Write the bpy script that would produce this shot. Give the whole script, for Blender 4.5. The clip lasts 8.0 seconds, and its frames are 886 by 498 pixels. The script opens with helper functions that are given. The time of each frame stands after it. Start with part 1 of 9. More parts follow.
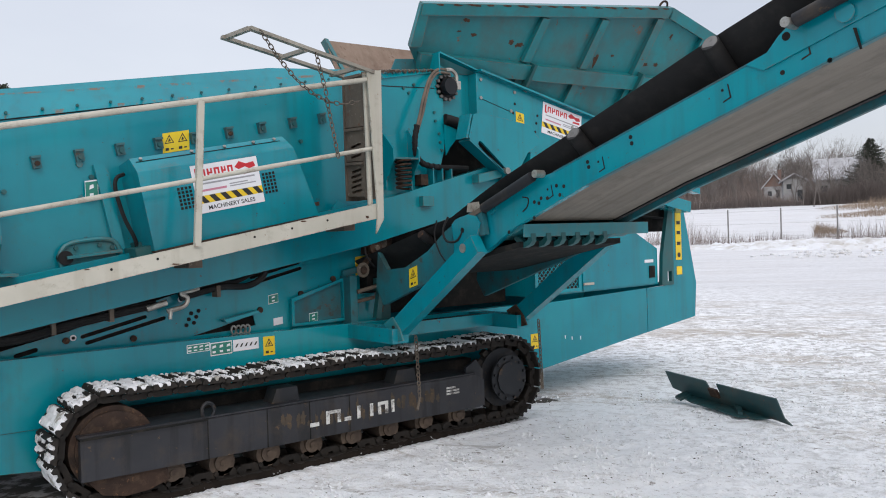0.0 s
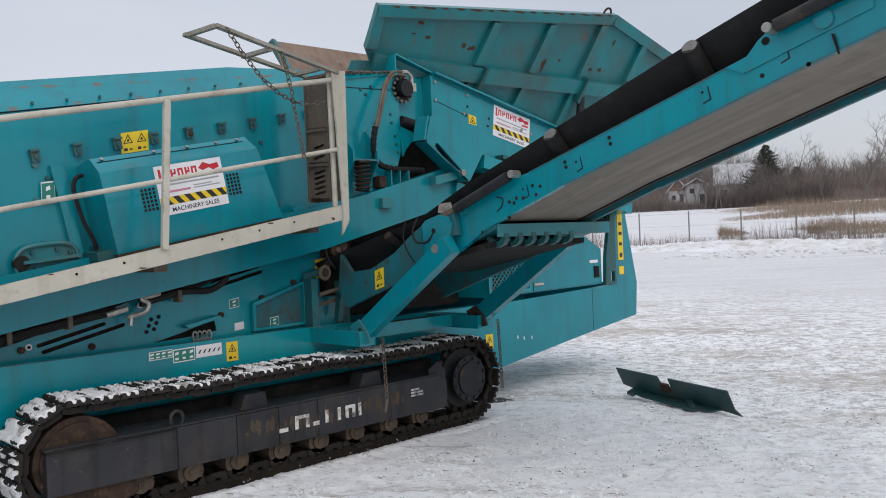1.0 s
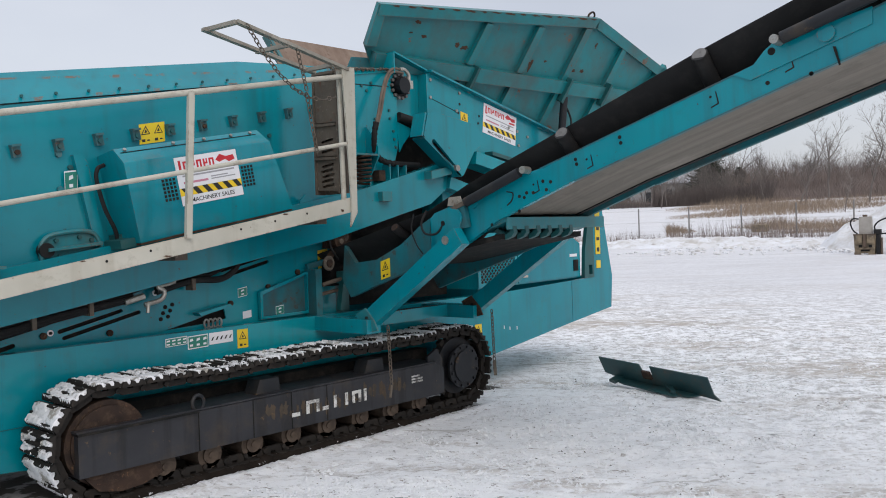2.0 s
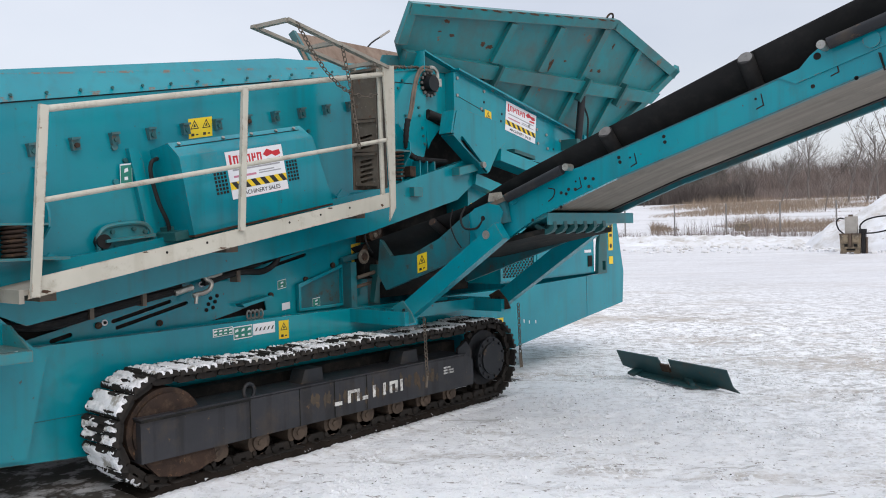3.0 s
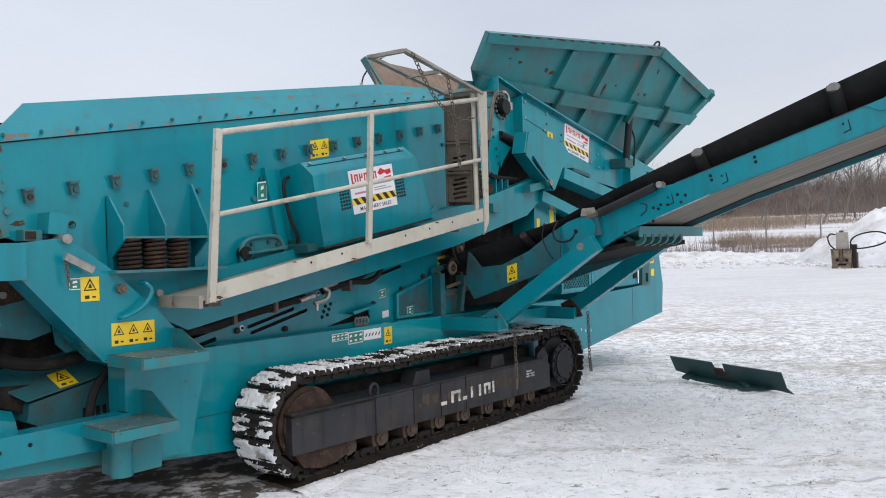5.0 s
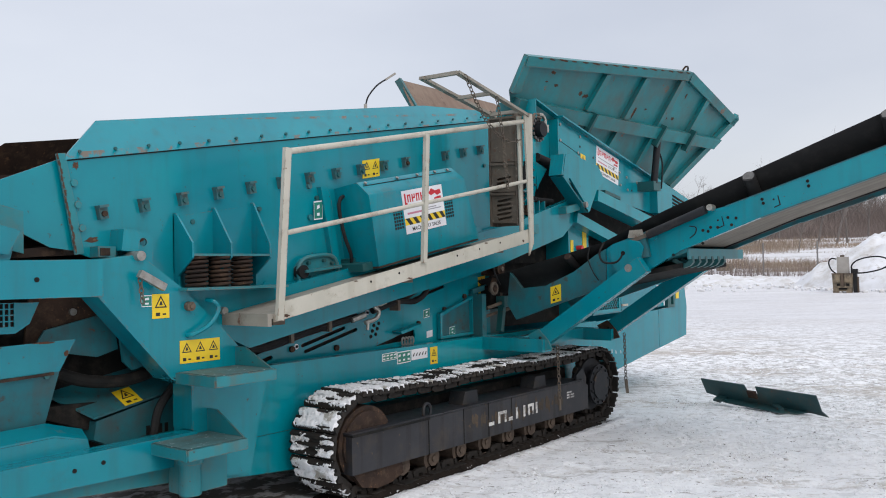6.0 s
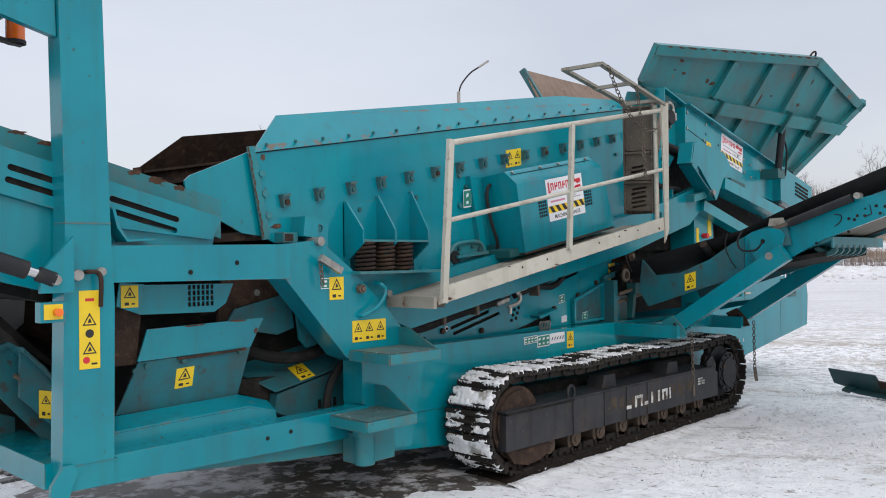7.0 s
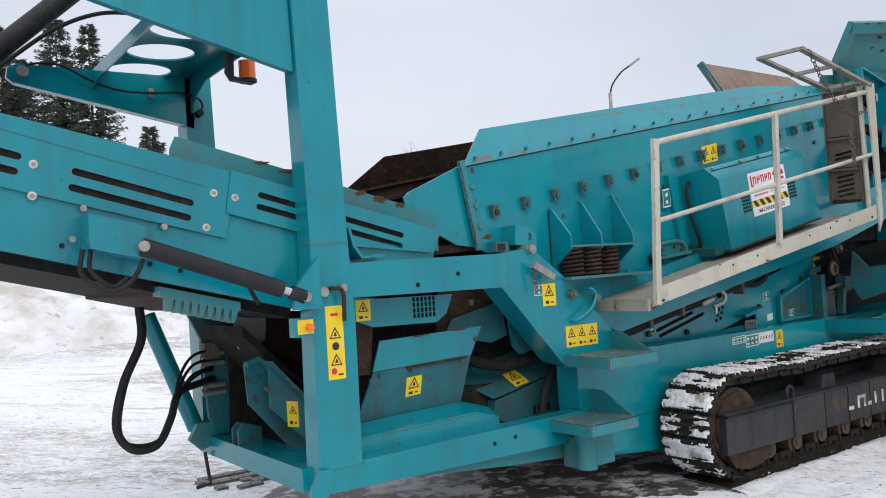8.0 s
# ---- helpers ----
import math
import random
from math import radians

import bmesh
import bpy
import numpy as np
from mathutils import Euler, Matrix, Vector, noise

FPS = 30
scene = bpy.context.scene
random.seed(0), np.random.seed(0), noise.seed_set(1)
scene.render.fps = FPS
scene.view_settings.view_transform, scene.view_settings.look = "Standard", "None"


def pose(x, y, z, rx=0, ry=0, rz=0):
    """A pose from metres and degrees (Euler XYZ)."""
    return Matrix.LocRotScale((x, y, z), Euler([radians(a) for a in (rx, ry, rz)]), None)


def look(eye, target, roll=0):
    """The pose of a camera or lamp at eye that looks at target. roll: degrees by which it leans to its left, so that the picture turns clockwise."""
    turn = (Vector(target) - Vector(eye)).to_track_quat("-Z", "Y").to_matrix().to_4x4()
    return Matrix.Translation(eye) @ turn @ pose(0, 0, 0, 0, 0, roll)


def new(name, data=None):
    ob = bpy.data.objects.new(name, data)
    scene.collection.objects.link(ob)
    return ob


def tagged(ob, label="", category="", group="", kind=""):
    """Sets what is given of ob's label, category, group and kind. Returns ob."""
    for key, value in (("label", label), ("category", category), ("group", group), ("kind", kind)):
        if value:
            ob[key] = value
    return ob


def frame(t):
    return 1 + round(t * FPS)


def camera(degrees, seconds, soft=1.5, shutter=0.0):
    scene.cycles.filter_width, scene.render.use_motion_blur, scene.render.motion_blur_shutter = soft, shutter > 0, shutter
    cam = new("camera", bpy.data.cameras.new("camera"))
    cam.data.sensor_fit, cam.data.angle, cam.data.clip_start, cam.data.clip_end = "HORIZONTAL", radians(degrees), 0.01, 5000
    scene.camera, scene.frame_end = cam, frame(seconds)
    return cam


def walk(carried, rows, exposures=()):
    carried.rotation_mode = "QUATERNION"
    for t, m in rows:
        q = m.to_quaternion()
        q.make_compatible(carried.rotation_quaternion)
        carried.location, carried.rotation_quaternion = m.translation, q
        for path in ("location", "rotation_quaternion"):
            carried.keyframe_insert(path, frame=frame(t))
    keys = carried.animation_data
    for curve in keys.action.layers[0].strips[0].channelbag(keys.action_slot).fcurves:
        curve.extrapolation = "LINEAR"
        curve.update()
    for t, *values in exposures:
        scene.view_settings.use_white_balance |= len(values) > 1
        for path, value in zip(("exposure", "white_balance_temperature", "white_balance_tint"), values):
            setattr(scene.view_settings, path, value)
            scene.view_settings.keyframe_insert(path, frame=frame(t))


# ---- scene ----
# camera and walk; metres, x along the machine, y away from the walker, z up
cam = camera(56.8, 8.0, soft=1.02)
PATH = [
    (0.0, -0.6963, -5.5547, 1.6968, 89.295, 1.884, -38.222),
    (0.5, -0.8546, -5.4274, 1.6673, 89.589, 2.370, -40.860),
    (1.0, -1.0254, -5.2768, 1.6776, 89.449, 2.439, -44.334),
    (1.5, -1.3229, -5.2325, 1.6729, 89.164, 2.409, -46.726),
    (3.0, -1.9919, -4.9072, 1.6639, 88.735, 1.463, -49.341),
    (3.5, -2.3406, -4.8566, 1.6714, 88.469, 2.193, -49.885),
    (4.0, -2.5353, -4.6997, 1.6347, 88.697, 2.865, -49.267),
    (5.5, -3.2927, -4.3398, 1.6483, 90.675, 1.158, -51.707),
    (6.0, -3.4065, -4.1209, 1.6482, 91.410, 1.151, -51.546),
    (6.5, -3.6218, -3.9858, 1.6425, 91.122, 0.605, -49.766),
    (7.0, -3.9351, -3.8834, 1.6503, 90.588, 0.742, -45.958),
    (7.5, -4.1165, -3.7605, 1.6463, 90.732, 2.187, -41.078),
    (8.0, -4.2869, -3.6675, 1.6547, 91.565, 3.605, -35.519),
]
walk(cam, [(t, pose(*row)) for t, *row in PATH], [(0.0, -0.10), (0.5, -0.24), (1.0, -0.30), (1.7, -0.28), (2.8, -0.06), (3.5, -0.03), (5.5, -0.12), (7.0, -0.13), (8.0, -0.06)])

# world: an even overcast sky over a thin Nishita sky, and a broad weak sun
world = bpy.data.worlds.new("overcast_sky")
scene.world = world
world.use_nodes = True
wn, wl = world.node_tree.nodes, world.node_tree.links
wn.clear()
w_out, w_bg, w_add = wn.new("ShaderNodeOutputWorld"), wn.new("ShaderNodeBackground"), wn.new("ShaderNodeAddShader")
w_sky, w_sbg = wn.new("ShaderNodeTexSky"), wn.new("ShaderNodeBackground")
w_sky.sky_type, w_sky.sun_disc = "NISHITA", False
w_sky.sun_elevation, w_sky.sun_rotation = radians(40), radians(205)
w_sky.dust_density = 4.0
w_sbg.inputs["Strength"].default_value = 0.05
w_tc, w_noise, w_ramp = wn.new("ShaderNodeTexCoord"), wn.new("ShaderNodeTexNoise"), wn.new("ShaderNodeValToRGB")
w_map = wn.new("ShaderNodeMapping")
w_map.inputs["Scale"].default_value = (1, 1, 2.6)
w_noise.inputs["Scale"].default_value, w_noise.inputs["Detail"].default_value = 1.6, 5
w_ramp.color_ramp.elements[0].color, w_ramp.color_ramp.elements[1].color = (0.60, 0.617, 0.680, 1), (0.75, 0.758, 0.802, 1)
w_ramp.color_ramp.elements[0].position, w_ramp.color_ramp.elements[1].position = 0.3, 0.7
wl.new(w_tc.outputs["Generated"], w_map.inputs["Vector"])
wl.new(w_map.outputs["Vector"], w_noise.inputs["Vector"])
wl.new(w_noise.outputs["Fac"], w_ramp.inputs["Fac"])
# an overcast sky is brighter towards the zenith
w_sep, w_up = wn.new("ShaderNodeSeparateXYZ"), wn.new("ShaderNodeMapRange")
w_up.inputs["From Min"].default_value, w_up.inputs["From Max"].default_value = 0.3, 1.0
w_up.inputs["To Min"].default_value, w_up.inputs["To Max"].default_value = 0.93, 1.98
wl.new(w_tc.outputs["Generated"], w_sep.inputs[0])
wl.new(w_sep.outputs["Z"], w_up.inputs["Value"])
wl.new(w_up.outputs["Result"], w_bg.inputs["Strength"])
wl.new(w_ramp.outputs["Color"], w_bg.inputs["Color"])
wl.new(w_sky.outputs["Color"], w_sbg.inputs["Color"])
wl.new(w_bg.outputs["Background"], w_add.inputs[0])
wl.new(w_sbg.outputs["Background"], w_add.inputs[1])
wl.new(w_add.outputs["Shader"], w_out.inputs["Surface"])
sun = new("sun", bpy.data.lights.new("sun", "SUN"))
sun.data.energy, sun.data.angle, sun.data.color = 0.5, radians(35), (1.0, 0.985, 0.96)
sun.matrix_world = look((-7.5, -16, 15), (0, 0, 0))


# ---- materials ----
def nodes_of(name):
    m = bpy.data.materials.new(name)
    m.use_nodes = True
    n, l = m.node_tree.nodes, m.node_tree.links
    return m, n, l, n["Principled BSDF"]


def noise_node(n, l, vec, scale, detail=5, rough=0.55, dist=0.0):
    k = n.new("ShaderNodeTexNoise")
    k.inputs["Scale"].default_value, k.inputs["Detail"].default_value = scale, detail
    k.inputs["Roughness"].default_value, k.inputs["Distortion"].default_value = rough, dist
    l.new(vec, k.inputs["Vector"])
    return k.outputs["Fac"]


def step_node(n, l, fac, lo, hi, top=1.0):
    k = n.new("ShaderNodeMapRange")
    k.inputs["From Min"].default_value, k.inputs["From Max"].default_value = lo, hi
    k.inputs["To Max"].default_value = top
    l.new(fac, k.inputs["Value"])
    return k.outputs["Result"]


def mix_node(n, l, fac, a, b):
    k = n.new("ShaderNodeMix")
    k.data_type = "RGBA"
    for sock, v in ((k.inputs[0], fac), (k.inputs[6], a), (k.inputs[7], b)):
        if isinstance(v, (tuple, list)):
            sock.default_value = (*v[:3], 1)
        elif isinstance(v, (int, float)):
            sock.default_value = v
        else:
            l.new(v, sock)
    return k.outputs[2]


def worn(name, c1, c2, rough=0.5, metal=0.0, scale=1.5, dirt=None, rust=None, streak=None, bump=0.1, bump_scale=60, coat=0.0, spread=0.08, rnd=0.0, chips=None, specks=None, spec=0.5, wave=0.0):
    """A weathered surface: two tones, dirt (colour, low, high, scale), rust spots and upright streaks."""
    m, n, l, p = nodes_of(name)
    tc = n.new("ShaderNodeTexCoord")
    vec = tc.outputs["Object"]
    if rnd:
        info, add = n.new("ShaderNodeObjectInfo"), n.new("ShaderNodeVectorMath")
        add.operation = "MULTIPLY_ADD"
        l.new(info.outputs["Random"], add.inputs[0])
        add.inputs[1].default_value = (rnd, rnd * 1.7, rnd * 2.3)
        l.new(vec, add.inputs[2])
        vec = add.outputs["Vector"]
    col = mix_node(n, l, step_node(n, l, noise_node(n, l, vec, scale, 6), 0.32, 0.68), c1, c2)
    fine = noise_node(n, l, vec, bump_scale, 4)
    if streak:
        mp = n.new("ShaderNodeMapping")
        mp.inputs["Scale"].default_value = (9, 9, 0.7)
        l.new(vec, mp.inputs["Vector"])
        col = mix_node(n, l, step_node(n, l, noise_node(n, l, mp.outputs["Vector"], 1.0, 5, 0.6), streak[1], streak[2], streak[3]), col, streak[0])
    if dirt:
        col = mix_node(n, l, step_node(n, l, noise_node(n, l, vec, dirt[3], 9, 0.68), dirt[1], dirt[2], dirt[4] if len(dirt) > 4 else 0.8), col, dirt[0])
    if rust:
        rm = step_node(n, l, noise_node(n, l, vec, rust[3], 10, 0.7, 0.4), rust[1], rust[2])
        col = mix_node(n, l, rm, col, rust[0])
    if specks:
        col = mix_node(n, l, step_node(n, l, noise_node(n, l, vec, specks[3], 4, 0.6), specks[1], specks[2], specks[4]), col, specks[0])
    if chips:
        bev, geo, dot = n.new("ShaderNodeBevel"), n.new("ShaderNodeNewGeometry"), n.new("ShaderNodeVectorMath")
        bev.samples = 3
        bev.inputs["Radius"].default_value = 0.010
        dot.operation = "DOT_PRODUCT"
        l.new(bev.outputs["Normal"], dot.inputs[0])
        l.new(geo.outputs["True Normal"], dot.inputs[1])
        edge = step_node(n, l, dot.outputs["Value"], 0.995, 0.90)
        mul = n.new("ShaderNodeMath")
        mul.operation = "MULTIPLY"
        l.new(edge, mul.inputs[0])
        l.new(step_node(n, l, noise_node(n, l, vec, 9.0, 8, 0.7), chips[1], chips[1] + 0.07), mul.inputs[1])
        col = mix_node(n, l, mul.outputs["Value"], col, chips[0])
    l.new(col, p.inputs["Base Color"])
    rr = n.new("ShaderNodeMapRange")
    rr.inputs["To Min"].default_value, rr.inputs["To Max"].default_value = max(0.02, rough - spread), min(1, rough + spread)
    l.new(noise_node(n, l, vec, scale * 6, 5), rr.inputs["Value"])
    l.new(rr.outputs["Result"], p.inputs["Roughness"])
    p.inputs["Metallic"].default_value = metal
    p.inputs["Specular IOR Level"].default_value = spec
    p.inputs["Coat Weight"].default_value = coat
    p.inputs["Coat Roughness"].default_value = 0.12
    if bump:
        b = n.new("ShaderNodeBump")
        b.inputs["Strength"].default_value, b.inputs["Distance"].default_value = bump, 0.004
        l.new(fine, b.inputs["Height"])
        if wave:
            w = n.new("ShaderNodeBump")
            w.inputs["Strength"].default_value, w.inputs["Distance"].default_value = wave, 0.05
            l.new(noise_node(n, l, vec, 1.7, 2, 0.4), w.inputs["Height"])
            l.new(w.outputs["Normal"], b.inputs["Normal"])
        l.new(b.outputs["Normal"], p.inputs["Normal"])
    return m


RUST = (0.11, 0.045, 0.022)
M_TRACK_FRAME = worn("track_frame_paint", (0.018, 0.019, 0.023), (0.029, 0.030, 0.035), 0.52, spec=0.35, scale=2.5, streak=((0.010, 0.010, 0.011), 0.50, 0.62, 0.75), specks=((0.10, 0.06, 0.032), 0.66, 0.71, 16.0, 0.8), dirt=((0.045, 0.034, 0.025), 0.52, 0.74, 5.0, 0.9),
                     bump=0.15)
M_SCUFF = worn("scuffed_frame_paint", (0.040, 0.032, 0.024), (0.065, 0.050, 0.036), 0.7, spec=0.3, scale=4.0, specks=((0.13, 0.08, 0.04), 0.58, 0.66, 18.0, 0.7), dirt=((0.075, 0.05, 0.03), 0.50, 0.66, 8.0, 0.8), bump=0.2)
M_SNOW_CAKE = worn("packed_dirty_snow", (0.84, 0.85, 0.88), (0.70, 0.71, 0.73), 0.75, spec=0.3, scale=14.0, dirt=((0.27, 0.255, 0.215), 0.53, 0.60, 6.0, 0.85), specks=((0.15, 0.13, 0.11), 0.66, 0.72, 40.0, 0.7), bump=0.8, bump_scale=45, rnd=9.0)
M_ROLLER = worn("dusty_roller", (0.110, 0.082, 0.061), (0.064, 0.048, 0.038), 0.8, spec=0.25, scale=9.0, dirt=((0.045, 0.033, 0.026), 0.5, 0.68, 12.0, 0.8), bump=0.3, rnd=5.0)
M_MUD = worn("packed_mud", (0.009, 0.007, 0.0055), (0.018, 0.0135, 0.0105), 0.85, spec=0.12, scale=9.0, specks=((0.55, 0.55, 0.56), 0.66, 0.70, 24.0, 0.8), dirt=((0.014, 0.011, 0.009), 0.5, 0.65, 14.0, 0.8), bump=0.8, bump_scale=40)
M_LUG = worn("grimy_lug_paint", (0.012, 0.125, 0.150), (0.045, 0.105, 0.110), 0.6, scale=20.0, dirt=((0.11, 0.08, 0.055), 0.50, 0.66, 26.0, 0.8), rust=(RUST, 0.60, 0.66, 22.0), bump=0.3)
M_TREAD = worn("worn_tread_plate", (0.04, 0.115, 0.12), (0.08, 0.16, 0.16), 0.6, scale=5.0, specks=((0.66, 0.68, 0.69), 0.64, 0.69, 34.0, 0.7), dirt=((0.065, 0.075, 0.066), 0.46, 0.66, 14.0, 0.8), rust=(RUST, 0.62, 0.68, 9.0), bump=0.5, bump_scale=45)
M_WASHER = worn("plain_washer", (0.62, 0.62, 0.60), (0.48, 0.48, 0.46), 0.45, metal=0.3, scale=30.0, dirt=((0.25, 0.22, 0.18), 0.5, 0.7, 60.0, 0.7), bump=0.0)
# teal darkened both for grime and for shade deep in the machine
M_TEAL_GRIME_SHADE = worn("grimy_shaded_teal_paint", (0.003, 0.112, 0.142), (0.008, 0.145, 0.175), 0.50, scale=2.0, specks=((0.05, 0.04, 0.03), 0.60, 0.68, 14.0, 0.8), dirt=((0.05, 0.055, 0.05), 0.46, 0.72, 3.0, 0.85),
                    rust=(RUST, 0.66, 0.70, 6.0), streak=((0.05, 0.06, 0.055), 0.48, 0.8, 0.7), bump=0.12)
M_TEAL = worn("teal_paint", (0.0, 0.176, 0.233), (0.0, 0.252, 0.304), 0.20, wave=0.22, scale=0.9, chips=((0.13, 0.11, 0.085), 0.52), specks=((0.05, 0.045, 0.035), 0.68, 0.73, 22.0, 0.8), dirt=((0.028, 0.12, 0.14), 0.56, 0.80, 5.0, 0.55),
              rust=(RUST, 0.775, 0.80, 9.0), streak=((0.02, 0.10, 0.12), 0.5, 0.85, 0.6), bump=0.06, bump_scale=35)
M_TEAL_OLD = worn("teal_paint_scuffed", (0.004, 0.155, 0.186), (0.015, 0.205, 0.235), 0.45, scale=2.0, chips=((0.15, 0.11, 0.08), 0.46), specks=((0.06, 0.05, 0.04), 0.66, 0.71, 25.0, 0.85), dirt=((0.10, 0.13, 0.12), 0.5, 0.75, 6.0, 0.7),
                  rust=(RUST, 0.66, 0.70, 6.0), streak=((0.07, 0.11, 0.10), 0.5, 0.8, 0.7), bump=0.12, bump_scale=40)
M_TEAL_HOP = worn("hopper_paint", (0.0, 0.165, 0.190), (0.004, 0.205, 0.228), 0.40, scale=1.2, chips=((0.17, 0.09, 0.05), 0.40), specks=((0.10, 0.055, 0.03), 0.68, 0.72, 9.0, 0.9), dirt=((0.055, 0.085, 0.085), 0.42, 0.70, 2.2, 0.75),
              rust=((0.15, 0.065, 0.032), 0.63, 0.67, 4.5), streak=((0.035, 0.10, 0.11), 0.5, 0.85, 0.6), bump=0.1, bump_scale=35)
M_TEAL_DARK = worn("darker_teal_tone", (0.008, 0.075, 0.08), (0.012, 0.10, 0.105), 0.45, scale=2.0, dirt=((0.06, 0.06, 0.05), 0.5, 0.75, 6.0, 0.6),
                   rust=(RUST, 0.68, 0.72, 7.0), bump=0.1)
M_CREAM = worn("cream_paint", (0.475, 0.46, 0.395), (0.39, 0.375, 0.315), 0.5, chips=((0.16, 0.09, 0.05), 0.5), specks=((0.16, 0.10, 0.06), 0.68, 0.73, 20.0, 0.85), scale=3.0, dirt=((0.20, 0.17, 0.12), 0.55, 0.8, 9.0, 0.7),
               rust=((0.22, 0.11, 0.05), 0.70, 0.74, 10.0), streak=((0.25, 0.21, 0.15), 0.55, 0.85, 0.6), bump=0.1)
M_LADDER = worn("ladder_paint", (0.30, 0.28, 0.24), (0.22, 0.205, 0.17), 0.6, scale=4.0, dirt=((0.12, 0.09, 0.07), 0.5, 0.75, 9.0, 0.7), rust=(RUST, 0.62, 0.68, 9.0), bump=0.15)
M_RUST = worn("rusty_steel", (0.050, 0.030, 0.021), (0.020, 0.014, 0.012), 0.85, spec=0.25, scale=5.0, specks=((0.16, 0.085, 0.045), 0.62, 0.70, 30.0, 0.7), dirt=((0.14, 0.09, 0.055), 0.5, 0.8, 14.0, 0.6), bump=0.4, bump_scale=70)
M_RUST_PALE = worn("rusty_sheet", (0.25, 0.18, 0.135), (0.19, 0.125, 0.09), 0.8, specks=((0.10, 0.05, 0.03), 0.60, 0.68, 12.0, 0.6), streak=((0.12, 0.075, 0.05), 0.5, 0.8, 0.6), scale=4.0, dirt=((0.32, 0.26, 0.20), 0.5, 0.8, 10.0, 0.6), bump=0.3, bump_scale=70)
M_GRIME = worn("grimy_steel", (0.12, 0.095, 0.07), (0.06, 0.048, 0.038), 0.75, specks=((0.25, 0.22, 0.18), 0.62, 0.70, 25.0, 0.6), scale=5.0, dirt=((0.22, 0.19, 0.15), 0.5, 0.8, 10.0, 0.6), rust=(RUST, 0.6, 0.68, 8.0), bump=0.3)
M_BLACK = worn("black_paint", (0.010, 0.012, 0.015), (0.018, 0.020, 0.024), 0.6, spec=0.3, scale=2.0, specks=((0.09, 0.055, 0.03), 0.64, 0.70, 12.0, 0.8), dirt=((0.055, 0.042, 0.03), 0.52, 0.74, 4.0, 0.9),
               streak=((0.06, 0.05, 0.04), 0.55, 0.85, 0.6), bump=0.15)
M_RUBBER = worn("black_rubber", (0.008, 0.008, 0.009), (0.014, 0.014, 0.014), 0.7, spec=0.3, scale=3.0, dirt=((0.04, 0.037, 0.034), 0.5, 0.8, 8.0, 0.6), bump=0.2)


def belt_underside():
    """Dusty rubber, rubbed into long streaks along the way it runs."""
    m, n, l, p = nodes_of("dusty_return_belt")
    vec = n.new("ShaderNodeTexCoord").outputs["Object"]
    mp = n.new("ShaderNodeMapping")
    mp.inputs["Scale"].default_value = (5.0, 0.22, 0.22)
    l.new(vec, mp.inputs["Vector"])
    col = mix_node(n, l, step_node(n, l, noise_node(n, l, mp.outputs["Vector"], 1.6, 7, 0.65), 0.34, 0.66), (0.130, 0.114, 0.092), (0.200, 0.180, 0.148))
    smear = step_node(n, l, noise_node(n, l, vec, 1.3, 8, 0.62, 0.6), 0.55, 0.66, 0.6)
    col = mix_node(n, l, smear, col, (0.285, 0.258, 0.220))
    grime = step_node(n, l, noise_node(n, l, vec, 5.0, 8, 0.7), 0.52, 0.66, 0.5)
    col = mix_node(n, l, grime, col, (0.095, 0.083, 0.066))
    l.new(col, p.inputs["Base Color"])
    p.inputs["Roughness"].default_value = 0.75
    bump = n.new("ShaderNodeBump")
    bump.inputs["Strength"].default_value, bump.inputs["Distance"].default_value = 0.4, 0.01
    l.new(noise_node(n, l, mp.outputs["Vector"], 3.0, 6, 0.6), bump.inputs["Height"])
    l.new(bump.outputs["Normal"], p.inputs["Normal"])
    return m


M_BELT = belt_underside()
M_TRACK = worn("track_steel", (0.014, 0.013, 0.012), (0.026, 0.022, 0.019), 0.8, spec=0.25, scale=8.0, dirt=((0.055, 0.038, 0.026), 0.52, 0.78, 15.0, 0.6), bump=0.3, rnd=7.0)
M_STEEL = worn("plated_fitting", (0.55, 0.53, 0.48), (0.40, 0.38, 0.34), 0.35, metal=0.7, scale=15.0, dirt=((0.12, 0.09, 0.06), 0.52, 0.72, 25.0, 0.8), bump=0.05)
M_IDLER = worn("idler_end", (0.16, 0.155, 0.15), (0.10, 0.10, 0.095), 0.5, scale=10.0, dirt=((0.05, 0.045, 0.04), 0.5, 0.7, 20.0, 0.7), bump=0.05)
M_CHROME = worn("bright_rod", (0.62, 0.62, 0.62), (0.55, 0.55, 0.55), 0.18, metal=1.0, scale=5.0, bump=0.02)
M_BOLT = worn("zinc_bolt", (0.36, 0.36, 0.34), (0.24, 0.23, 0.21), 0.4, metal=0.6, scale=20.0, dirt=((0.14, 0.10, 0.07), 0.55, 0.75, 30.0, 0.7), bump=0.05)
# near-black steel; its colour also stands for shade in gaps and holes
M_DARK = worn("dark_steel_gap_shade", (0.008, 0.009, 0.009), (0.015, 0.014, 0.013), 0.85, spec=0.2, scale=4.0, dirt=((0.06, 0.05, 0.04), 0.5, 0.8, 8.0, 0.7), bump=0.2)
M_YELLOW = worn("yellow_sticker", (0.80, 0.56, 0.015), (0.70, 0.50, 0.02), 0.4, scale=6.0, dirt=((0.45, 0.33, 0.06), 0.6, 0.85, 18.0, 0.6), bump=0.0)
M_WHITE = worn("white_vinyl", (0.76, 0.77, 0.80), (0.70, 0.71, 0.74), 0.4, scale=4.0, dirt=((0.5, 0.5, 0.5), 0.6, 0.85, 12.0, 0.5), bump=0.0)
M_GREENST = worn("green_sticker", (0.015, 0.20, 0.15), (0.012, 0.17, 0.13), 0.45, scale=6.0, bump=0.0)
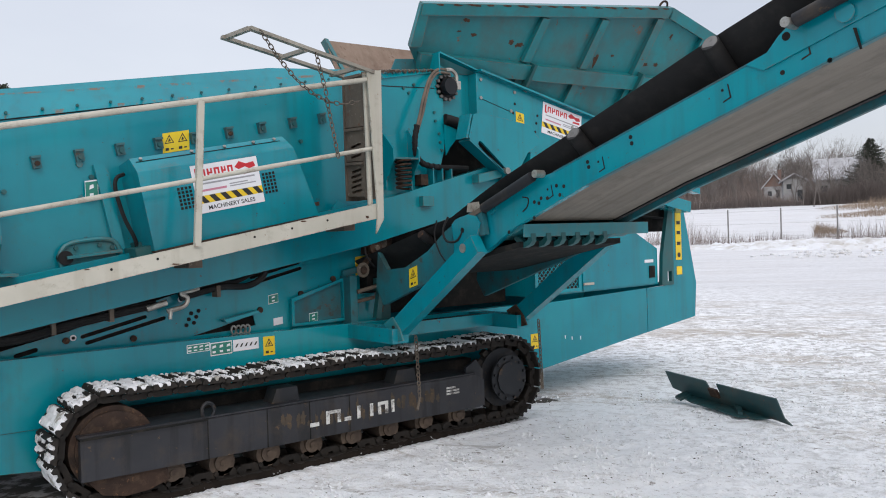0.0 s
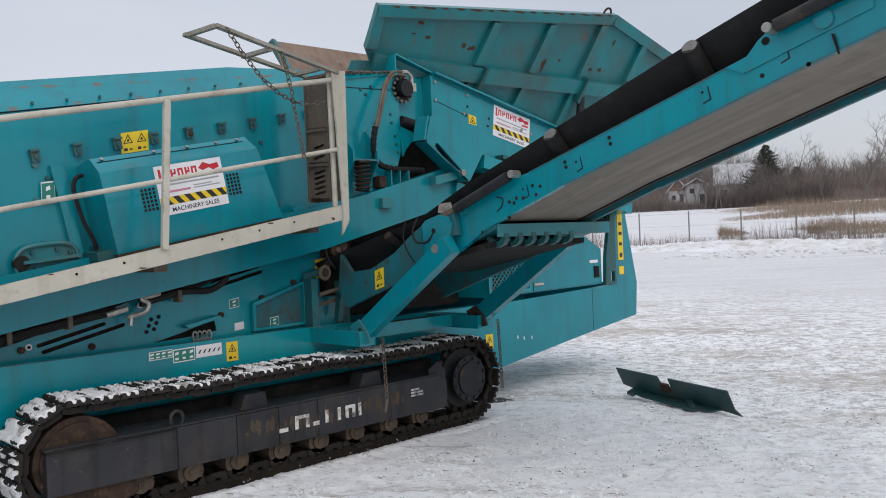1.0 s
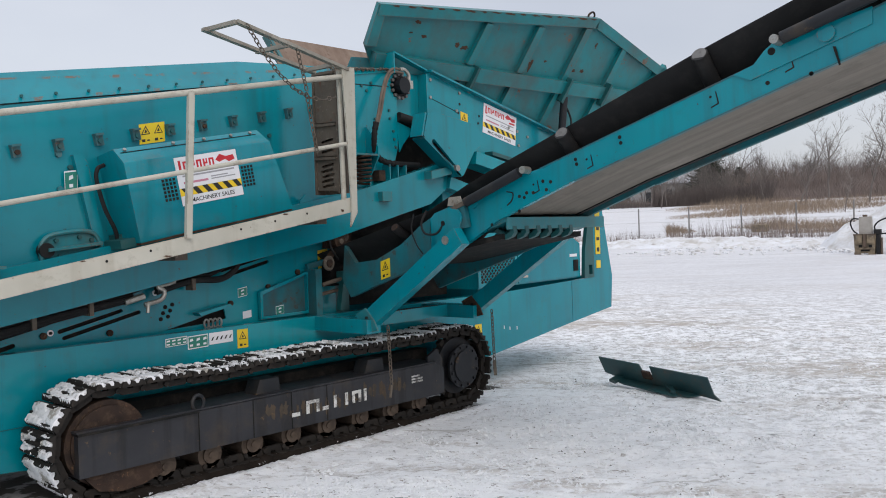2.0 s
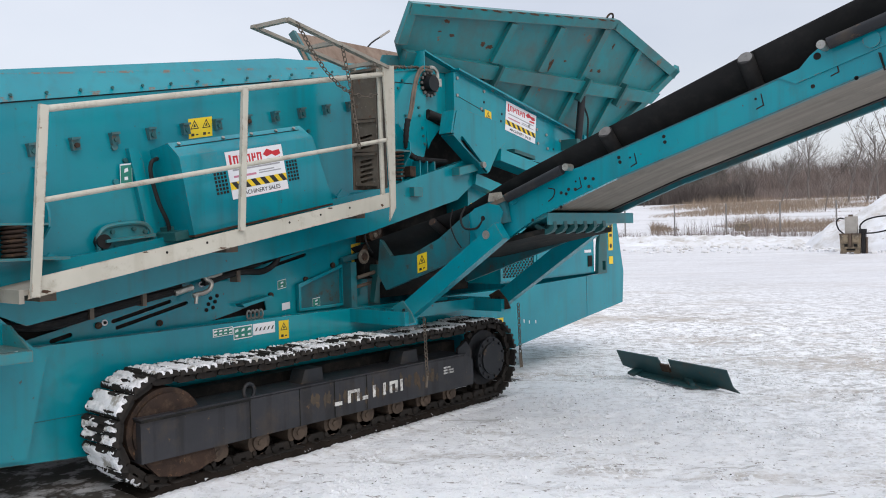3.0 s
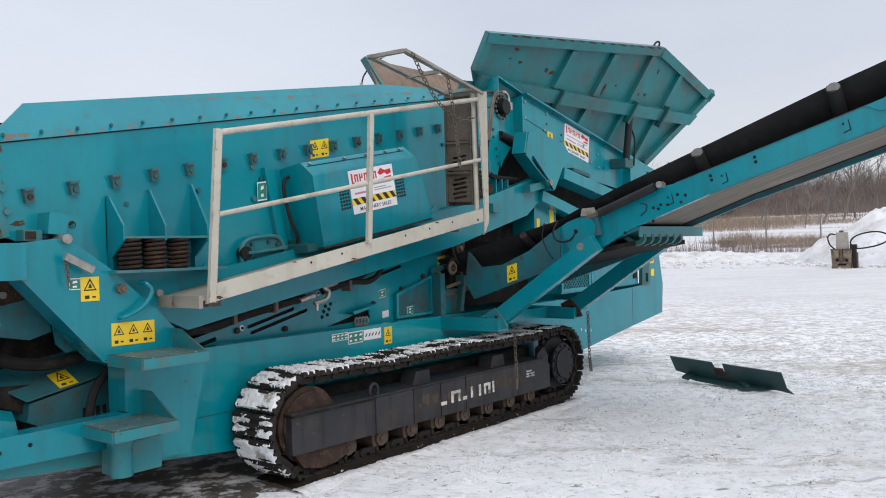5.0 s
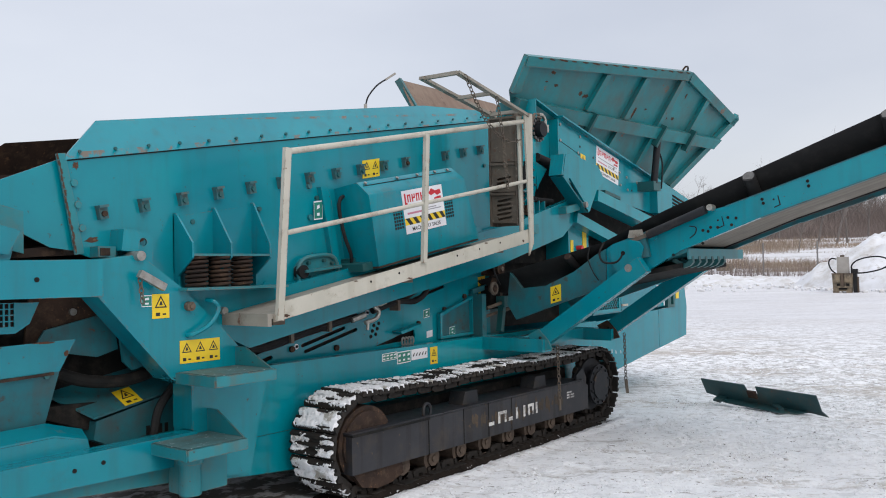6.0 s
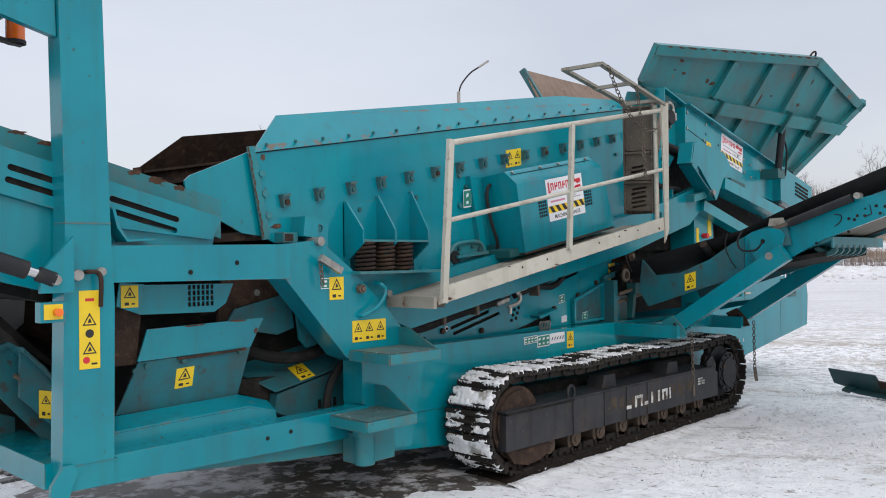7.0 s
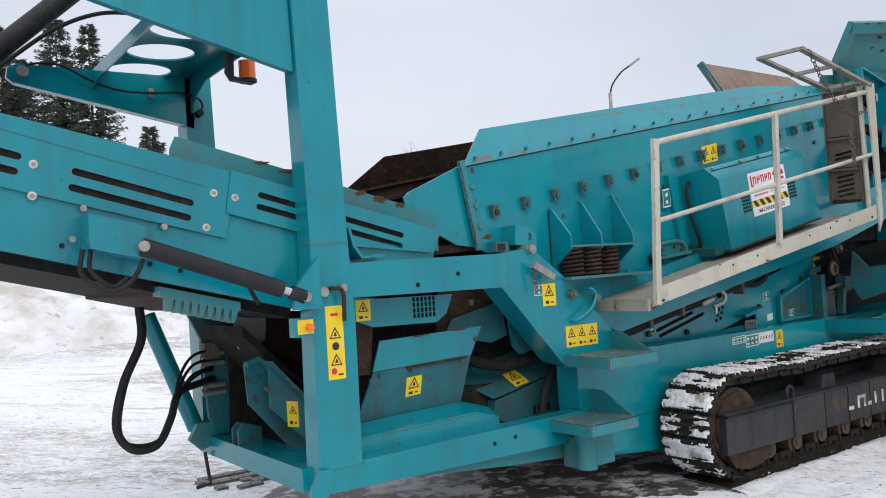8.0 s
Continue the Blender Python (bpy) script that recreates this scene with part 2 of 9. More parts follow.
M_INK = worn("black_ink", (0.012, 0.012, 0.013), (0.018, 0.018, 0.018), 0.45, bump=0.0)
M_RED = worn("red_ink", (0.55, 0.02, 0.03), (0.48, 0.02, 0.03), 0.45, bump=0.0)
M_ORANGE = worn("orange_lens", (0.85, 0.16, 0.01), (0.75, 0.13, 0.01), 0.25, bump=0.0, coat=0.4)
M_LETTER = worn("worn_white_letter", (0.62, 0.62, 0.60), (0.50, 0.50, 0.48), 0.6, scale=12.0, dirt=((0.05, 0.04, 0.035), 0.46, 0.6, 14.0, 0.9), bump=0.0)


def snow_material(name, dirty):
    m, n, l, p = nodes_of(name)
    vec = n.new("ShaderNodeTexCoord").outputs["Object"]
    def stretched(turn, long, wide=1.0):
        mp = n.new("ShaderNodeMapping")
        mp.vector_type = "TEXTURE"
        mp.inputs["Rotation"].default_value = (0, 0, radians(turn))
        mp.inputs["Scale"].default_value = (long, wide, 1.0)
        l.new(vec, mp.inputs["Vector"])
        return mp.outputs["Vector"]
    def times(a, b):
        k = n.new("ShaderNodeMath")
        k.operation = "MULTIPLY"
        l.new(a, k.inputs[0])
        l.new(b, k.inputs[1])
        return k.outputs["Value"]
    # traffic crosses the yard this way
    way = -58
    col = mix_node(n, l, noise_node(n, l, vec, 0.7, 7), (0.888, 0.903, 0.924), (0.937, 0.95, 0.965))
    if dirty:
        off, far = n.new("ShaderNodeVectorMath"), n.new("ShaderNodeVectorMath")
        off.operation, far.operation = "SUBTRACT", "LENGTH"
        l.new(vec, off.inputs[0])
        off.inputs[1].default_value = (-8.0, 4.0, 0.0)
        l.new(off.outputs["Vector"], far.inputs[0])
        grime = noise_node(n, l, stretched(way, 3.0), 0.55, 6, 0.6, 0.5)
        crumble = step_node(n, l, noise_node(n, l, stretched(way, 1.4), 8.0, 10, 0.78), 0.48, 0.56)
        slop = step_node(n, l, noise_node(n, l, stretched(way, 2.2), 5.0, 10, 0.78), 0.42, 0.55)
        # trodden grey ice between white crusts; its tone also stands in for relief shading
        ice = step_node(n, l, noise_node(n, l, stretched(way, 1.4), 6.0, 10, 0.78), 0.515, 0.56, 0.75)
        col = mix_node(n, l, ice, col, (0.74, 0.752, 0.77))
        # the open yard is greyer than the snow beside the walkway
        open_yard = step_node(n, l, far.outputs["Value"], 13.3, 16.2, 0.95)
        col = mix_node(n, l, times(open_yard, crumble), col, (0.42, 0.412, 0.405))
        # brown slush in long crumbling bands
        band = step_node(n, l, grime, 0.485, 0.60, 0.95)
        col = mix_node(n, l, times(band, slop), col, (0.43, 0.385, 0.335))
        rut = step_node(n, l, noise_node(n, l, stretched(way, 6.0), 2.4, 9, 0.68, 0.3), 0.55, 0.62, 0.7)
        col = mix_node(n, l, times(rut, slop), col, (0.43, 0.39, 0.35))
        crust = step_node(n, l, noise_node(n, l, stretched(way + 20, 1.3), 13.0, 8, 0.76), 0.51, 0.55, 0.8)
        col = mix_node(n, l, times(crust, step_node(n, l, far.outputs["Value"], 18.5, 14.0)), col, (0.915, 0.935, 0.96))
        line = step_node(n, l, noise_node(n, l, stretched(way + 12, 14.0), 5.0, 6, 0.55, 0.2), 0.635, 0.655, 0.55)
        col = mix_node(n, l, line, col, (0.36, 0.34, 0.32))
        fleck = step_node(n, l, noise_node(n, l, stretched(way, 2.0), 10.0, 8, 0.74), 0.615, 0.635, 0.9)
        col = mix_node(n, l, fleck, col, (0.24, 0.215, 0.19))
        speck = step_node(n, l, noise_node(n, l, stretched(way, 1.4), 24.0, 7, 0.74), 0.60, 0.625, 0.75)
        col = mix_node(n, l, speck, col, (0.34, 0.315, 0.29))
        # past the yard the snow lies clean, crossed by grey trails
        clean = mix_node(n, l, noise_node(n, l, stretched(way, 4.0), 0.9, 9, 0.66, 0.3), (0.45, 0.45, 0.465), (0.80, 0.805, 0.83))
        col = mix_node(n, l, step_node(n, l, far.outputs["Value"], 19.5, 28.0, 0.8), col, clean)
        # pressed hollows darkened by height: soil, plus the relief's shade put into colour
        z_of = n.new("ShaderNodeSeparateXYZ")
        l.new(vec, z_of.inputs[0])
        col = mix_node(n, l, times(step_node(n, l, z_of.outputs["Z"], -0.022, -0.046, 0.6), crumble), col, (0.46, 0.435, 0.41))
    l.new(col, p.inputs["Base Color"])
    p.inputs["Roughness"].default_value = 0.7
    p.inputs["Specular IOR Level"].default_value = 0.3
    last = None
    for scale, strength, depth in ((5.0, 0.6, 0.06), (12.0, 0.7, 0.045), (30.0, 0.6, 0.02)):
        b = n.new("ShaderNodeBump")
        b.inputs["Strength"].default_value, b.inputs["Distance"].default_value = strength, depth
        l.new(noise_node(n, l, stretched(way, 1.3), scale, 7, 0.7), b.inputs["Height"])
        if last:
            l.new(last.outputs["Normal"], b.inputs["Normal"])
        last = b
    l.new(last.outputs["Normal"], p.inputs["Normal"])
    return m


M_SNOW = snow_material("trodden_snow", True)
M_SNOW_CLEAN = snow_material("clean_snow", False)


# ---- mesh builders ----
def put(axis, a, b, c):
    """A point from two plane coordinates and the depth along the axis."""
    return {"y": (a, c, b), "x": (c, a, b), "z": (a, b, c)}[axis]


def prism(bm, pts, axis, c0, c1, at=None):
    at = at or (lambda a, b, c: put(axis, a, b, c))
    lo = [bm.verts.new(at(a, b, c0)) for a, b in pts]
    hi = [bm.verts.new(at(a, b, c1)) for a, b in pts]
    k = len(pts)
    bm.faces.new(lo)
    bm.faces.new(hi[::-1])
    for i in range(k):
        bm.faces.new((lo[i], hi[i], hi[(i + 1) % k], lo[(i + 1) % k]))
    return bm


def holed(bm, outer, holes, axis, c0, c1, at=None):
    """A plate with openings that go through it."""
    at = at or (lambda a, b, c: put(axis, a, b, c))
    sub = bmesh.new()
    loops = []
    for loop in [outer] + holes:
        vs = [sub.verts.new((a, b, 0)) for a, b in loop]
        loops.append(vs)
        for i in range(len(vs)):
            sub.edges.new((vs[i], vs[(i + 1) % len(vs)]))
    bmesh.ops.triangle_fill(sub, use_beauty=True, use_dissolve=False, edges=sub.edges[:], normal=(0, 0, 1))
    sub.verts.index_update()
    lo = [bm.verts.new(at(v.co.x, v.co.y, c0)) for v in sub.verts]
    hi = [bm.verts.new(at(v.co.x, v.co.y, c1)) for v in sub.verts]
    for f in sub.faces:
        ids = [v.index for v in f.verts]
        bm.faces.new([lo[i] for i in ids])
        bm.faces.new([hi[i] for i in reversed(ids)])
    for vs in loops:
        for i in range(len(vs)):
            p, q = vs[i].index, vs[(i + 1) % len(vs)].index
            bm.faces.new((lo[p], lo[q], hi[q], hi[p]))
    sub.free()
    return bm


def box(bm, x0, x1, y0, y1, z0, z1):
    return prism(bm, [(x0, z0), (x1, z0), (x1, z1), (x0, z1)], "y", y0, y1)


def cyl(bm, p, q, r, n=12, r2=None):
    p, q = Vector(p), Vector(q)
    d = (q - p).normalized()
    u = d.cross(Vector((0, 0, 1)) if abs(d.z) < 0.9 else Vector((1, 0, 0))).normalized()
    v = d.cross(u)
    ring = [(math.cos(2 * math.pi * i / n), math.sin(2 * math.pi * i / n)) for i in range(n)]
    a = [bm.verts.new(p + r * (c * u + s * v)) for c, s in ring]
    b = [bm.verts.new(q + (r if r2 is None else r2) * (c * u + s * v)) for c, s in ring]
    bm.faces.new(a)
    bm.faces.new(b[::-1])
    for i in range(n):
        bm.faces.new((a[i], b[i], b[(i + 1) % n], a[(i + 1) % n]))
    return bm


def bar(bm, p, q, w, h, up=(0, 0, 1)):
    """A box beam from p to q, w wide and h high."""
    p, q, up = Vector(p), Vector(q), Vector(up)
    d = (q - p).normalized()
    s = d.cross(up).normalized() * (w / 2)
    t = s.cross(d).normalized() * (h / 2)
    a = [bm.verts.new(p + i * s + j * t) for i, j in ((-1, -1), (1, -1), (1, 1), (-1, 1))]
    b = [bm.verts.new(q + i * s + j * t) for i, j in ((-1, -1), (1, -1), (1, 1), (-1, 1))]
    bm.faces.new(a)
    bm.faces.new(b[::-1])
    for i in range(4):
        bm.faces.new((a[i], b[i], b[(i + 1) % 4], a[(i + 1) % 4]))
    return bm


def pipe(bm, pts, r, n=8, closed=False):
    """A round tube along a run of points."""
    pts = [Vector(p) for p in pts]
    rings, u = [], None
    k = len(pts)
    for i, p in enumerate(pts):
        d = ((pts[(i + 1) % k] if closed else pts[min(i + 1, k - 1)]) - (pts[i - 1] if closed else pts[max(i - 1, 0)])).normalized()
        if u is None:
            u = d.cross(Vector((0, 0, 1)) if abs(d.z) < 0.9 else Vector((1, 0, 0)))
        u = (u - d * u.dot(d)).normalized()
        v = d.cross(u)
        rings.append([bm.verts.new(p + r * (math.cos(2 * math.pi * j / n) * u + math.sin(2 * math.pi * j / n) * v)) for j in range(n)])
    for i in range(k if closed else k - 1):
        a, b = rings[i], rings[(i + 1) % k]
        for j in range(n):
            bm.faces.new((a[j], b[j], b[(j + 1) % n], a[(j + 1) % n]))
    if not closed:
        bm.faces.new(rings[0][::-1])
        bm.faces.new(rings[-1])
    return bm


def smooth_run(ctrl, steps=8):
    """Points of a Catmull-Rom curve through the control points."""
    c = [Vector(p) for p in ctrl]
    c = [2 * c[0] - c[1]] + c + [2 * c[-1] - c[-2]]
    out = []
    for i in range(1, len(c) - 2):
        for s in range(steps):
            t = s / steps
            a, b, d, e = c[i - 1], c[i], c[i + 1], c[i + 2]
            out.append(0.5 * ((2 * b) + (d - a) * t + (2 * a - 5 * b + 4 * d - e) * t * t + (3 * b - a - 3 * d + e) * t ** 3))
    return out + [c[-2]]


def slot(cx, cy, length, width, angle=0.0, n=5):
    """A long round-ended hole as a loop of points."""
    a, r, h = radians(angle), width / 2, length / 2 - width / 2
    pts = []
    for side in (1, -1):
        for i in range(n + 1):
            t = -math.pi / 2 + math.pi * i / n + (0 if side > 0 else math.pi)
            x, y = side * h + r * math.cos(t), r * math.sin(t)
            pts.append((cx + x * math.cos(a) - y * math.sin(a), cy + x * math.sin(a) + y * math.cos(a)))
    return pts


def ring_of(cx, cy, r, n=20, ry=None):
    return [(cx + r * math.cos(2 * math.pi * i / n), cy + (ry or r) * math.sin(2 * math.pi * i / n)) for i in range(n)]


def bolts(bm, pts, axis, c, r=0.014, h=0.012, way=-1, n=6):
    for a, b in pts:
        cyl(bm, put(axis, a, b, c), put(axis, a, b, c + way * h), r, n)
    return bm


def part(name, bm, mat, parent=None, label="", bevel=0.0, sharp=35):
    """Links a bmesh as one mesh object under a thing or a part."""
    if bevel:
        es = [e for e in bm.edges if len(e.link_faces) == 2 and e.calc_face_angle(0) > 0.6]
        bmesh.ops.bevel(bm, geom=es, offset=bevel, segments=1, profile=0.5, affect="EDGES", clamp_overlap=True)
    bmesh.ops.recalc_face_normals(bm, faces=bm.faces[:])
    me = bpy.data.meshes.new(name)
    bm.to_mesh(me)
    bm.free()
    me.shade_smooth()
    me.set_sharp_from_angle(angle=radians(sharp))
    me.materials.append(mat)
    ob = new(name, me)
    ob.parent = parent
    if label:
        ob["label"] = label
    if name in SMALL:
        ob["kind"] = "stuff"
    return ob


# marks too small to pick apart one by one
SMALL = {"pictogram", "bolt_hole", "peg_hole", "grille_slots", "text_bars", "hub_bolts", "bolt", "cover_seam", "weld_seam", "pin_head", "box_slots", "rivet_hole", "red_mark", "data_plate", "sprocket_teeth", "hose_union", "lug_bolt", "cover_bolt"}


def B():
    return bmesh.new()


# ---- ground and distance ----
def rise(x, y):
    """The height of the ground: level yard, then a slow climb to the fields."""
    d = math.hypot(x - 1.0, y + 1.0)
    h = 0.0
    if d > 9:
        h += 0.0185 * (min(d, 60) - 9)
    if d > 60:
        h += 0.056 * (min(d, 190) - 60)
    if d > 190:
        h += 0.02 * (min(d, 1200) - 190)
    h += 0.10 * noise.noise((x * 0.05, y * 0.05, 3.1)) * min(1, max(0, d - 12) / 20)
    return h


def trodden(x, y):
    """Footprints, lumps and wheel ruts pressed into the yard's snow."""
    d = math.hypot(x - 3.0, y + 2.5)
    k = max(0.0, min(1.0, (15 - d) / 6))
    if k <= 0:
        return 0.0
    lumps = 0.015 * noise.noise((x * 4.2, y * 4.2, 0.7)) + 0.014 * noise.noise((x * 9.5, y * 9.5, 3.3)) + 0.009 * noise.noise((x * 21.0, y * 21.0, 5.1))
    along = x * 0.53 - y * 0.85
    across = y * 0.53 + x * 0.85
    ruts = 0.012 * noise.noise((along * 0.5, across * 3.6, 8.0)) + 0.007 * noise.noise((along * 1.4, across * 9.0, 2.0))
    broad = 0.018 * noise.noise((x * 0.9, y * 1.9, 0.3))
    return k * (lumps + ruts + broad)


def ground_sheet():
    def axis_of(lo, hi, step):
        v = [lo + step * i for i in range(int((hi - lo) / step) + 1)]
        up, s_ = [v[-1]], step
        while up[-1] < 3500:
            s_ = min(s_ * 1.12, max(0.5, 0.13 * (up[-1] - hi)))
            up.append(up[-1] + s_)
        down, s_ = [v[0]], step
        while down[-1] > -3500:
            s_ = min(s_ * 1.12, max(0.5, 0.13 * (lo - down[-1])))
            down.append(down[-1] - s_)
        return down[:0:-1] + v + up[1:]
    ax, ay = axis_of(-1.5, 10.0, 0.05), axis_of(-4.0, 0.6, 0.045)
    verts = []
    for x in ax:
        for y in ay:
            under = -3.2 < x < 8.4 and -0.30 < y < 3.4
            side = max(0.0, min(1.0, (-0.20 - y) / 0.35)) if -3.2 < x < 8.4 and y < 0.6 else 1.0
            verts.append((x, y, rise(x, y) + (-0.004 if under and y > -0.2 else trodden(x, y) * side) - 0.006))
    n = len(ay)
    faces = [(i * n + j, (i + 1) * n + j, (i + 1) * n + j + 1, i * n + j + 1) for i in range(len(ax) - 1) for j in range(n - 1)]
    me = bpy.data.meshes.new("ground")
    me.from_pydata(verts, [], faces)
    me.shade_smooth()
    me.materials.append(M_SNOW)
    return tagged(new("ground", me), "trodden dirty snow over a flat yard", "ground", kind="structure")


ground_sheet()


# ---- the screening machine ----
machine = tagged(new("screening_machine"), "teal tracked screening machine with folded conveyors standing on snow", "screening machine")
FAR = 2.8                      # the machine mirrored across its middle: y -> FAR - y


def chassis():
    main = part("main_beam", prism(B(), [(-0.31, 0.33), (0.0, 0.265), (0.6, 0.21), (5.3, 0.31), (5.3, 1.0), (0.22, 0.985), (-0.31, 0.985)], "y", 0.50, 0.60), M_TEAL, machine, bevel=0.006)
    part("main_beam", prism(B(), [(-0.31, 0.33), (0.6, 0.21), (5.3, 0.31), (5.3, 1.0), (-0.31, 0.985)], "y", FAR - 0.60, FAR - 0.50), M_TEAL, machine)
    # cross members take a darker teal than the beams
    for x in (0.2, 1.8, 3.6, 5.1):
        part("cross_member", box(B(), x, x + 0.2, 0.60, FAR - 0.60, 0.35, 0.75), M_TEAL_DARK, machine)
    # side frame: upper beam, sloping gusset and post foot
    up = part("upper_beam", prism(B(), [(-2.08, 1.54), (-1.0, 1.53), (-0.92, 1.53), (-0.92, 1.745), (-2.08, 1.735)], "y", 0.36, 0.50), M_TEAL, machine, bevel=0.010)
    b = B()
    for x, z in ((-1.60, 1.585), (-1.30, 1.635)):
        cyl(b, (x, 0.356, z), (x, 0.362, z), 0.014, 12)
    part("bolt_hole", b, M_DARK, up)
    g = part("gusset", prism(B(), [(-0.92, 1.745), (-0.72, 1.77), (-0.60, 1.73), (-0.38, 1.57), (-0.05, 1.27), (0.02, 1.20), (0.22, 0.99), (0.30, 0.96), (0.15, 0.30), (-0.27, 0.33),
                                   (-0.30, 0.66), (-0.31, 0.95), (-0.45, 1.01), (-0.92, 1.53)], "y", 0.40, 0.50), M_TEAL, machine, bevel=0.008)
    b = B()
    prism(b, [(-0.935, 1.53), (-0.92, 1.53), (-0.44, 1.00), (-0.30, 0.945), (-0.30, 0.66), (-0.315, 0.66), (-0.315, 0.94), (-0.455, 0.995)], "y", 0.395, 0.60)
    part("gusset_lip", b, M_TEAL, g)
    low = part("lower_beam", prism(B(), [(-2.20, 0.49), (-0.30, 0.46), (-0.30, 0.655), (-2.20, 0.635)], "y", 0.36, 0.50), M_TEAL, machine, bevel=0.010)
    b = B()
    prism(b, [(-2.0, 0.49), (-0.2, 0.46), (-0.2, 0.33), (-0.9, 0.38)], "y", 0.44, 0.56)
    part("beam_keel", b, M_TEAL_OLD, low, bevel=0.006)
    b = B()
    for x, z in ((-1.10, 0.565), (-0.93, 0.579)):
        cyl(b, (x, 0.356, z), (x, 0.362, z), 0.013, 12)
    part("bolt_hole", b, M_DARK, low)
    # the same frame on the far side
    part("upper_beam", prism(B(), [(-2.08, 1.54), (-0.92, 1.53), (-0.92, 1.745), (-2.08, 1.735)], "y", FAR - 0.50, FAR - 0.36), M_TEAL, machine)
    part("lower_beam", prism(B(), [(-2.20, 0.49), (-0.30, 0.46), (-0.30, 0.655), (-2.20, 0.635)], "y", FAR - 0.50, FAR - 0.36), M_TEAL, machine)
    part("gusset", prism(B(), [(-0.92, 1.745), (-0.60, 1.73), (0.22, 0.99), (0.15, 0.30), (-0.27, 0.33), (-0.31, 0.95), (-0.92, 1.53)], "y", FAR - 0.50, FAR - 0.40), M_TEAL, machine)
    # subframe that carries the screen box
    sub = [(-0.41, 1.56), (0.42, 1.535), (3.5, 2.09), (4.72, 2.41), (4.86, 2.21), (4.5, 1.98), (3.2, 1.66), (0.2, 1.13), (-0.05, 1.25), (-0.3, 1.5)]
    s = part("subframe_beam", prism(B(), sub, "y", 0.46, 0.56), M_TEAL, machine, bevel=0.008)
    part("subframe_beam", prism(B(), sub, "y", FAR - 0.56, FAR - 0.46), M_TEAL, machine)
    b = B()
    box(b, 3.78, 3.90, 0.40, 0.46, 2.00, 2.09)
    part("subframe_bracket", b, M_TEAL_OLD, s, bevel=0.004)
    b = B()
    prism(b, [(4.42, 2.22), (4.72, 2.28), (4.72, 2.36), (4.42, 2.30)], "y", 0.36, 0.46)
    part("subframe_bracket", b, M_TEAL_OLD, s, bevel=0.004)
    b = B()
    box(b, -0.40, 0.42, 0.30, 0.60, 1.545, 1.562)
    part("subframe_bracket", b, M_TEAL_OLD, s, bevel=0.004)
    b = B()
    cyl(b, (-0.03, 0.455, 1.40), (-0.03, 0.42, 1.40), 0.025, 12)
    part("pin", b, M_BOLT, s)
    b = B()
    cyl(b, (-0.33, 0.40, 1.445), (-0.33, 0.36, 1.445), 0.030, 14)
    cyl(b, (-0.33, 0.36, 1.445), (-0.33, 0.345, 1.445), 0.016, 8)
    part("pin", b, M_GRIME, s)
    # bent grab handle on the gusset
    part("grab_handle", pipe(B(), smooth_run([(-0.34, 0.40, 1.26), (-0.32, 0.35, 1.27), (-0.20, 0.34, 1.33), (-0.14, 0.34, 1.42), (-0.17, 0.35, 1.47), (-0.19, 0.40, 1.48)], 5), 0.014), M_TEAL, g)
    bent = [(-2.04, 1.93), (-2.015, 1.83), (-1.96, 1.755), (-1.81, 1.765), (-1.80, 1.775), (-1.955, 1.768), (-2.002, 1.84), (-2.025, 1.935)]
    part("bent_guide", prism(B(), bent, "y", 0.37, 0.50), M_TEAL, up)
    # steps
    def stair(x0, x1, z0, back):
        b = B()
        box(b, x0, x1, 0.0, 0.40, z0, z0 + 0.012)
        box(b, x0, x1, -0.005, 0.010, z0 - 0.055, z0 + 0.012)
        box(b, x0 - 0.006, x0 + 0.006, 0.0, 0.40, z0 - 0.055, z0 + 0.012)
        prism(b, [(0.0, z0), (0.40, z0), (0.40, z0 + back), (0.30, z0 + back)], "x", x1 - 0.008, x1 + 0.004)
        st = part("step", b, M_TEAL_OLD, machine, "scuffed teal step plate with a chequered tread", bevel=0.003)
        part("tread", box(B(), x0 + 0.008, x1 - 0.01, 0.012, 0.39, z0 + 0.012, z0 + 0.016), M_TREAD, st, "worn chequered tread with snow specks")
        part("tread_edge", box(B(), x0 + 0.002, x1 - 0.002, -0.009, -0.005, z0 - 0.052, z0 + 0.010), M_TEAL_OLD, st)
    stair(-0.42, 0.04, 1.02, 0.14)
    stair(-0.62, -0.19, 0.62, 0.16)
    part("outrigger_socket", cyl(B(), (-0.45, 0.22, 0.31), (-0.45, 0.22, 0.54), 0.066, 20), M_TEAL_OLD, machine, "scuffed round outrigger socket", bevel=0.006)
    part("socket_web", box(B(), -0.47, -0.16, 0.25, 0.42, 0.30, 0.50), M_TEAL_OLD, machine, bevel=0.006)
    b = B()
    cyl(b, (-0.45, 0.22, 0.50), (-0.45, 0.22, 0.545), 0.080, 20)
    part("socket_cap", b, M_TEAL_OLD, machine)
    part("socket_bolt", cyl(B(), (-0.12, 0.40, 0.50), (-0.12, 0.385, 0.50), 0.022, 10), M_TEAL_OLD, machine)
    b = B()
    box(b, -0.02, 0.6, 0.495, 0.503, 0.50, 0.504)
    part("seam", b, M_TEAL_DARK, main)


chassis()


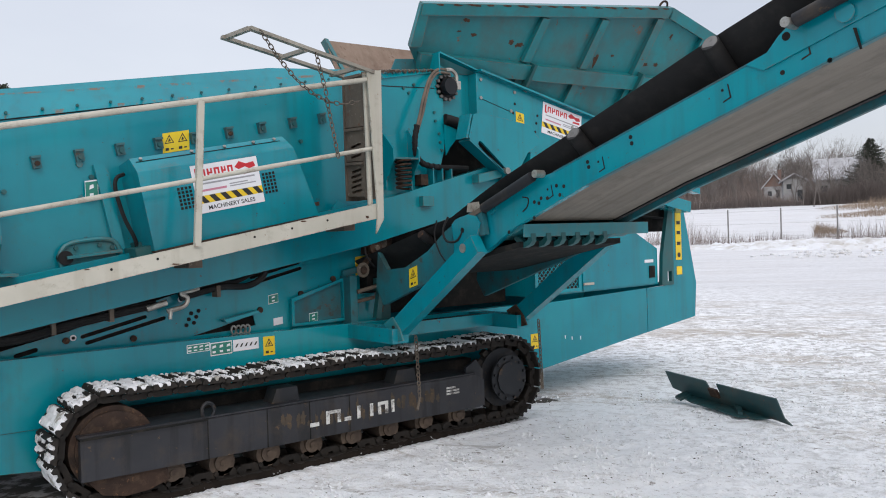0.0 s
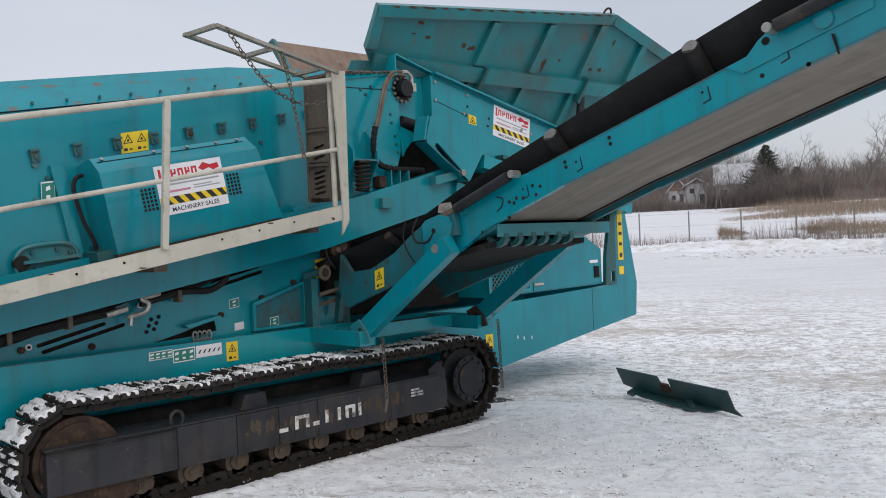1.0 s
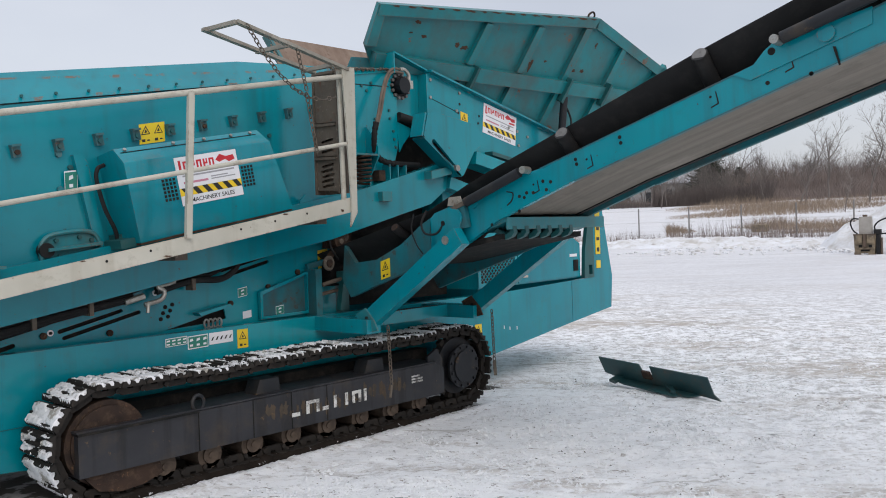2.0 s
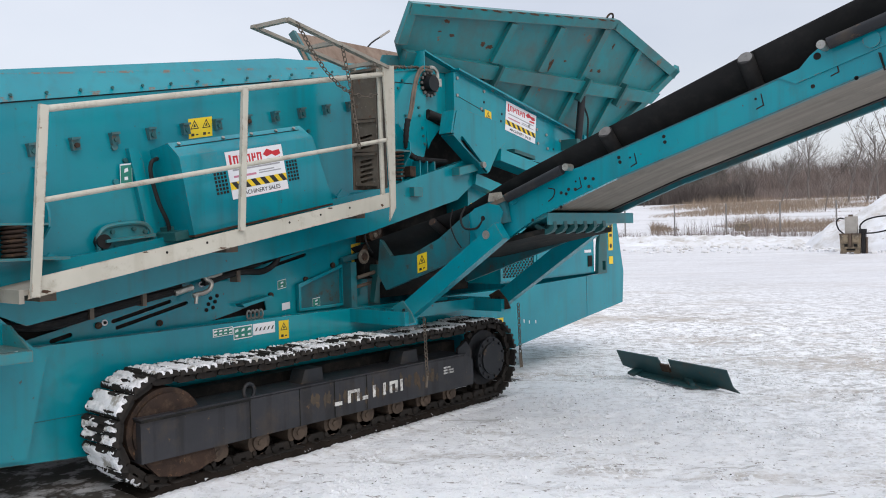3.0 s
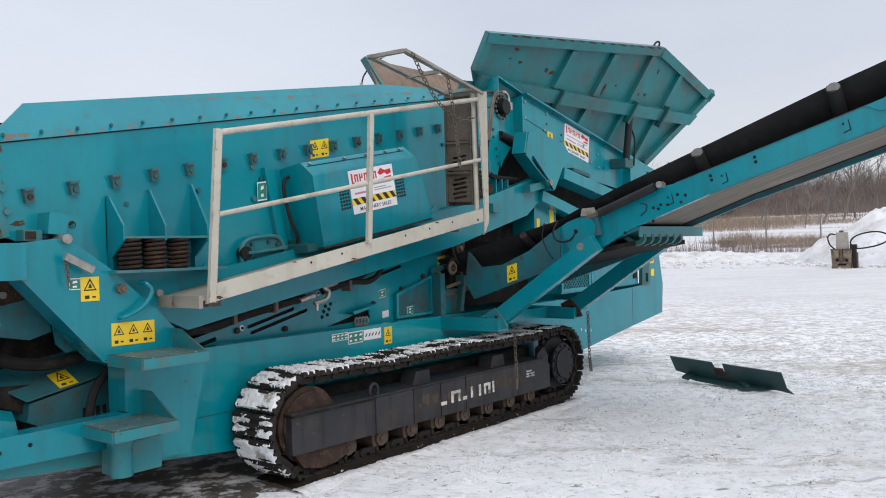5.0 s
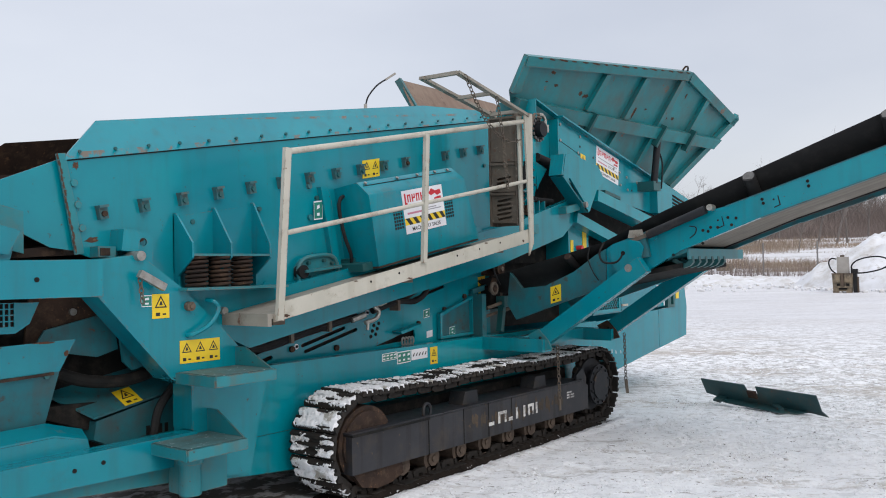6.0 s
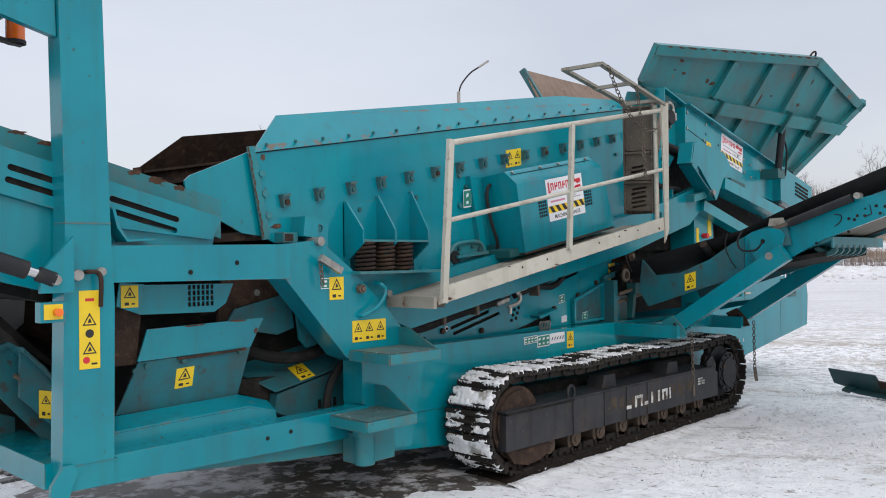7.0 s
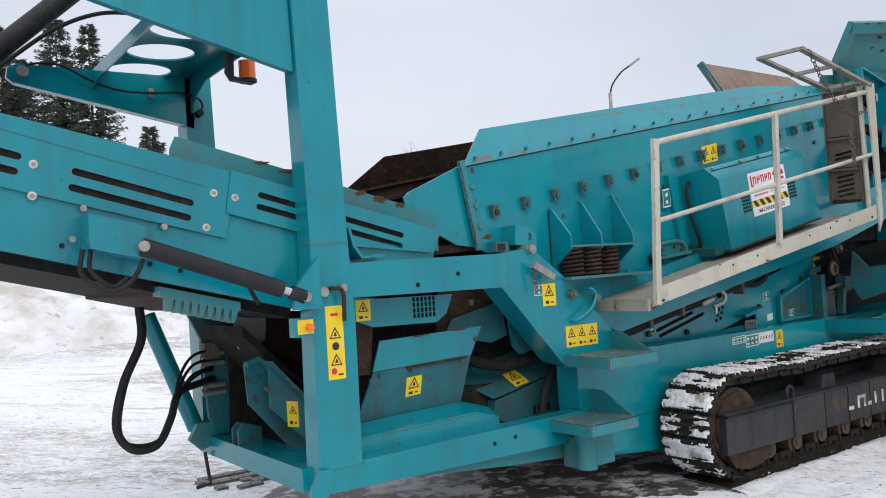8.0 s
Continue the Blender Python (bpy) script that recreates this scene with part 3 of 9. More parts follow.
def tail_frame():
    b = B()
    prism(b, [(-2.325, 0.50), (-2.06, 0.50), (-2.05, 1.45), (-2.07, 1.86), (-2.13, 4.0), (-2.345, 4.0), (-2.30, 1.86)], "y", 0.33, 0.48)
    post = part("gantry_post", b, M_TEAL, machine, bevel=0.012)
    b = B()
    prism(b, [(-2.302, 1.845), (-2.068, 1.845), (-2.068, 1.853), (-2.302, 1.853)], "y", 0.326, 0.47)
    prism(b, [(-2.30, 0.62), (-2.04, 0.62), (-2.04, 0.626), (-2.30, 0.626)], "y", 0.327, 0.47)
    part("weld_seam", b, M_TEAL_OLD, post)
    b = B()
    for i in range(9):
        cyl(b, (-2.302, 0.36, 0.72 + 0.068 * i), (-2.296, 0.36, 0.72 + 0.068 * i), 0.009, 8)
    part("peg_hole", b, M_DARK, post)
    part("gantry_post", prism(B(), [(-2.33, 0.50), (-2.09, 0.50), (-2.145, 3.175), (-2.335, 3.175)], "y", 2.10, 2.30), M_TEAL, machine, bevel=0.012)
    arm = [(-2.325, 2.785), (-2.36, 4.0), (-4.4, 4.4), (-4.4, 3.32), (-3.32, 3.037)]
    part("gantry_arm", prism(B(), arm, "y", 0.36, 0.41), M_TEAL, machine, bevel=0.01)
    a2 = part("gantry_arm", prism(B(), [(-2.28, 2.79), (-2.28, 3.158), (-3.41, 3.150), (-3.465, 3.12), (-3.475, 3.06), (-3.43, 3.022), (-2.94, 2.921), (-2.377, 2.81)], "y", 2.10, 2.15), M_TEAL, machine, bevel=0.01)
    part("pin", cyl(B(), (-3.385, 2.10, 3.095), (-3.385, 2.04, 3.095), 0.036, 12), M_BOLT, a2)
    part("doubler_plate", prism(B(), [(-3.47, 3.065), (-3.41, 3.145), (-3.145, 3.150), (-3.145, 2.97), (-3.43, 3.028)], "y", 2.088, 2.10), M_TEAL, a2, bevel=0.003)
    part("arm_flange", bar(B(), (-3.43, 2.075, 3.018), (-2.36, 2.075, 2.806), 0.06, 0.012), M_TEAL, a2)
    part("cable_clip", box(B(), -2.60, -2.565, 2.06, 2.10, 2.99, 3.05), M_STEEL, a2)
    # cross plate with three round openings, its lips and the swept web
    holes = [ring_of(-2.67, y, 0.205, 32, 0.195) for y in (1.02, 1.52, 2.01)]
    part("cross_plate", holed(B(), [(-2.945, 0.41), (-2.29, 0.41), (-2.29, 2.24), (-2.945, 2.24)], holes, "z", 3.15, 3.162), M_TEAL, machine, "teal plate with three round openings")
    part("cross_plate_lip", prism(B(), [(0.41, 3.15), (2.098, 3.15), (2.098, 3.02), (1.96, 3.06), (0.41, 3.085)], "x", -2.957, -2.945), M_TEAL, machine)
    part("cross_plate_web", prism(B(), [(0.41, 3.148), (2.098, 3.148), (2.098, 2.90), (2.06, 2.96), (1.98, 3.01), (1.80, 3.065), (0.41, 3.08)], "x", -2.30, -2.288), M_TEAL, machine)
    b = B()
    run = [(-3.41, 3.11), (-3.30, 3.152), (-3.156, 3.15), (-2.97, 3.064), (-2.79, 3.015), (-2.58, 3.015), (-2.39, 3.03), (-2.265, 3.0), (-2.23, 2.95), (-2.25, 2.905)]
    pipe(b, smooth_run([(x, 2.05, z) for x, z in run], 5), 0.008, 6)
    part("cable", b, M_RUBBER, a2)
    b = B()
    cyl(b, (-2.25, 2.10, 2.895), (-2.25, 2.04, 2.895), 0.026, 10)
    part("cable_gland", b, M_RUBBER, a2)
    # warning beacon
    bea = part("beacon", cyl(B(), (-2.235, 1.20, 2.945), (-2.235, 1.20, 3.06), 0.052, 18), M_ORANGE, machine, "orange warning beacon lens")
    b = B()
    cyl(b, (-2.235, 1.20, 2.925), (-2.235, 1.20, 2.945), 0.058, 18)
    prism(b, [(-2.36, 3.12), (-2.33, 3.12), (-2.335, 2.95), (-2.20, 2.93), (-2.20, 2.915), (-2.345, 2.93), (-2.375, 2.98)], "y", 1.17, 1.23)
    part("bracket", b, M_BLACK, bea)
    # lifting ram above
    b = B()
    cyl(b, (-4.1, 1.9, 2.64), (-2.75, 1.9, 3.93), 0.066, 16)
    lr = part("lifting_ram", b, M_BLACK, machine, "dark lifting ram")
    part("ram_hose", pipe(B(), smooth_run([(-3.75, 1.84, 2.86), (-3.45, 1.83, 3.14), (-3.2, 1.83, 3.34), (-2.95, 1.84, 3.46), (-2.7, 1.86, 3.5)], 6), 0.014, 7), M_RUBBER, lr)
    # rear cross rail and lugs
    part("rear_rail", prism(B(), [(-2.36, 0.50), (-2.12, 0.50), (-2.12, 0.63), (-2.36, 0.63)], "y", 0.46, 2.10), M_TEAL, machine, bevel=0.01)
    b = B()
    prism(b, [(-2.395, 0.50), (-2.31, 0.46), (-2.26, 0.60), (-2.28, 0.64), (-2.33, 0.64), (-2.39, 0.55)], "y", 0.295, 0.32)
    part("tow_lug", b, M_TEAL, machine, bevel=0.004)
    b = B()
    prism(b, [(-2.50, 0.62), (-2.42, 0.54), (-2.30, 0.58), (-2.30, 0.72), (-2.44, 0.72)], "y", 1.90, 1.95)
    part("tow_lug", b, M_TEAL_OLD, machine, bevel=0.004)
    for y in (1.42, 1.52):
        part("rail_clevis", prism(B(), [(-2.34, 0.63), (-2.18, 0.63), (-2.18, 0.72), (-2.30, 0.76), (-2.34, 0.72)], "y", y, y + 0.02), M_TEAL_GRIME_SHADE, machine, bevel=0.003)
    # far prop of the conveyor
    b = B()
    cyl(b, (-2.68, 2.12, 1.48), (-2.38, 2.12, 0.66), 0.058, 18)
    part("prop", b, M_TEAL, machine, bevel=0.008)
    # far web takes the darker teal for the shade it stands in
    b = B()
    prism(b, [(-2.48, 1.47), (-2.04, 1.47), (-2.04, 0.64), (-2.30, 0.64), (-2.37, 0.76), (-2.40, 1.30)], "y", 1.86, 1.90)
    part("far_web", b, M_TEAL_GRIME_SHADE, machine)
    # pivot plate on the near post
    b = B()
    prism(b, [(-2.44, 1.50), (-2.28, 1.50), (-2.28, 1.78), (-2.44, 1.60)], "y", 0.27, 0.30)
    piv = part("pivot_plate", b, M_TEAL, machine, bevel=0.005)
    part("pin", cyl(B(), (-2.375, 0.27, 1.565), (-2.375, 0.245, 1.565), 0.026, 16), M_BOLT, piv)


tail_frame()


def tail_conveyor():
    top = lambda x: 1.905 - 0.266 * (x + 1.33)
    low = lambda x: 1.485 - 0.262 * (x + 2.27)
    x0 = -5.4
    body = part("tail_conveyor", prism(B(), [(x0, low(x0)), (-2.27, low(-2.27)), (-1.38, 1.74), (-1.34, 1.88), (-1.9, top(-1.9) - 0.20), (x0, top(x0) - 0.20)], "y", 0.50, 0.55), M_TEAL, machine,
                "teal conveyor side with slotted guards", bevel=0.005)
    part("side_plate", prism(B(), [(x0, low(x0)), (-2.27, low(-2.27)), (-1.38, 1.74), (-1.34, 1.88), (x0, top(x0))], "y", 2.25, 2.30), M_TEAL, body)
    ang = -math.degrees(math.atan(0.275))
    line = lambda z0, xr, k: (lambda x: z0 + k * (xr - x))
    edge, fold, low_b = line(2.254, -2.664, 0.2285), line(2.175, -2.814, 0.272), line(1.899, -2.709, 0.254)
    up_a, up_b = line(2.082, -2.869, 0.275), line(2.004, -2.888, 0.283)
    # the long guard, its slots in groups
    hs = []
    for xr, xl in ((-2.869, -3.445), (-3.655, -4.22), (-4.43, -5.0)):
        for f_, dx in ((up_a, 0.0), (up_b, -0.018)):
            mx = (xr + xl) / 2 + dx
            hs.append(slot(mx, f_(mx), (xr - xl) * 1.036, 0.034, ang))
    g = part("slotted_guard", holed(B(), [(-2.63, edge(-2.63)), (x0, edge(x0)), (x0, low_b(x0)), (-2.712, low_b(-2.712)), (-2.676, 2.05), (-2.64, 2.09)][::-1], hs, "y", 0.478, 0.486), M_TEAL, body)
    # added dark sheet behind the slots, their shade as colour
    part("slot_shade_sheet", prism(B(), [(-2.76, edge(-2.76) - 0.10), (x0, edge(x0) - 0.10), (x0, low_b(x0) + 0.02), (-2.76, low_b(-2.76) + 0.02)], "y", 0.492, 0.497), M_DARK, g)
    part("fold_line", prism(B(), [(-2.80, fold(-2.80)), (x0, fold(x0)), (x0, fold(x0) - 0.005), (-2.80, fold(-2.80) - 0.004)], "y", 0.4768, 0.479), M_TEAL_DARK, g)
    ga_hs = []
    for p, q in ((-1.60, -2.02), (-2.06, -2.53)):
        for k in range(2):
            mx = (p + q) / 2 - 0.012 * k
            ga_hs.append(slot(mx, top(mx) - 0.094 - 0.066 * k, abs(q - p), 0.032, ang))
    ga = part("slotted_guard", holed(B(), [(-1.33, top(-1.33)), (-2.664, top(-2.664)), (-2.700, 2.052), (-2.70, 2.034), (-2.68, 2.026), (-1.95, top(-1.95) - 0.24), (-1.40, top(-1.40) - 0.15)][::-1], ga_hs, "y", 0.468, 0.476), M_TEAL, body)
    # the same dark shade sheet behind the short guard's slots
    part("slot_shade_sheet", prism(B(), [(-1.42, top(-1.42) - 0.04), (-2.62, top(-2.62) - 0.04), (-2.62, top(-2.62) - 0.22), (-1.50, top(-1.50) - 0.15)], "y", 0.4875, 0.4915), M_DARK, ga)
    for bx, bz, yy, own in ((-3.608, 2.267, 0.478, g), (-2.762, 2.137, 0.478, g), (-2.811, 1.958, 0.478, g), (-3.62, 2.12, 0.478, g), (-2.652, 2.113, 0.468, ga)):
        part("washer", bolts(B(), [(bx, bz)], "y", yy, 0.020, 0.004, n=16), M_WASHER, own)
        part("bolt_head", bolts(B(), [(bx, bz)], "y", yy - 0.004, 0.011, 0.008), M_BOLT, own)
    b = B()
    prism(b, [(x0, top(x0) - 0.03), (-1.4, top(-1.4) - 0.03), (-1.4, top(-1.4) - 0.17), (x0, top(x0) - 0.17)], "y", 0.60, 2.20)
    part("belt", b, M_RUBBER, body, "black rubber belt")
    b = B()
    prism(b, [(x0, low(x0) + 0.02), (-2.3, low(-2.3) + 0.02), (-2.3, low(-2.3) - 0.05), (x0, low(x0) - 0.05)], "y", 0.62, 2.2)
    part("return_belt", b, M_DARK, body)
    b = B()
    prism(b, [(-3.3, top(-3.3) + 0.02), (-1.3, top(-1.3) + 0.05), (-1.28, top(-1.28) - 0.1), (-3.3, top(-3.3) - 0.1)], "y", 1.9, 1.92)
    part("skirt_plate", b, M_TEAL_OLD, body)
    b = B()
    prism(b, [(-2.93, top(-2.93) + 0.06), (-2.90, top(-2.90) + 0.13), (-1.25, top(-1.25) + 0.14), (-1.25, top(-1.25) - 0.1), (-2.95, top(-2.95) - 0.1)], "y", 0.62, 0.635)
    part("skirt_plate", b, M_TEAL_OLD, body)
    b = B()
    bolts(b, [(x, low(x) + 0.08) for x in (-2.55, -2.95, -3.1, -3.5)] + [(x, low(x) + 0.16) for x in (-2.75, -3.3)], "y", 0.50, 0.014, 0.003)
    part("bolt_hole", b, M_DARK, body)
    # toothed scraper tray below
    b = B()
    def at(a, b_, c):
        return (-3.05 + a, b_, low(-3.05 + a) - 0.07 + c)
    prism(b, [(0, 0.66), (0.42, 0.66), (0.42, 2.2), (0, 2.2)], "z", 0, 0.05, at)
    part("tray_belly", b, M_RUST, body)
    b = B()
    prism(b, [(0, 0.53), (0.42, 0.53), (0.42, 0.655), (0, 0.655)], "z", 0, 0.05, at)
    tray = part("scraper_tray", b, M_TEAL_OLD, body)
    for i in range(9):
        b = B()
        prism(b, [(0.03 + 0.042 * i, -0.07), (0.045 + 0.042 * i, -0.07), (0.07 + 0.042 * i, 0.0), (0.035 + 0.042 * i, 0.0)], "y", 0.53, 0.60, lambda p, q, c: at(p, c, q))
        part("scraper_tooth", b, M_TEAL_OLD, tray)
    # fold ram beside the conveyor
    blk = part("ram_block", prism(B(), [(-3.42, 1.86), (-3.17, 1.80), (-3.17, 1.95), (-3.21, 1.97), (-3.42, 2.02)], "y", 0.30, 0.50), M_TEAL, body, bevel=0.012)
    b = B()
    bolts(b, [(-3.405, 2.06), (-3.46, 1.915), (-3.03, 1.965)], "y", 0.478, 0.017, 0.02)
    cyl(b, (-3.19, 0.30, 1.86), (-3.19, 0.25, 1.86), 0.026, 12)
    part("bolt", b, M_BOLT, blk)
    ram = part("fold_ram", cyl(B(), (-3.19, 0.30, 1.86), (-2.50, 0.28, 1.615), 0.045, 16), M_BLACK, body, "dark fold ram with a bright rod")
    part("rod", cyl(B(), (-2.50, 0.28, 1.615), (-2.45, 0.28, 1.597), 0.024, 12), M_CHROME, ram)
    part("rod_eye", cyl(B(), (-2.45, 0.28, 1.597), (-2.375, 0.275, 1.565), 0.038, 12), M_BLACK, ram)
    b = B()
    pipe(b, smooth_run([(-3.44, 0.36, 1.86), (-3.45, 0.34, 1.74), (-3.33, 0.33, 1.66), (-3.22, 0.33, 1.72), (-3.16, 0.31, 1.86)], 6), 0.012, 7)
    part("hose", b, M_RUBBER, ram)
    b = B()
    pipe(b, smooth_run([(-3.40, 0.37, 1.86), (-3.41, 0.35, 1.76), (-3.32, 0.34, 1.68), (-3.25, 0.34, 1.72)], 6), 0.011, 7)
    part("hose", b, M_RUBBER, ram)
    b = B()
    pipe(b, smooth_run([(-2.68, 0.30, 1.66), (-2.64, 0.33, 1.60), (-2.60, 0.36, 1.55)], 4), 0.012, 6)
    part("hose", b, M_RUBBER, ram)


tail_conveyor()


# the sloping frame of the screen box: u along the slope, v square to it
SLOPE = math.atan(0.1835)


def su(u, v, y=0.6):
    return (-1.05 + u * math.cos(SLOPE) - v * math.sin(SLOPE), y, 2.34 + u * math.sin(SLOPE) + v * math.cos(SLOPE))


def su_at(a, b, c):
    return su(a, b, c)


def screen_box():
    wall = [(0, 0), (5.35, 0.0), (5.20, -0.75), (4.9, -1.3), (0.75, -1.15), (0.5, -0.85), (0.0, -0.56)]
    s = part("screen_box", prism(B(), wall, "y", 0.60, 0.62, su_at), M_TEAL, machine, "teal sloping screen box with bolted side walls", bevel=0.003)
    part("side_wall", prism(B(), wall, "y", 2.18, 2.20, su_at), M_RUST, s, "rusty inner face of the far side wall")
    lid = [(0.02, -0.01), (0.05, 0.03), (0.36, 0.205), (3.6, 0.175), (4.75, 0.05), (5.3, 0.02), (5.3, -0.01)]
    lean = lambda a, b_, c: su(a, b_ * (1.09 if b_ > 0.03 else 1.0), c + (1.0 * (b_ - 0.03) if b_ > 0.03 else 0.0))
    part("top_plate", prism(B(), lid, "y", 0.584, 0.597, lean), M_TEAL, s)
    b = B()
    prism(b, [(0.02, -0.012), (4.6, -0.012), (4.6, -0.018), (0.02, -0.018)], "y", 0.594, 0.602, su_at)
    part("seam_gap", b, M_DARK, s)
    lean_far = lambda a, b_, c: su(a, b_ * (1.09 if b_ > 0.03 else 1.0), c - (1.0 * (b_ - 0.03) if b_ > 0.03 else 0.0))
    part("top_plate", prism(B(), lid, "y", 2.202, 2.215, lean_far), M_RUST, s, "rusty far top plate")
    part("far_flange", prism(B(), [(-0.02, 0.03), (0.035, 0.03), (0.035, -0.57), (-0.02, -0.57)], "y", 2.15, 2.178, su_at), M_RUST, s)
    part("far_ledge", prism(B(), [(0.04, 0.0), (4.6, 0.0), (4.6, -0.02), (0.04, -0.02)], "y", 2.12, 2.178, su_at), M_RUST, s)
    # worn left flange
    b = B()
    prism(b, [(-0.02, 0.03), (0.035, 0.03), (0.035, -0.57), (-0.02, -0.57)], "y", 0.585, 0.60, su_at)
    part("end_flange", b, M_TEAL_OLD, s, bevel=0.002)
    # decks and cross tubes inside
    for v in (-0.10, -0.55):
        part("deck", prism(B(), [(0.05, v), (4.6, v), (4.6, v - 0.03), (0.05, v - 0.03)], "y", 0.62, 2.18, su_at), M_RUST, s)
    # bolts along the lid
    for i in range(22):
        u = 0.12 + 0.232 * i
        bb = B()
        cyl(bb, su(u, 0.030, 0.590), su(u, 0.030, 0.576), 0.011, 6)
        part("lid_bolt", bb, M_TEAL_DARK, s)
    # wedge lugs in a row
    for i in range(16):
        u = 0.19 + 0.287 * i
        v = -0.345 + 0.004 * i
        bb = B()
        prism(bb, [(u - 0.028, v - 0.042), (u + 0.028, v - 0.042), (u + 0.028, v + 0.032), (u - 0.028, v + 0.032)], "y", 0.56, 0.60, su_at)
        prism(bb, [(u - 0.031, v + 0.028), (u + 0.031, v + 0.028), (u + 0.031, v + 0.044), (u - 0.031, v + 0.044)], "y", 0.540, 0.60, su_at)
        part("wedge_lug", bb, M_LUG, s, bevel=0.004)
        bb = B()
        cyl(bb, su(u, v - 0.01, 0.56), su(u, v - 0.01, 0.545), 0.018, 8)
        if i % 2 == 0:
            cyl(bb, su(u + 0.05, v - 0.16, 0.60), su(u + 0.05, v - 0.16, 0.580), 0.017, 8)
        part("lug_bolt", bb, M_TEAL_DARK if i % 5 else M_RUST, s)
    for u, v in ((0.05, -0.15), (0.05, -0.28), (0.05, -0.42), (1.86, -0.62), (1.9, -0.38), (0.25, -0.54)):
        part("wall_stud", cyl(B(), su(u, v, 0.60), su(u, v, 0.575), 0.022, 8), M_TEAL_OLD, s)
    # lifting eye plate near the end
    b = B()
    prism(b, [(-0.75, 1.80), (-0.64, 1.79), (-0.625, 1.90), (-0.66, 1.93), (-0.735, 1.93)], "y", 0.45, 0.60)
    part("lifting_lug", b, M_TEAL, s, bevel=0.015)
    b = B()
    cyl(b, (-0.675, 0.50, 1.765), (-0.675, 0.36, 1.765), 0.030, 14)
    part("pin", b, M_BOLT, s)
    b = B()
    box(b, -0.87, -0.76, 0.50, 0.60, 1.76, 1.825)
    part("stop_block", b, M_TEAL_OLD, s, bevel=0.006)
    part("block_pad", box(B(), -0.86, -0.80, 0.492, 0.50, 1.77, 1.815), M_RUST, s)
    part("eye_plate", holed(B(), [(-0.66, 1.70), (-0.50, 1.64), (-0.495, 1.88), (-0.54, 1.92), (-0.63, 1.92)], [ring_of(-0.565, 1.855, 0.026, 14)], "y", 0.52, 0.535), M_TEAL, s)
    # stiffener and narrow label plate left of the drive guard
    b = B()
    prism(b, [(1.985, -0.40), (2.05, -0.405), (2.075, -0.47), (2.07, -1.08), (2.00, -1.08)], "y", 0.55, 0.60, su_at)
    part("stiffener", b, M_TEAL, s, bevel=0.006)
    # bearing cover: a curved rim, a shelf, a dark cap and bolts
    rim = [(1.62, -1.06), (1.63, -0.97), (1.70, -0.915), (1.84, -0.915), (1.96, -0.935), (2.02, -0.985), (2.035, -1.12)]
    part("access_cover", prism(B(), rim, "y", 0.560, 0.60, su_at), M_TEAL_OLD, s, bevel=0.008)
    part("cover_rim", pipe(B(), smooth_run([su(u, v, 0.545) for u, v in rim], 4), 0.016, 8), M_TEAL_OLD, s)
    part("cover_shelf", bar(B(), su(1.66, -1.005, 0.53), su(2.03, -1.035, 0.53), 0.07, 0.022), M_TEAL_OLD, s, bevel=0.004)
    part("cover_cap", cyl(B(), su(1.655, -1.005, 0.58), su(1.655, -1.005, 0.515), 0.050, 18), M_RUBBER, s, bevel=0.01)
    for u, v in ((1.74, -0.955), (1.90, -0.965), (1.98, -1.00), (1.74, -1.065), (1.86, -1.075), (1.97, -1.085)):
        part("cover_bolt", cyl(B(), su(u, v, 0.56), su(u, v, 0.535), 0.015, 6), M_TEAL_DARK, s)
    part("cable", pipe(B(), smooth_run([su(2.16, -0.50, 0.50), su(2.10, -0.52, 0.48), su(2.075, -0.60, 0.48), su(2.09, -0.80, 0.48), su(2.13, -0.96, 0.48), su(2.14, -1.05, 0.50)], 6), 0.015, 7), M_RUBBER, s)
    b = B()
    prism(b, [(2.13, -1.12), (2.28, -1.12), (2.28, -1.0), (2.13, -1.0)], "y", 0.48, 0.60, su_at)
    part("stop_bracket", b, M_TEAL_DARK, s, bevel=0.006)
    # pale spatter left by the worn paint
    for u in (1.27, 3.88):
        part("pad_eye", prism(B(), [(u - 0.09, -1.16), (u + 0.09, -1.16), (u + 0.07, -1.05), (u, -1.00), (u - 0.07, -1.05)], "y", 0.50, 0.52, su_at), M_TEAL, s, bevel=0.006)
    return s


SCREEN = screen_box()


def spring(x, y, z0, z1, r=0.066, wire=0.0115, turns=7):
    k = turns * 12
    return pipe(B(), [(x + r * math.cos(2 * math.pi * i / 12), y + r * math.sin(2 * math.pi * i / 12), z0 + (z1 - z0) * i / k) for i in range(k + 1)], wire, 6)


def spring_mount(xs, spr, z_top, z_mid, z_low, y_out):
    first = None
    for i, x in enumerate(xs):
        b = prism(B(), [(0.60, z_top + 0.05 * i), (0.57, z_top + 0.05 * i), (y_out, z_mid + 0.05), (y_out, z_mid - 0.045), (0.545, z_low + 0.08), (0.545, z_low), (0.60, z_low)], "x", x, x + 0.014)
        o = part("spring_gusset", b, M_TEAL, SCREEN, bevel=0.003)
        first = first or o
    part("spring_seat", box(B(), xs[0] + 0.003, xs[-1] + 0.011, y_out + 0.004, 0.586, z_mid - 0.035, z_mid - 0.02), M_TEAL_OLD, SCREEN)
    part("seat_back", prism(B(), [(xs[0], z_top - 0.02), (xs[-1], z_top + 0.05 * (len(xs) - 1) - 0.02), (xs[-1], z_low + 0.1), (xs[0], z_low + 0.1)], "y", 0.588, 0.60), M_TEAL, SCREEN)
    for x, y in spr:
        part("coil_spring", spring(x, y, z_low, z_mid - 0.035), M_RUST, SCREEN, "rusty coil spring")


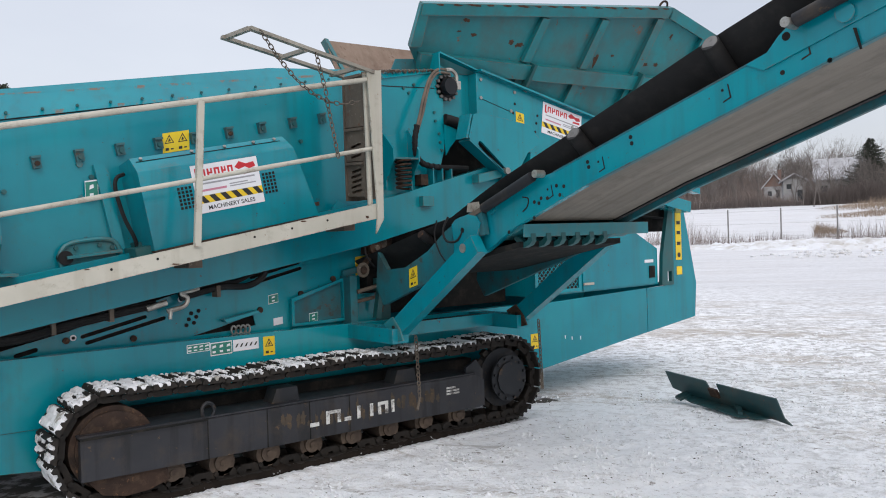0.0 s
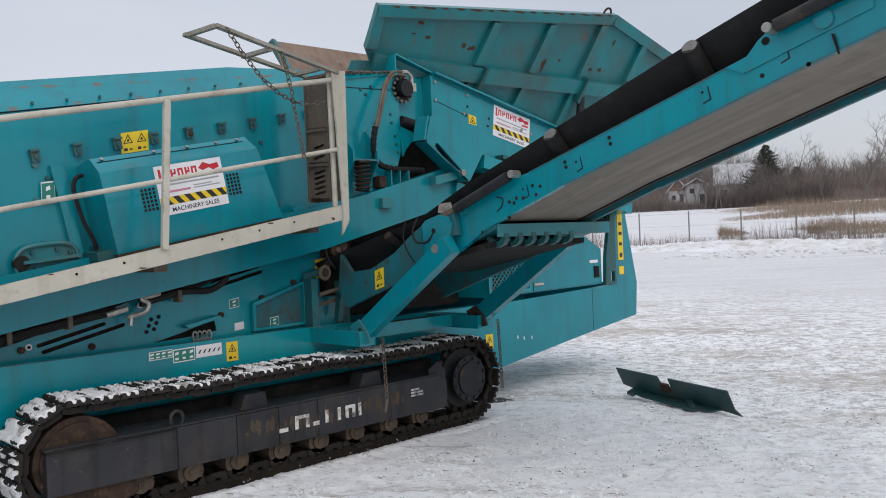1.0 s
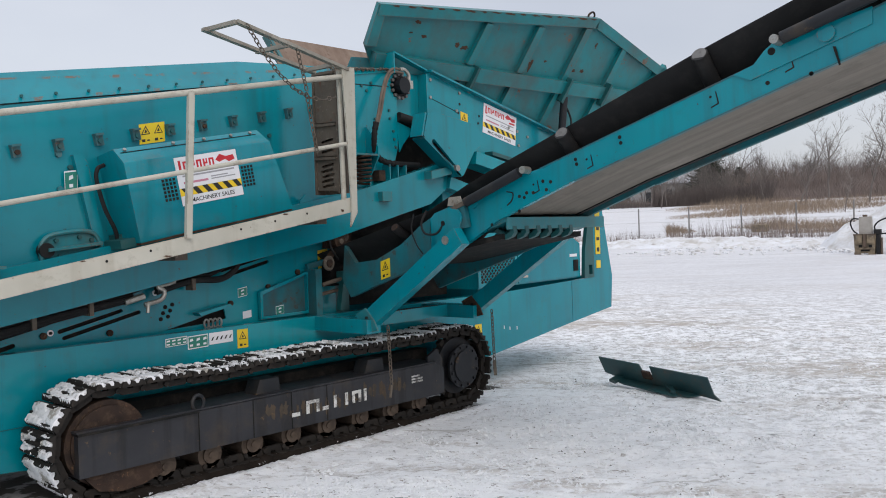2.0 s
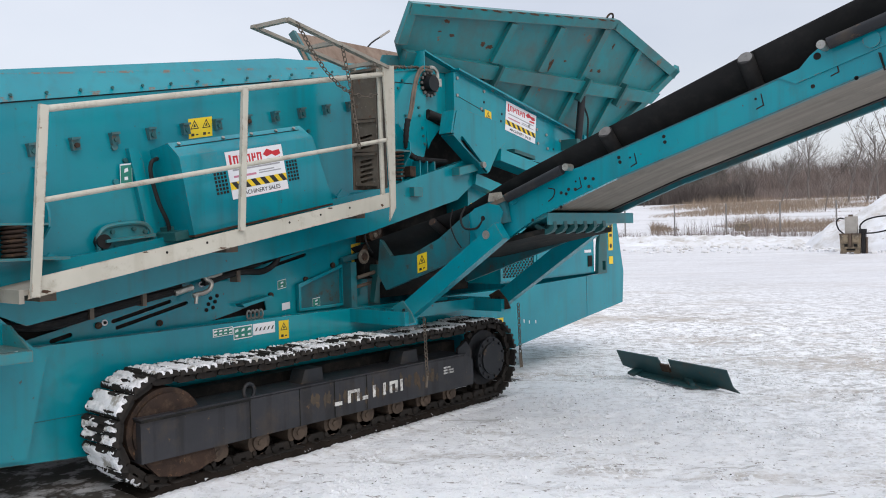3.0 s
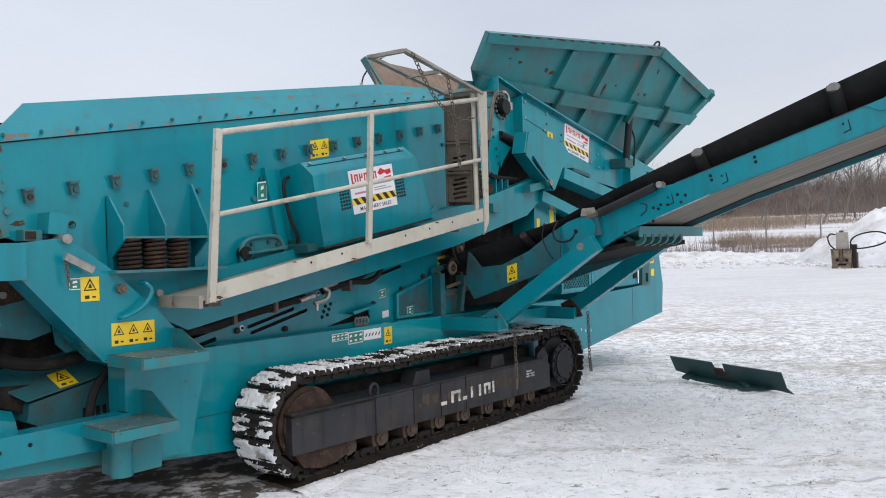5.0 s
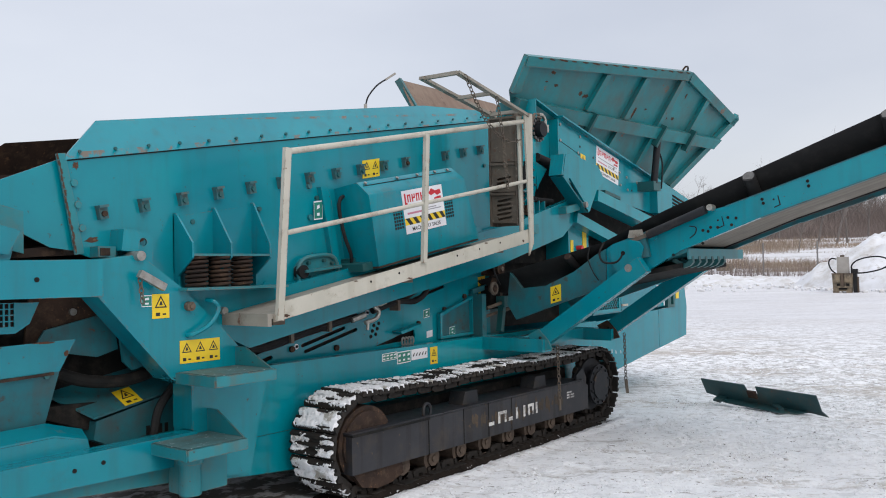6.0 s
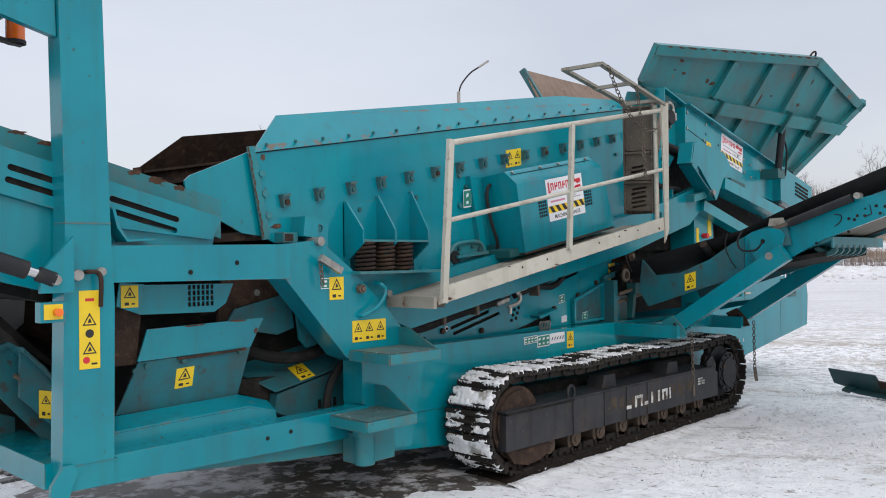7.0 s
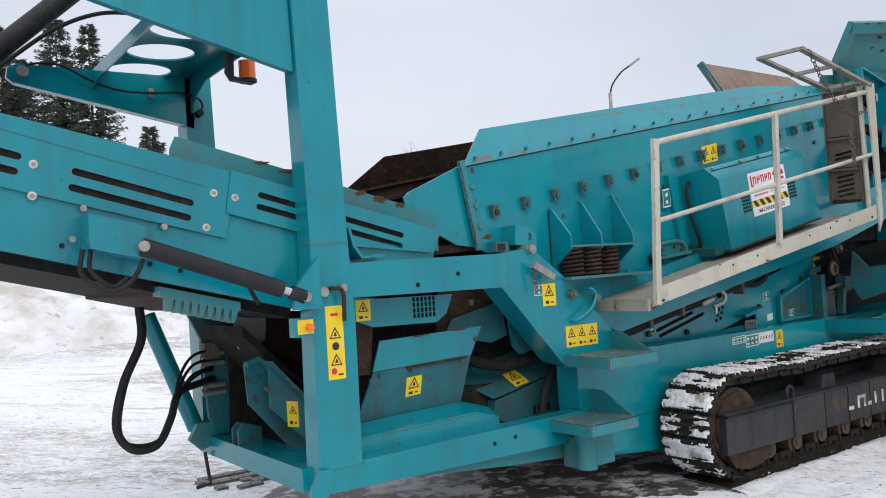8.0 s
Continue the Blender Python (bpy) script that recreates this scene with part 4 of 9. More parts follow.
spring_mount((-0.30, 0.0, 0.33), ((-0.215, 0.465), (-0.035, 0.465), (0.145, 0.465)), 2.05, 1.80, 1.56, 0.39)
spring_mount((3.48, 3.76), ((3.62, 0.47),), 2.66, 2.46, 2.16, 0.42)


def drive_guard():
    prof = [(0.60, -0.03), (0.345, 0.0), (0.238, -0.100), (0.233, -0.112), (0.233, -0.665), (0.60, -0.665)]
    a = lambda y, z, u: su(u + (0.0 if u < 3 else 0.13 * max(0.0, min(1.0, -z / 0.66)) - 0.012), z - 0.405, y)
    b = B()
    prism(b, prof, "x", 2.17, 3.40, a)
    g = part("drive_guard", b, M_TEAL, SCREEN, "teal folded drive guard with grille slots and a sales sign", bevel=0.010)
    # bolted lid strip along the ridge
    lid = lambda p, q, c: su(p, -0.405 - 0.95 * q + 0.003 - 0.5 * c, 0.345 - q + 0.5 * c)
    part("lid_seam", prism(B(), [(2.20, 0.036), (3.34, 0.036), (3.34, 0.040), (2.20, 0.040)], "z", -0.004, 0.0, lid), M_DARK, g)
    for u in (2.24, 2.62, 2.88, 3.12, 3.30):
        part("lid_bolt", cyl(B(), lid(u, 0.022, 0.0), lid(u, 0.022, -0.018), 0.013, 8), M_BOLT, g)
    part("guard_foot", prism(B(), [(2.06, -1.09), (2.19, -1.09), (2.19, -1.03), (2.06, -1.03)], "y", 0.30, 0.60, su_at), M_TEAL_DARK, g, bevel=0.006)
    part("guard_lip", prism(B(), [(2.17, -1.072), (3.50, -1.072), (3.50, -1.085), (2.17, -1.085)], "y", 0.225, 0.30, su_at), M_RUST, g)
    # grille slots on either side of the sign, proud blocks coloured as shade
    b = B()
    for uu in (2.420, 3.095):
        for i in range(4):
            for j in range(6):
                u, v = uu + 0.029 * i, -0.665 - 0.028 * j
                yy = 0.233
                prism(b, [(u, v), (u + 0.018, v), (u + 0.017, v - 0.019), (u, v - 0.019)], "y", yy - 0.0035, yy + 0.004, su_at)
    part("grille_slots", b, M_DARK, g)
    return g


GUARD = drive_guard()


def end_chute():
    b = B()
    prism(b, [(-1.03, 2.345), (-1.32, 2.219), (-1.45, 2.165), (-1.49, 2.13), (-1.485, 2.09), (-1.387, 1.98), (-1.26, 1.90), (-1.10, 1.82), (-0.94, 1.80)], "y", 0.622, 0.637)
    c = part("discharge_chute", b, M_TEAL, machine, "teal side of the discharge chute", bevel=0.003)
    part("chute_side", prism(B(), [(-1.075, 2.33), (-1.32, 2.219), (-1.45, 2.165), (-1.485, 2.09), (-1.387, 1.98), (-1.24, 1.82), (-0.98, 1.80)], "y", 2.15, 2.165), M_RUST, c)
    b = B()
    prism(b, [(-1.0, 1.83), (-1.0, 1.78), (-1.85, 1.72), (-1.85, 1.76)], "y", 0.66, 2.14)
    part("chute_floor", b, M_RUST, c)
    b = B()
    prism(b, [(-1.45, 2.10), (-1.06, 2.19), (-1.06, 2.16), (-1.45, 2.07)], "y", 1.5, 2.148)
    part("chute_ledge", b, M_RUST, c, "rusty ledge inside the chute")


end_chute()


def walkway():
    yl = lambda x: -0.015 - 0.023 * x
    zl = lambda x: 1.335 + 0.187 * (x - 0.05)
    def at(a, b, c):
        return (a, yl(a) + c, b)
    w = part("walkway", prism(B(), [(0.02, zl(0.02)), (3.0, zl(3.0)), (3.0, zl(3.0) + 0.12), (0.05, zl(0.05) + 0.115)], "y", 0.0, 0.012, at), M_CREAM, machine,
             "cream walkway with toe board and handrail, worn and rust stained", bevel=0.002)
    b = B()
    prism(b, [(-0.02, zl(0) + 0.05), (3.0, zl(3.0) + 0.05), (3.0, zl(3.0) + 0.02), (-0.02, zl(0) + 0.02)], "y", 0.015, 0.47, at)
    part("deck", b, M_LADDER, w, "grimy walkway deck")
    b = B()
    prism(b, [(-0.03, zl(0) + 0.06), (0.0, zl(0) + 0.06), (0.0, zl(0) - 0.02), (-0.03, zl(0) - 0.02)], "y", 0.0, 0.47, at)
    part("deck_edge", b, M_LADDER, w)
    for x in (0.12, 1.45, 2.75):
        b = B()
        box(b, x + 0.04, x + 0.14, 0.16, 0.47, zl(x) - 0.05, zl(x) + 0.015)
        part("deck_bracket", b, M_GRIME, w, bevel=0.004)
    for x in (1.2, 1.9, 2.5, 2.2, 0.9):
        part("rivet_hole", cyl(B(), (x, yl(x) - 0.002, zl(x) + 0.075), (x, yl(x) + 0.004, zl(x) + 0.075), 0.009, 8), M_DARK, w)
    def tube(name, p, q, r=0.021):
        part(name, cyl(B(), p, q, r, 12), M_CREAM, w)
    b = B()
    bar(b, (0.055, yl(0) - 0.012, 1.34), (0.142, yl(0) - 0.012, 2.46), 0.052, 0.03, (0, 1, 0))
    part("post", b, M_CREAM, w, bevel=0.006)
    b = B()
    bar(b, (1.47, yl(1.5) - 0.012, 1.70), (1.533, yl(1.5) - 0.012, 2.715), 0.045, 0.03, (0, 1, 0))
    part("post", b, M_CREAM, w, bevel=0.006)
    tube("top_rail", (0.14, yl(0.1), 2.435), (2.92, yl(2.92), 2.985))
    tube("middle_rail", (0.11, yl(0.1), 1.90), (2.92, yl(2.92), 2.435), 0.017)
    tube("post", (2.93, yl(2.9) + 0.06, 1.93), (2.92, yl(2.9) + 0.06, 3.04), 0.022)
    b = B()
    prism(b, [(2.885, 3.05), (3.02, 3.065), (3.0, 1.87), (2.925, 1.755), (2.945, 1.92)], "y", -0.105, -0.09)
    part("end_plate", b, M_CREAM, w, bevel=0.003)
    # folded ladder above the walkway
    lad = part("ladder_rail", bar(B(), (2.95, -0.095, 3.04), (1.90, -0.095, 3.255), 0.05, 0.025), M_LADDER, machine, "grey-cream folding ladder turned up over the rail", bevel=0.004)
    part("ladder_rail", bar(B(), (2.85, 0.20, 3.05), (1.83, 0.23, 3.25), 0.05, 0.025), M_LADDER, lad, bevel=0.004)
    for x, z in ((1.90, 3.25), (2.35, 3.15), (2.80, 3.06)):
        part("rung", bar(B(), (x, -0.10, z), (x - 0.04, 0.24, z), 0.035, 0.03), M_LADDER, lad, bevel=0.004)
    # folded steps hung across the walkway's end
    for z0, z1, rows in ((2.06, 2.34, 5), (2.35, 2.62, 3), (2.63, 3.05, 0)):
        hs = [slot(0.16 + 0.010 * (k % 2), z0 + 0.05 + 0.042 * k, 0.16, 0.022, -6) for k in range(rows)]
        outer = [(0.025, z0), (0.300, z0 + 0.015), (0.300, z1), (0.025, z1 - 0.015)]
        b = holed(B(), outer, hs, "x", 2.925, 2.937) if hs else prism(B(), outer, "x", 2.925, 2.937)
        part("folded_step", b, M_GRIME, lad, "grimy slotted steel step", bevel=0.0)
        part("step_nosing", bar(B(), (2.915, 0.03, z1 - 0.01), (2.915, 0.295, z1 + 0.003), 0.03, 0.022), M_GRIME, lad, bevel=0.003)
    for y in (0.008, 0.305):
        b = B()
        box(b, 2.912, 3.02, y, y + 0.014, 2.04, 3.06)
        part("step_frame", b, M_GRIME, lad, bevel=0.003)
    part("step_back", box(B(), 3.012, 3.020, 0.024, 0.303, 2.04, 3.06), M_GRIME, lad)


walkway()


def wing_y(x, z):
    return 0.528 - 0.179 * (x - 3.924) - 0.547 * (z - 3.914)


WN = Vector((0.179, 1.0, 0.547)).normalized()


def wing_at(a, b, c):
    return Vector((a, wing_y(a, b), b)) + c * WN


def hopper():
    outline = [(3.92, 3.91), (6.83, 4.14), (8.37, 3.72), (7.55, 2.72), (4.05, 3.38), (3.91, 3.55)]
    h = part("hopper_wing", prism(B(), outline, "y", 0.0, 0.012, wing_at), M_TEAL_HOP, machine, "teal hopper wing with ribs and rust marks", bevel=0.002)
    for p, q in zip(outline[:4], outline[1:4] + outline[3:4]):
        if p == q:
            continue
        if p[0] == 6.83:
            q = (8.345, 3.727)
        b = B()
        d = Vector((q[0] - p[0], q[1] - p[1])).normalized()
        nrm = Vector((-d.y, d.x))
        pts = [p, q, (q[0] - 0.10 * nrm.x, q[1] - 0.10 * nrm.y), (p[0] - 0.10 * nrm.x, p[1] - 0.10 * nrm.y)]
        if (pts[2][0] - 6.0) ** 2 + (pts[2][1] - 3.4) ** 2 > (q[0] - 6.0) ** 2 + (q[1] - 3.4) ** 2:
            pts = [p, q, (q[0] + 0.10 * nrm.x, q[1] + 0.10 * nrm.y), (p[0] + 0.10 * nrm.x, p[1] + 0.10 * nrm.y)]
        prism(b, pts, "y", -0.07, -0.001, wing_at)
        part("rim", b, M_TEAL_HOP, h, bevel=0.006)
    b = B()
    prism(b, [(3.91, 3.90), (4.01, 3.90), (4.02, 3.55), (3.91, 3.54)], "y", -0.06, -0.001, wing_at)
    part("rim", b, M_TEAL_HOP, h, bevel=0.006)
    for (x0, z0), (x1, z1) in (((5.30, 3.90), (5.22, 3.50)), ((6.02, 3.95), (5.94, 3.48)), ((6.73, 4.02), (6.65, 3.46)), ((7.45, 3.88), (7.38, 3.44)),
                               ((5.20, 3.34), (5.16, 3.17)), ((5.92, 3.33), (5.86, 3.05)), ((6.63, 3.32), (6.56, 2.92)), ((7.34, 3.30), (7.26, 2.80))):
        b = B()
        prism(b, [(x0 - 0.045, z0), (x0 + 0.045, z0), (x1 + 0.045, z1), (x1 - 0.045, z1)], "y", -0.06, -0.001, wing_at)
        part("rib", b, M_TEAL_HOP, h, bevel=0.006)
    b = B()
    prism(b, [(4.02, 3.50), (8.14, 3.44), (8.05, 3.31), (4.04, 3.36)], "y", -0.10, -0.001, wing_at)
    part("cross_channel", b, M_TEAL_HOP, h, bevel=0.012)
    for x in (5.32, 6.73, 7.41):
        b = B()
        prism(b, [(x - 0.05, 3.50), (x - 0.02, 3.50), (x - 0.05, 3.24), (x - 0.09, 3.26)], "y", -0.15, -0.05, wing_at)
        part("hinge_clamp", b, M_TEAL_DARK, h, bevel=0.008)
    part("lifting_eye", pipe(B(), [wing_at(6.74 + 0.05 * math.cos(a), 4.13 + 0.05 * math.sin(a), 0) for a in [math.pi * i / 8 for i in range(9)]], 0.012, 6), M_RUST, h)
    # far wing, seen as its rusty inner side
    def far_at(a, b_, c):
        p = wing_at(a, b_, c)
        return (p.x + 0.04, 2.87 - p.y, p.z + 0.015)
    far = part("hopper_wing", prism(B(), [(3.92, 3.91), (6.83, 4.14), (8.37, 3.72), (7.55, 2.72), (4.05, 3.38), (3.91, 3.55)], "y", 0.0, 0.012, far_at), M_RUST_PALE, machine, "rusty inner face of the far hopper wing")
    b = B()
    prism(b, [(3.89, 3.92), (3.94, 3.92), (4.08, 3.38), (4.03, 3.37)], "y", -0.05, 0.03, far_at)
    part("wing_edge", b, M_TEAL_HOP, far, bevel=0.004)


hopper()
M_HOSE = worn("dusty_hose", (0.15, 0.115, 0.085), (0.09, 0.07, 0.055), 0.7, scale=12.0, bump=0.1)


def feeder():
    f = part("feeder_side", prism(B(), [(4.62, 3.322), (8.2, 2.565), (8.2, 2.22), (5.62, 2.50), (5.18, 2.585), (4.70, 2.62), (4.60, 2.74), (4.60, 3.30)], "y", 0.55, 0.60), M_TEAL, machine,
             "teal feeder side panel with bolts and a sales sign", bevel=0.006)
    part("feeder_side", prism(B(), [(4.3, 3.4), (8.2, 2.565), (8.2, 2.22), (4.45, 2.6)], "y", 2.2, 2.25), M_TEAL, f)
    b = B()
    prism(b, [(4.14, 3.475), (4.63, 3.345), (4.63, 3.330), (4.14, 3.458)], "y", 0.54, 0.72)
    prism(b, [(4.60, 3.345), (8.2, 2.575), (8.2, 2.555), (4.60, 3.325)], "y", 0.48, 0.60)
    part("feeder_flange", b, M_TEAL, f, bevel=0.003)
    part("end_plate", prism(B(), [(4.135, 3.44), (4.66, 3.31), (4.66, 2.83), (4.42, 2.87), (4.25, 2.89), (4.15, 2.99)], "y", 0.655, 0.667), M_TEAL, f, "teal motor plate")
    # gusset painted darker in place of the hopper's shadow on it
    part("back_gusset", prism(B(), [(3.725, 3.25), (3.81, 3.416), (4.14, 3.45), (4.14, 3.27)], "y", 0.800, 0.812), M_TEAL_GRIME_SHADE, f)
    part("bracket_edge", box(B(), 4.126, 4.138, 0.54, 0.80, 3.26, 3.46), M_TEAL, f)
    part("wall_tongue", prism(B(), [(4.19, 2.80), (4.43, 2.735), (4.27, 2.57), (4.225, 2.50)], "y", 0.60, 0.612), M_TEAL, f)
    part("plate_lip", prism(B(), [(4.575, 3.31), (4.597, 3.31), (4.597, 2.76), (4.575, 2.76)], "y", 0.535, 0.652), M_TEAL, f)
    part("wall_seam", bar(B(), (3.50, 0.599, 3.10), (4.10, 0.599, 3.13), 0.004, 0.008), M_DARK, f)
    part("side_seam", bar(B(), (4.63, 0.549, 3.073), (5.03, 0.549, 2.968), 0.004, 0.005), M_DARK, f)
    part("side_seam", bar(B(), (6.05, 0.549, 2.86), (6.05, 0.549, 2.66), 0.004, 0.005, (1, 0, 0)), M_DARK, f)
    b = B()
    rnd = random.Random(8)
    for i in range(34):
        x = 3.36 + 0.022 * i + rnd.uniform(-0.01, 0.01)
        z = 3.20 + 0.115 * (x - 3.36) + rnd.uniform(0.0, 0.012)
        cyl(b, (x, 0.575, z), (x + rnd.uniform(-0.01, 0.01), 0.60, z + 0.02), rnd.uniform(0.008, 0.02), 5, 0.006)
    part("dirt_crust", b, M_GRIME, f)["kind"] = "stuff"
    bb = B()
    bolts(bb, [(3.74, 3.10), (3.80, 3.06), (4.09, 2.90), (4.10, 2.82), (3.90, 2.80), (4.14, 2.70), (4.15, 2.62), (4.17, 2.54), (3.50, 3.17), (3.86, 3.14)], "y", 0.60, 0.014, 0.014, n=8)
    part("bolt", bb, M_TEAL_DARK, f)
    b = B()
    bolts(b, [(4.645, 3.255), (4.64, 3.075), (5.098, 3.166), (5.041, 2.972), (5.94, 2.86), (6.10, 2.83), (6.12, 2.67), (6.30, 2.78), (6.32, 2.62), (6.6, 2.73)], "y", 0.55, 0.017, 0.012, n=10)
    part("bolt", b, M_BOLT, f)
    b = B()
    bolts(b, [(5.10, 3.05), (5.075, 2.955), (5.06, 2.865), (5.42, 2.95), (5.40, 2.87), (5.38, 2.78), (6.45, 2.62)], "y", 0.55, 0.014, 0.003, n=10)
    part("bolt_hole", b, M_DARK, f)
    # hydraulic motor and its hoses
    mx, mz = 4.25, 3.15
    m = part("drive_motor", cyl(B(), (mx, 0.64, mz), (mx, 0.52, mz), 0.078, 20), M_BLACK, f, "dark hydraulic motor", bevel=0.012)
    part("motor_flange", cyl(B(), (mx, 0.655, mz), (mx, 0.60, mz), 0.122, 24), M_BLACK, m, bevel=0.006)
    b = B()
    for i in range(14):
        a = 2 * math.pi * i / 14
        cyl(b, (mx + 0.118 * math.cos(a), 0.60, mz + 0.118 * math.sin(a)), (mx + 0.118 * math.cos(a), 0.575, mz + 0.118 * math.sin(a)), 0.017, 8)
    part("hub_bolts", b, M_IDLER, m)
    part("port_block", box(B(), mx + 0.075, mx + 0.125, 0.53, 0.60, mz - 0.02, mz + 0.06), M_STEEL, m, bevel=0.006)
    part("port_elbow", pipe(B(), smooth_run([(mx + 0.095, 0.56, mz + 0.05), (mx + 0.095, 0.56, mz + 0.12), (mx + 0.04, 0.56, mz + 0.165), (mx - 0.03, 0.56, mz + 0.160)], 5), 0.018, 8), M_STEEL, m, "plated hose elbow")
    for k in range(2):
        o = 0.030 * k
        up = [(4.27, 0.565, 3.31 - o), (4.117, 0.55, 3.30 - o), (3.985 + o * 0.4, 0.51, 3.20 - o * 0.8), (3.885 + o, 0.48, 3.02), (3.82 + o, 0.455, 2.86), (3.765 + o * 0.6, 0.45, 2.70)]
        part("hose", pipe(B(), smooth_run(up, 6), 0.013, 8), M_HOSE, m, "brown dusty hydraulic hose")
    run = smooth_run([(3.772, 0.45, 2.735), (3.752, 0.46, 2.60), (3.78, 0.48, 2.47), (3.87, 0.50, 2.397), (4.05, 0.53, 2.374), (4.23, 0.55, 2.374), (4.45, 0.56, 2.376)], 8)
    part("hose_sleeve", pipe(B(), run, 0.026, 10), M_RUBBER, m, "black ribbed hose sleeve")
    for i in range(0, 34, 3):
        d = (run[i + 1] - run[i]).normalized() * 0.008
        part("sleeve_rib", cyl(B(), run[i] - d, run[i] + d, 0.030, 10), M_RUBBER, m)
    # dirt-caked ribs and a bracket behind the hose
    for x in (3.98, 4.09, 4.20):
        part("wall_rib", box(B(), x, x + 0.012, 0.50, 0.60, 2.12, 2.36), M_TEAL, f)
    part("rusty_block", box(B(), 3.84, 3.92, 0.50, 0.60, 2.20, 2.30), M_RUST, f, bevel=0.012)
    # slotted lever plate in front
    lever = [(4.33, 2.86), (4.26, 2.64), (4.80, 2.25), (4.84, 2.27), (5.02, 2.52), (5.22, 2.64), (5.05, 2.80), (4.42, 2.88)]
    lp = part("lever_plate", holed(B(), lever[::-1], [slot(4.56, 2.455, 0.46, 0.055, -39)], "y", 0.30, 0.325), M_TEAL, f)
    b = B()
    bar(b, (4.27, 0.38, 2.62), (4.80, 0.38, 2.26), 0.16, 0.02, (0.5, 0, 0.8))
    bar(b, (4.30, 0.38, 2.86), (4.24, 0.38, 2.63), 0.16, 0.02, (1, 0, 0))
    part("lever_lip", b, M_TEAL, lp)
    b = B()
    cyl(b, (4.72, 0.33, 2.335), (4.72, 0.27, 2.335), 0.032, 12)
    part("pin", b, M_BOLT, lp)
    b = B()
    cyl(b, (4.22, 0.60, 2.85), (4.62, 0.56, 2.77), 0.048, 14)
    part("pivot_tube", b, M_RUBBER, f)
    # sloping channels under the feeder
    part("feeder_channel", bar(B(), (5.05, 0.42, 2.46), (7.7, 0.42, 1.98), 0.24, 0.13), M_TEAL, f, bevel=0.008)
    part("feeder_channel", bar(B(), (4.75, 0.48, 2.20), (6.4, 0.48, 1.80), 0.14, 0.12), M_TEAL, f, bevel=0.008)
    part("under_belt", prism(B(), [(4.5, 2.35), (7.9, 1.95), (7.9, 1.85), (4.5, 2.1)], "y", 0.62, 2.15), M_DARK, f)
    b = B()
    prism(b, [(5.5, 2.52), (5.9, 2.46), (5.9, 2.50), (5.5, 2.56)], "y", 0.44, 0.55)
    part("ledge", b, M_TEAL_DARK, f)
    # wing prop rams
    ram = part("wing_ram", cyl(B(), (6.73, 0.30, 3.26), (6.72, 0.36, 2.72), 0.045, 14), M_BLACK, f, "dark wing ram")
    b = B()
    box(b, 6.62, 6.84, 0.32, 0.56, 2.62, 2.74)
    part("ram_foot", b, M_TEAL_DARK, ram, bevel=0.006)
    part("hose", pipe(B(), smooth_run([(6.78, 0.31, 3.15), (6.86, 0.30, 3.0), (6.84, 0.30, 2.8), (6.9, 0.34, 2.66)], 5), 0.012, 6), M_RUBBER, ram)
    # valve box with louvres at the end
    vb = part("valve_box", prism(B(), [(7.0, 2.82), (8.1, 2.58), (8.1, 2.15), (7.0, 2.35)], "y", 0.44, 0.55), M_TEAL, f, bevel=0.008)
    for i in range(4):
        b = B()
        prism(b, [(7.5, 2.62 - 0.05 * i), (7.95, 2.53 - 0.05 * i), (7.95, 2.505 - 0.05 * i), (7.5, 2.595 - 0.05 * i)], "y", 0.432, 0.441)
        part("louvre", b, M_DARK, vb)
    # added dark sheet that gives the gap behind the feeder its shade
    part("gap_shade_fill", prism(B(), [(3.7, 3.2), (4.5, 3.2), (8.0, 2.4), (8.0, 1.7), (3.4, 1.7), (3.4, 2.4)], "y", 0.86, 0.88), M_DARK, f)


feeder()


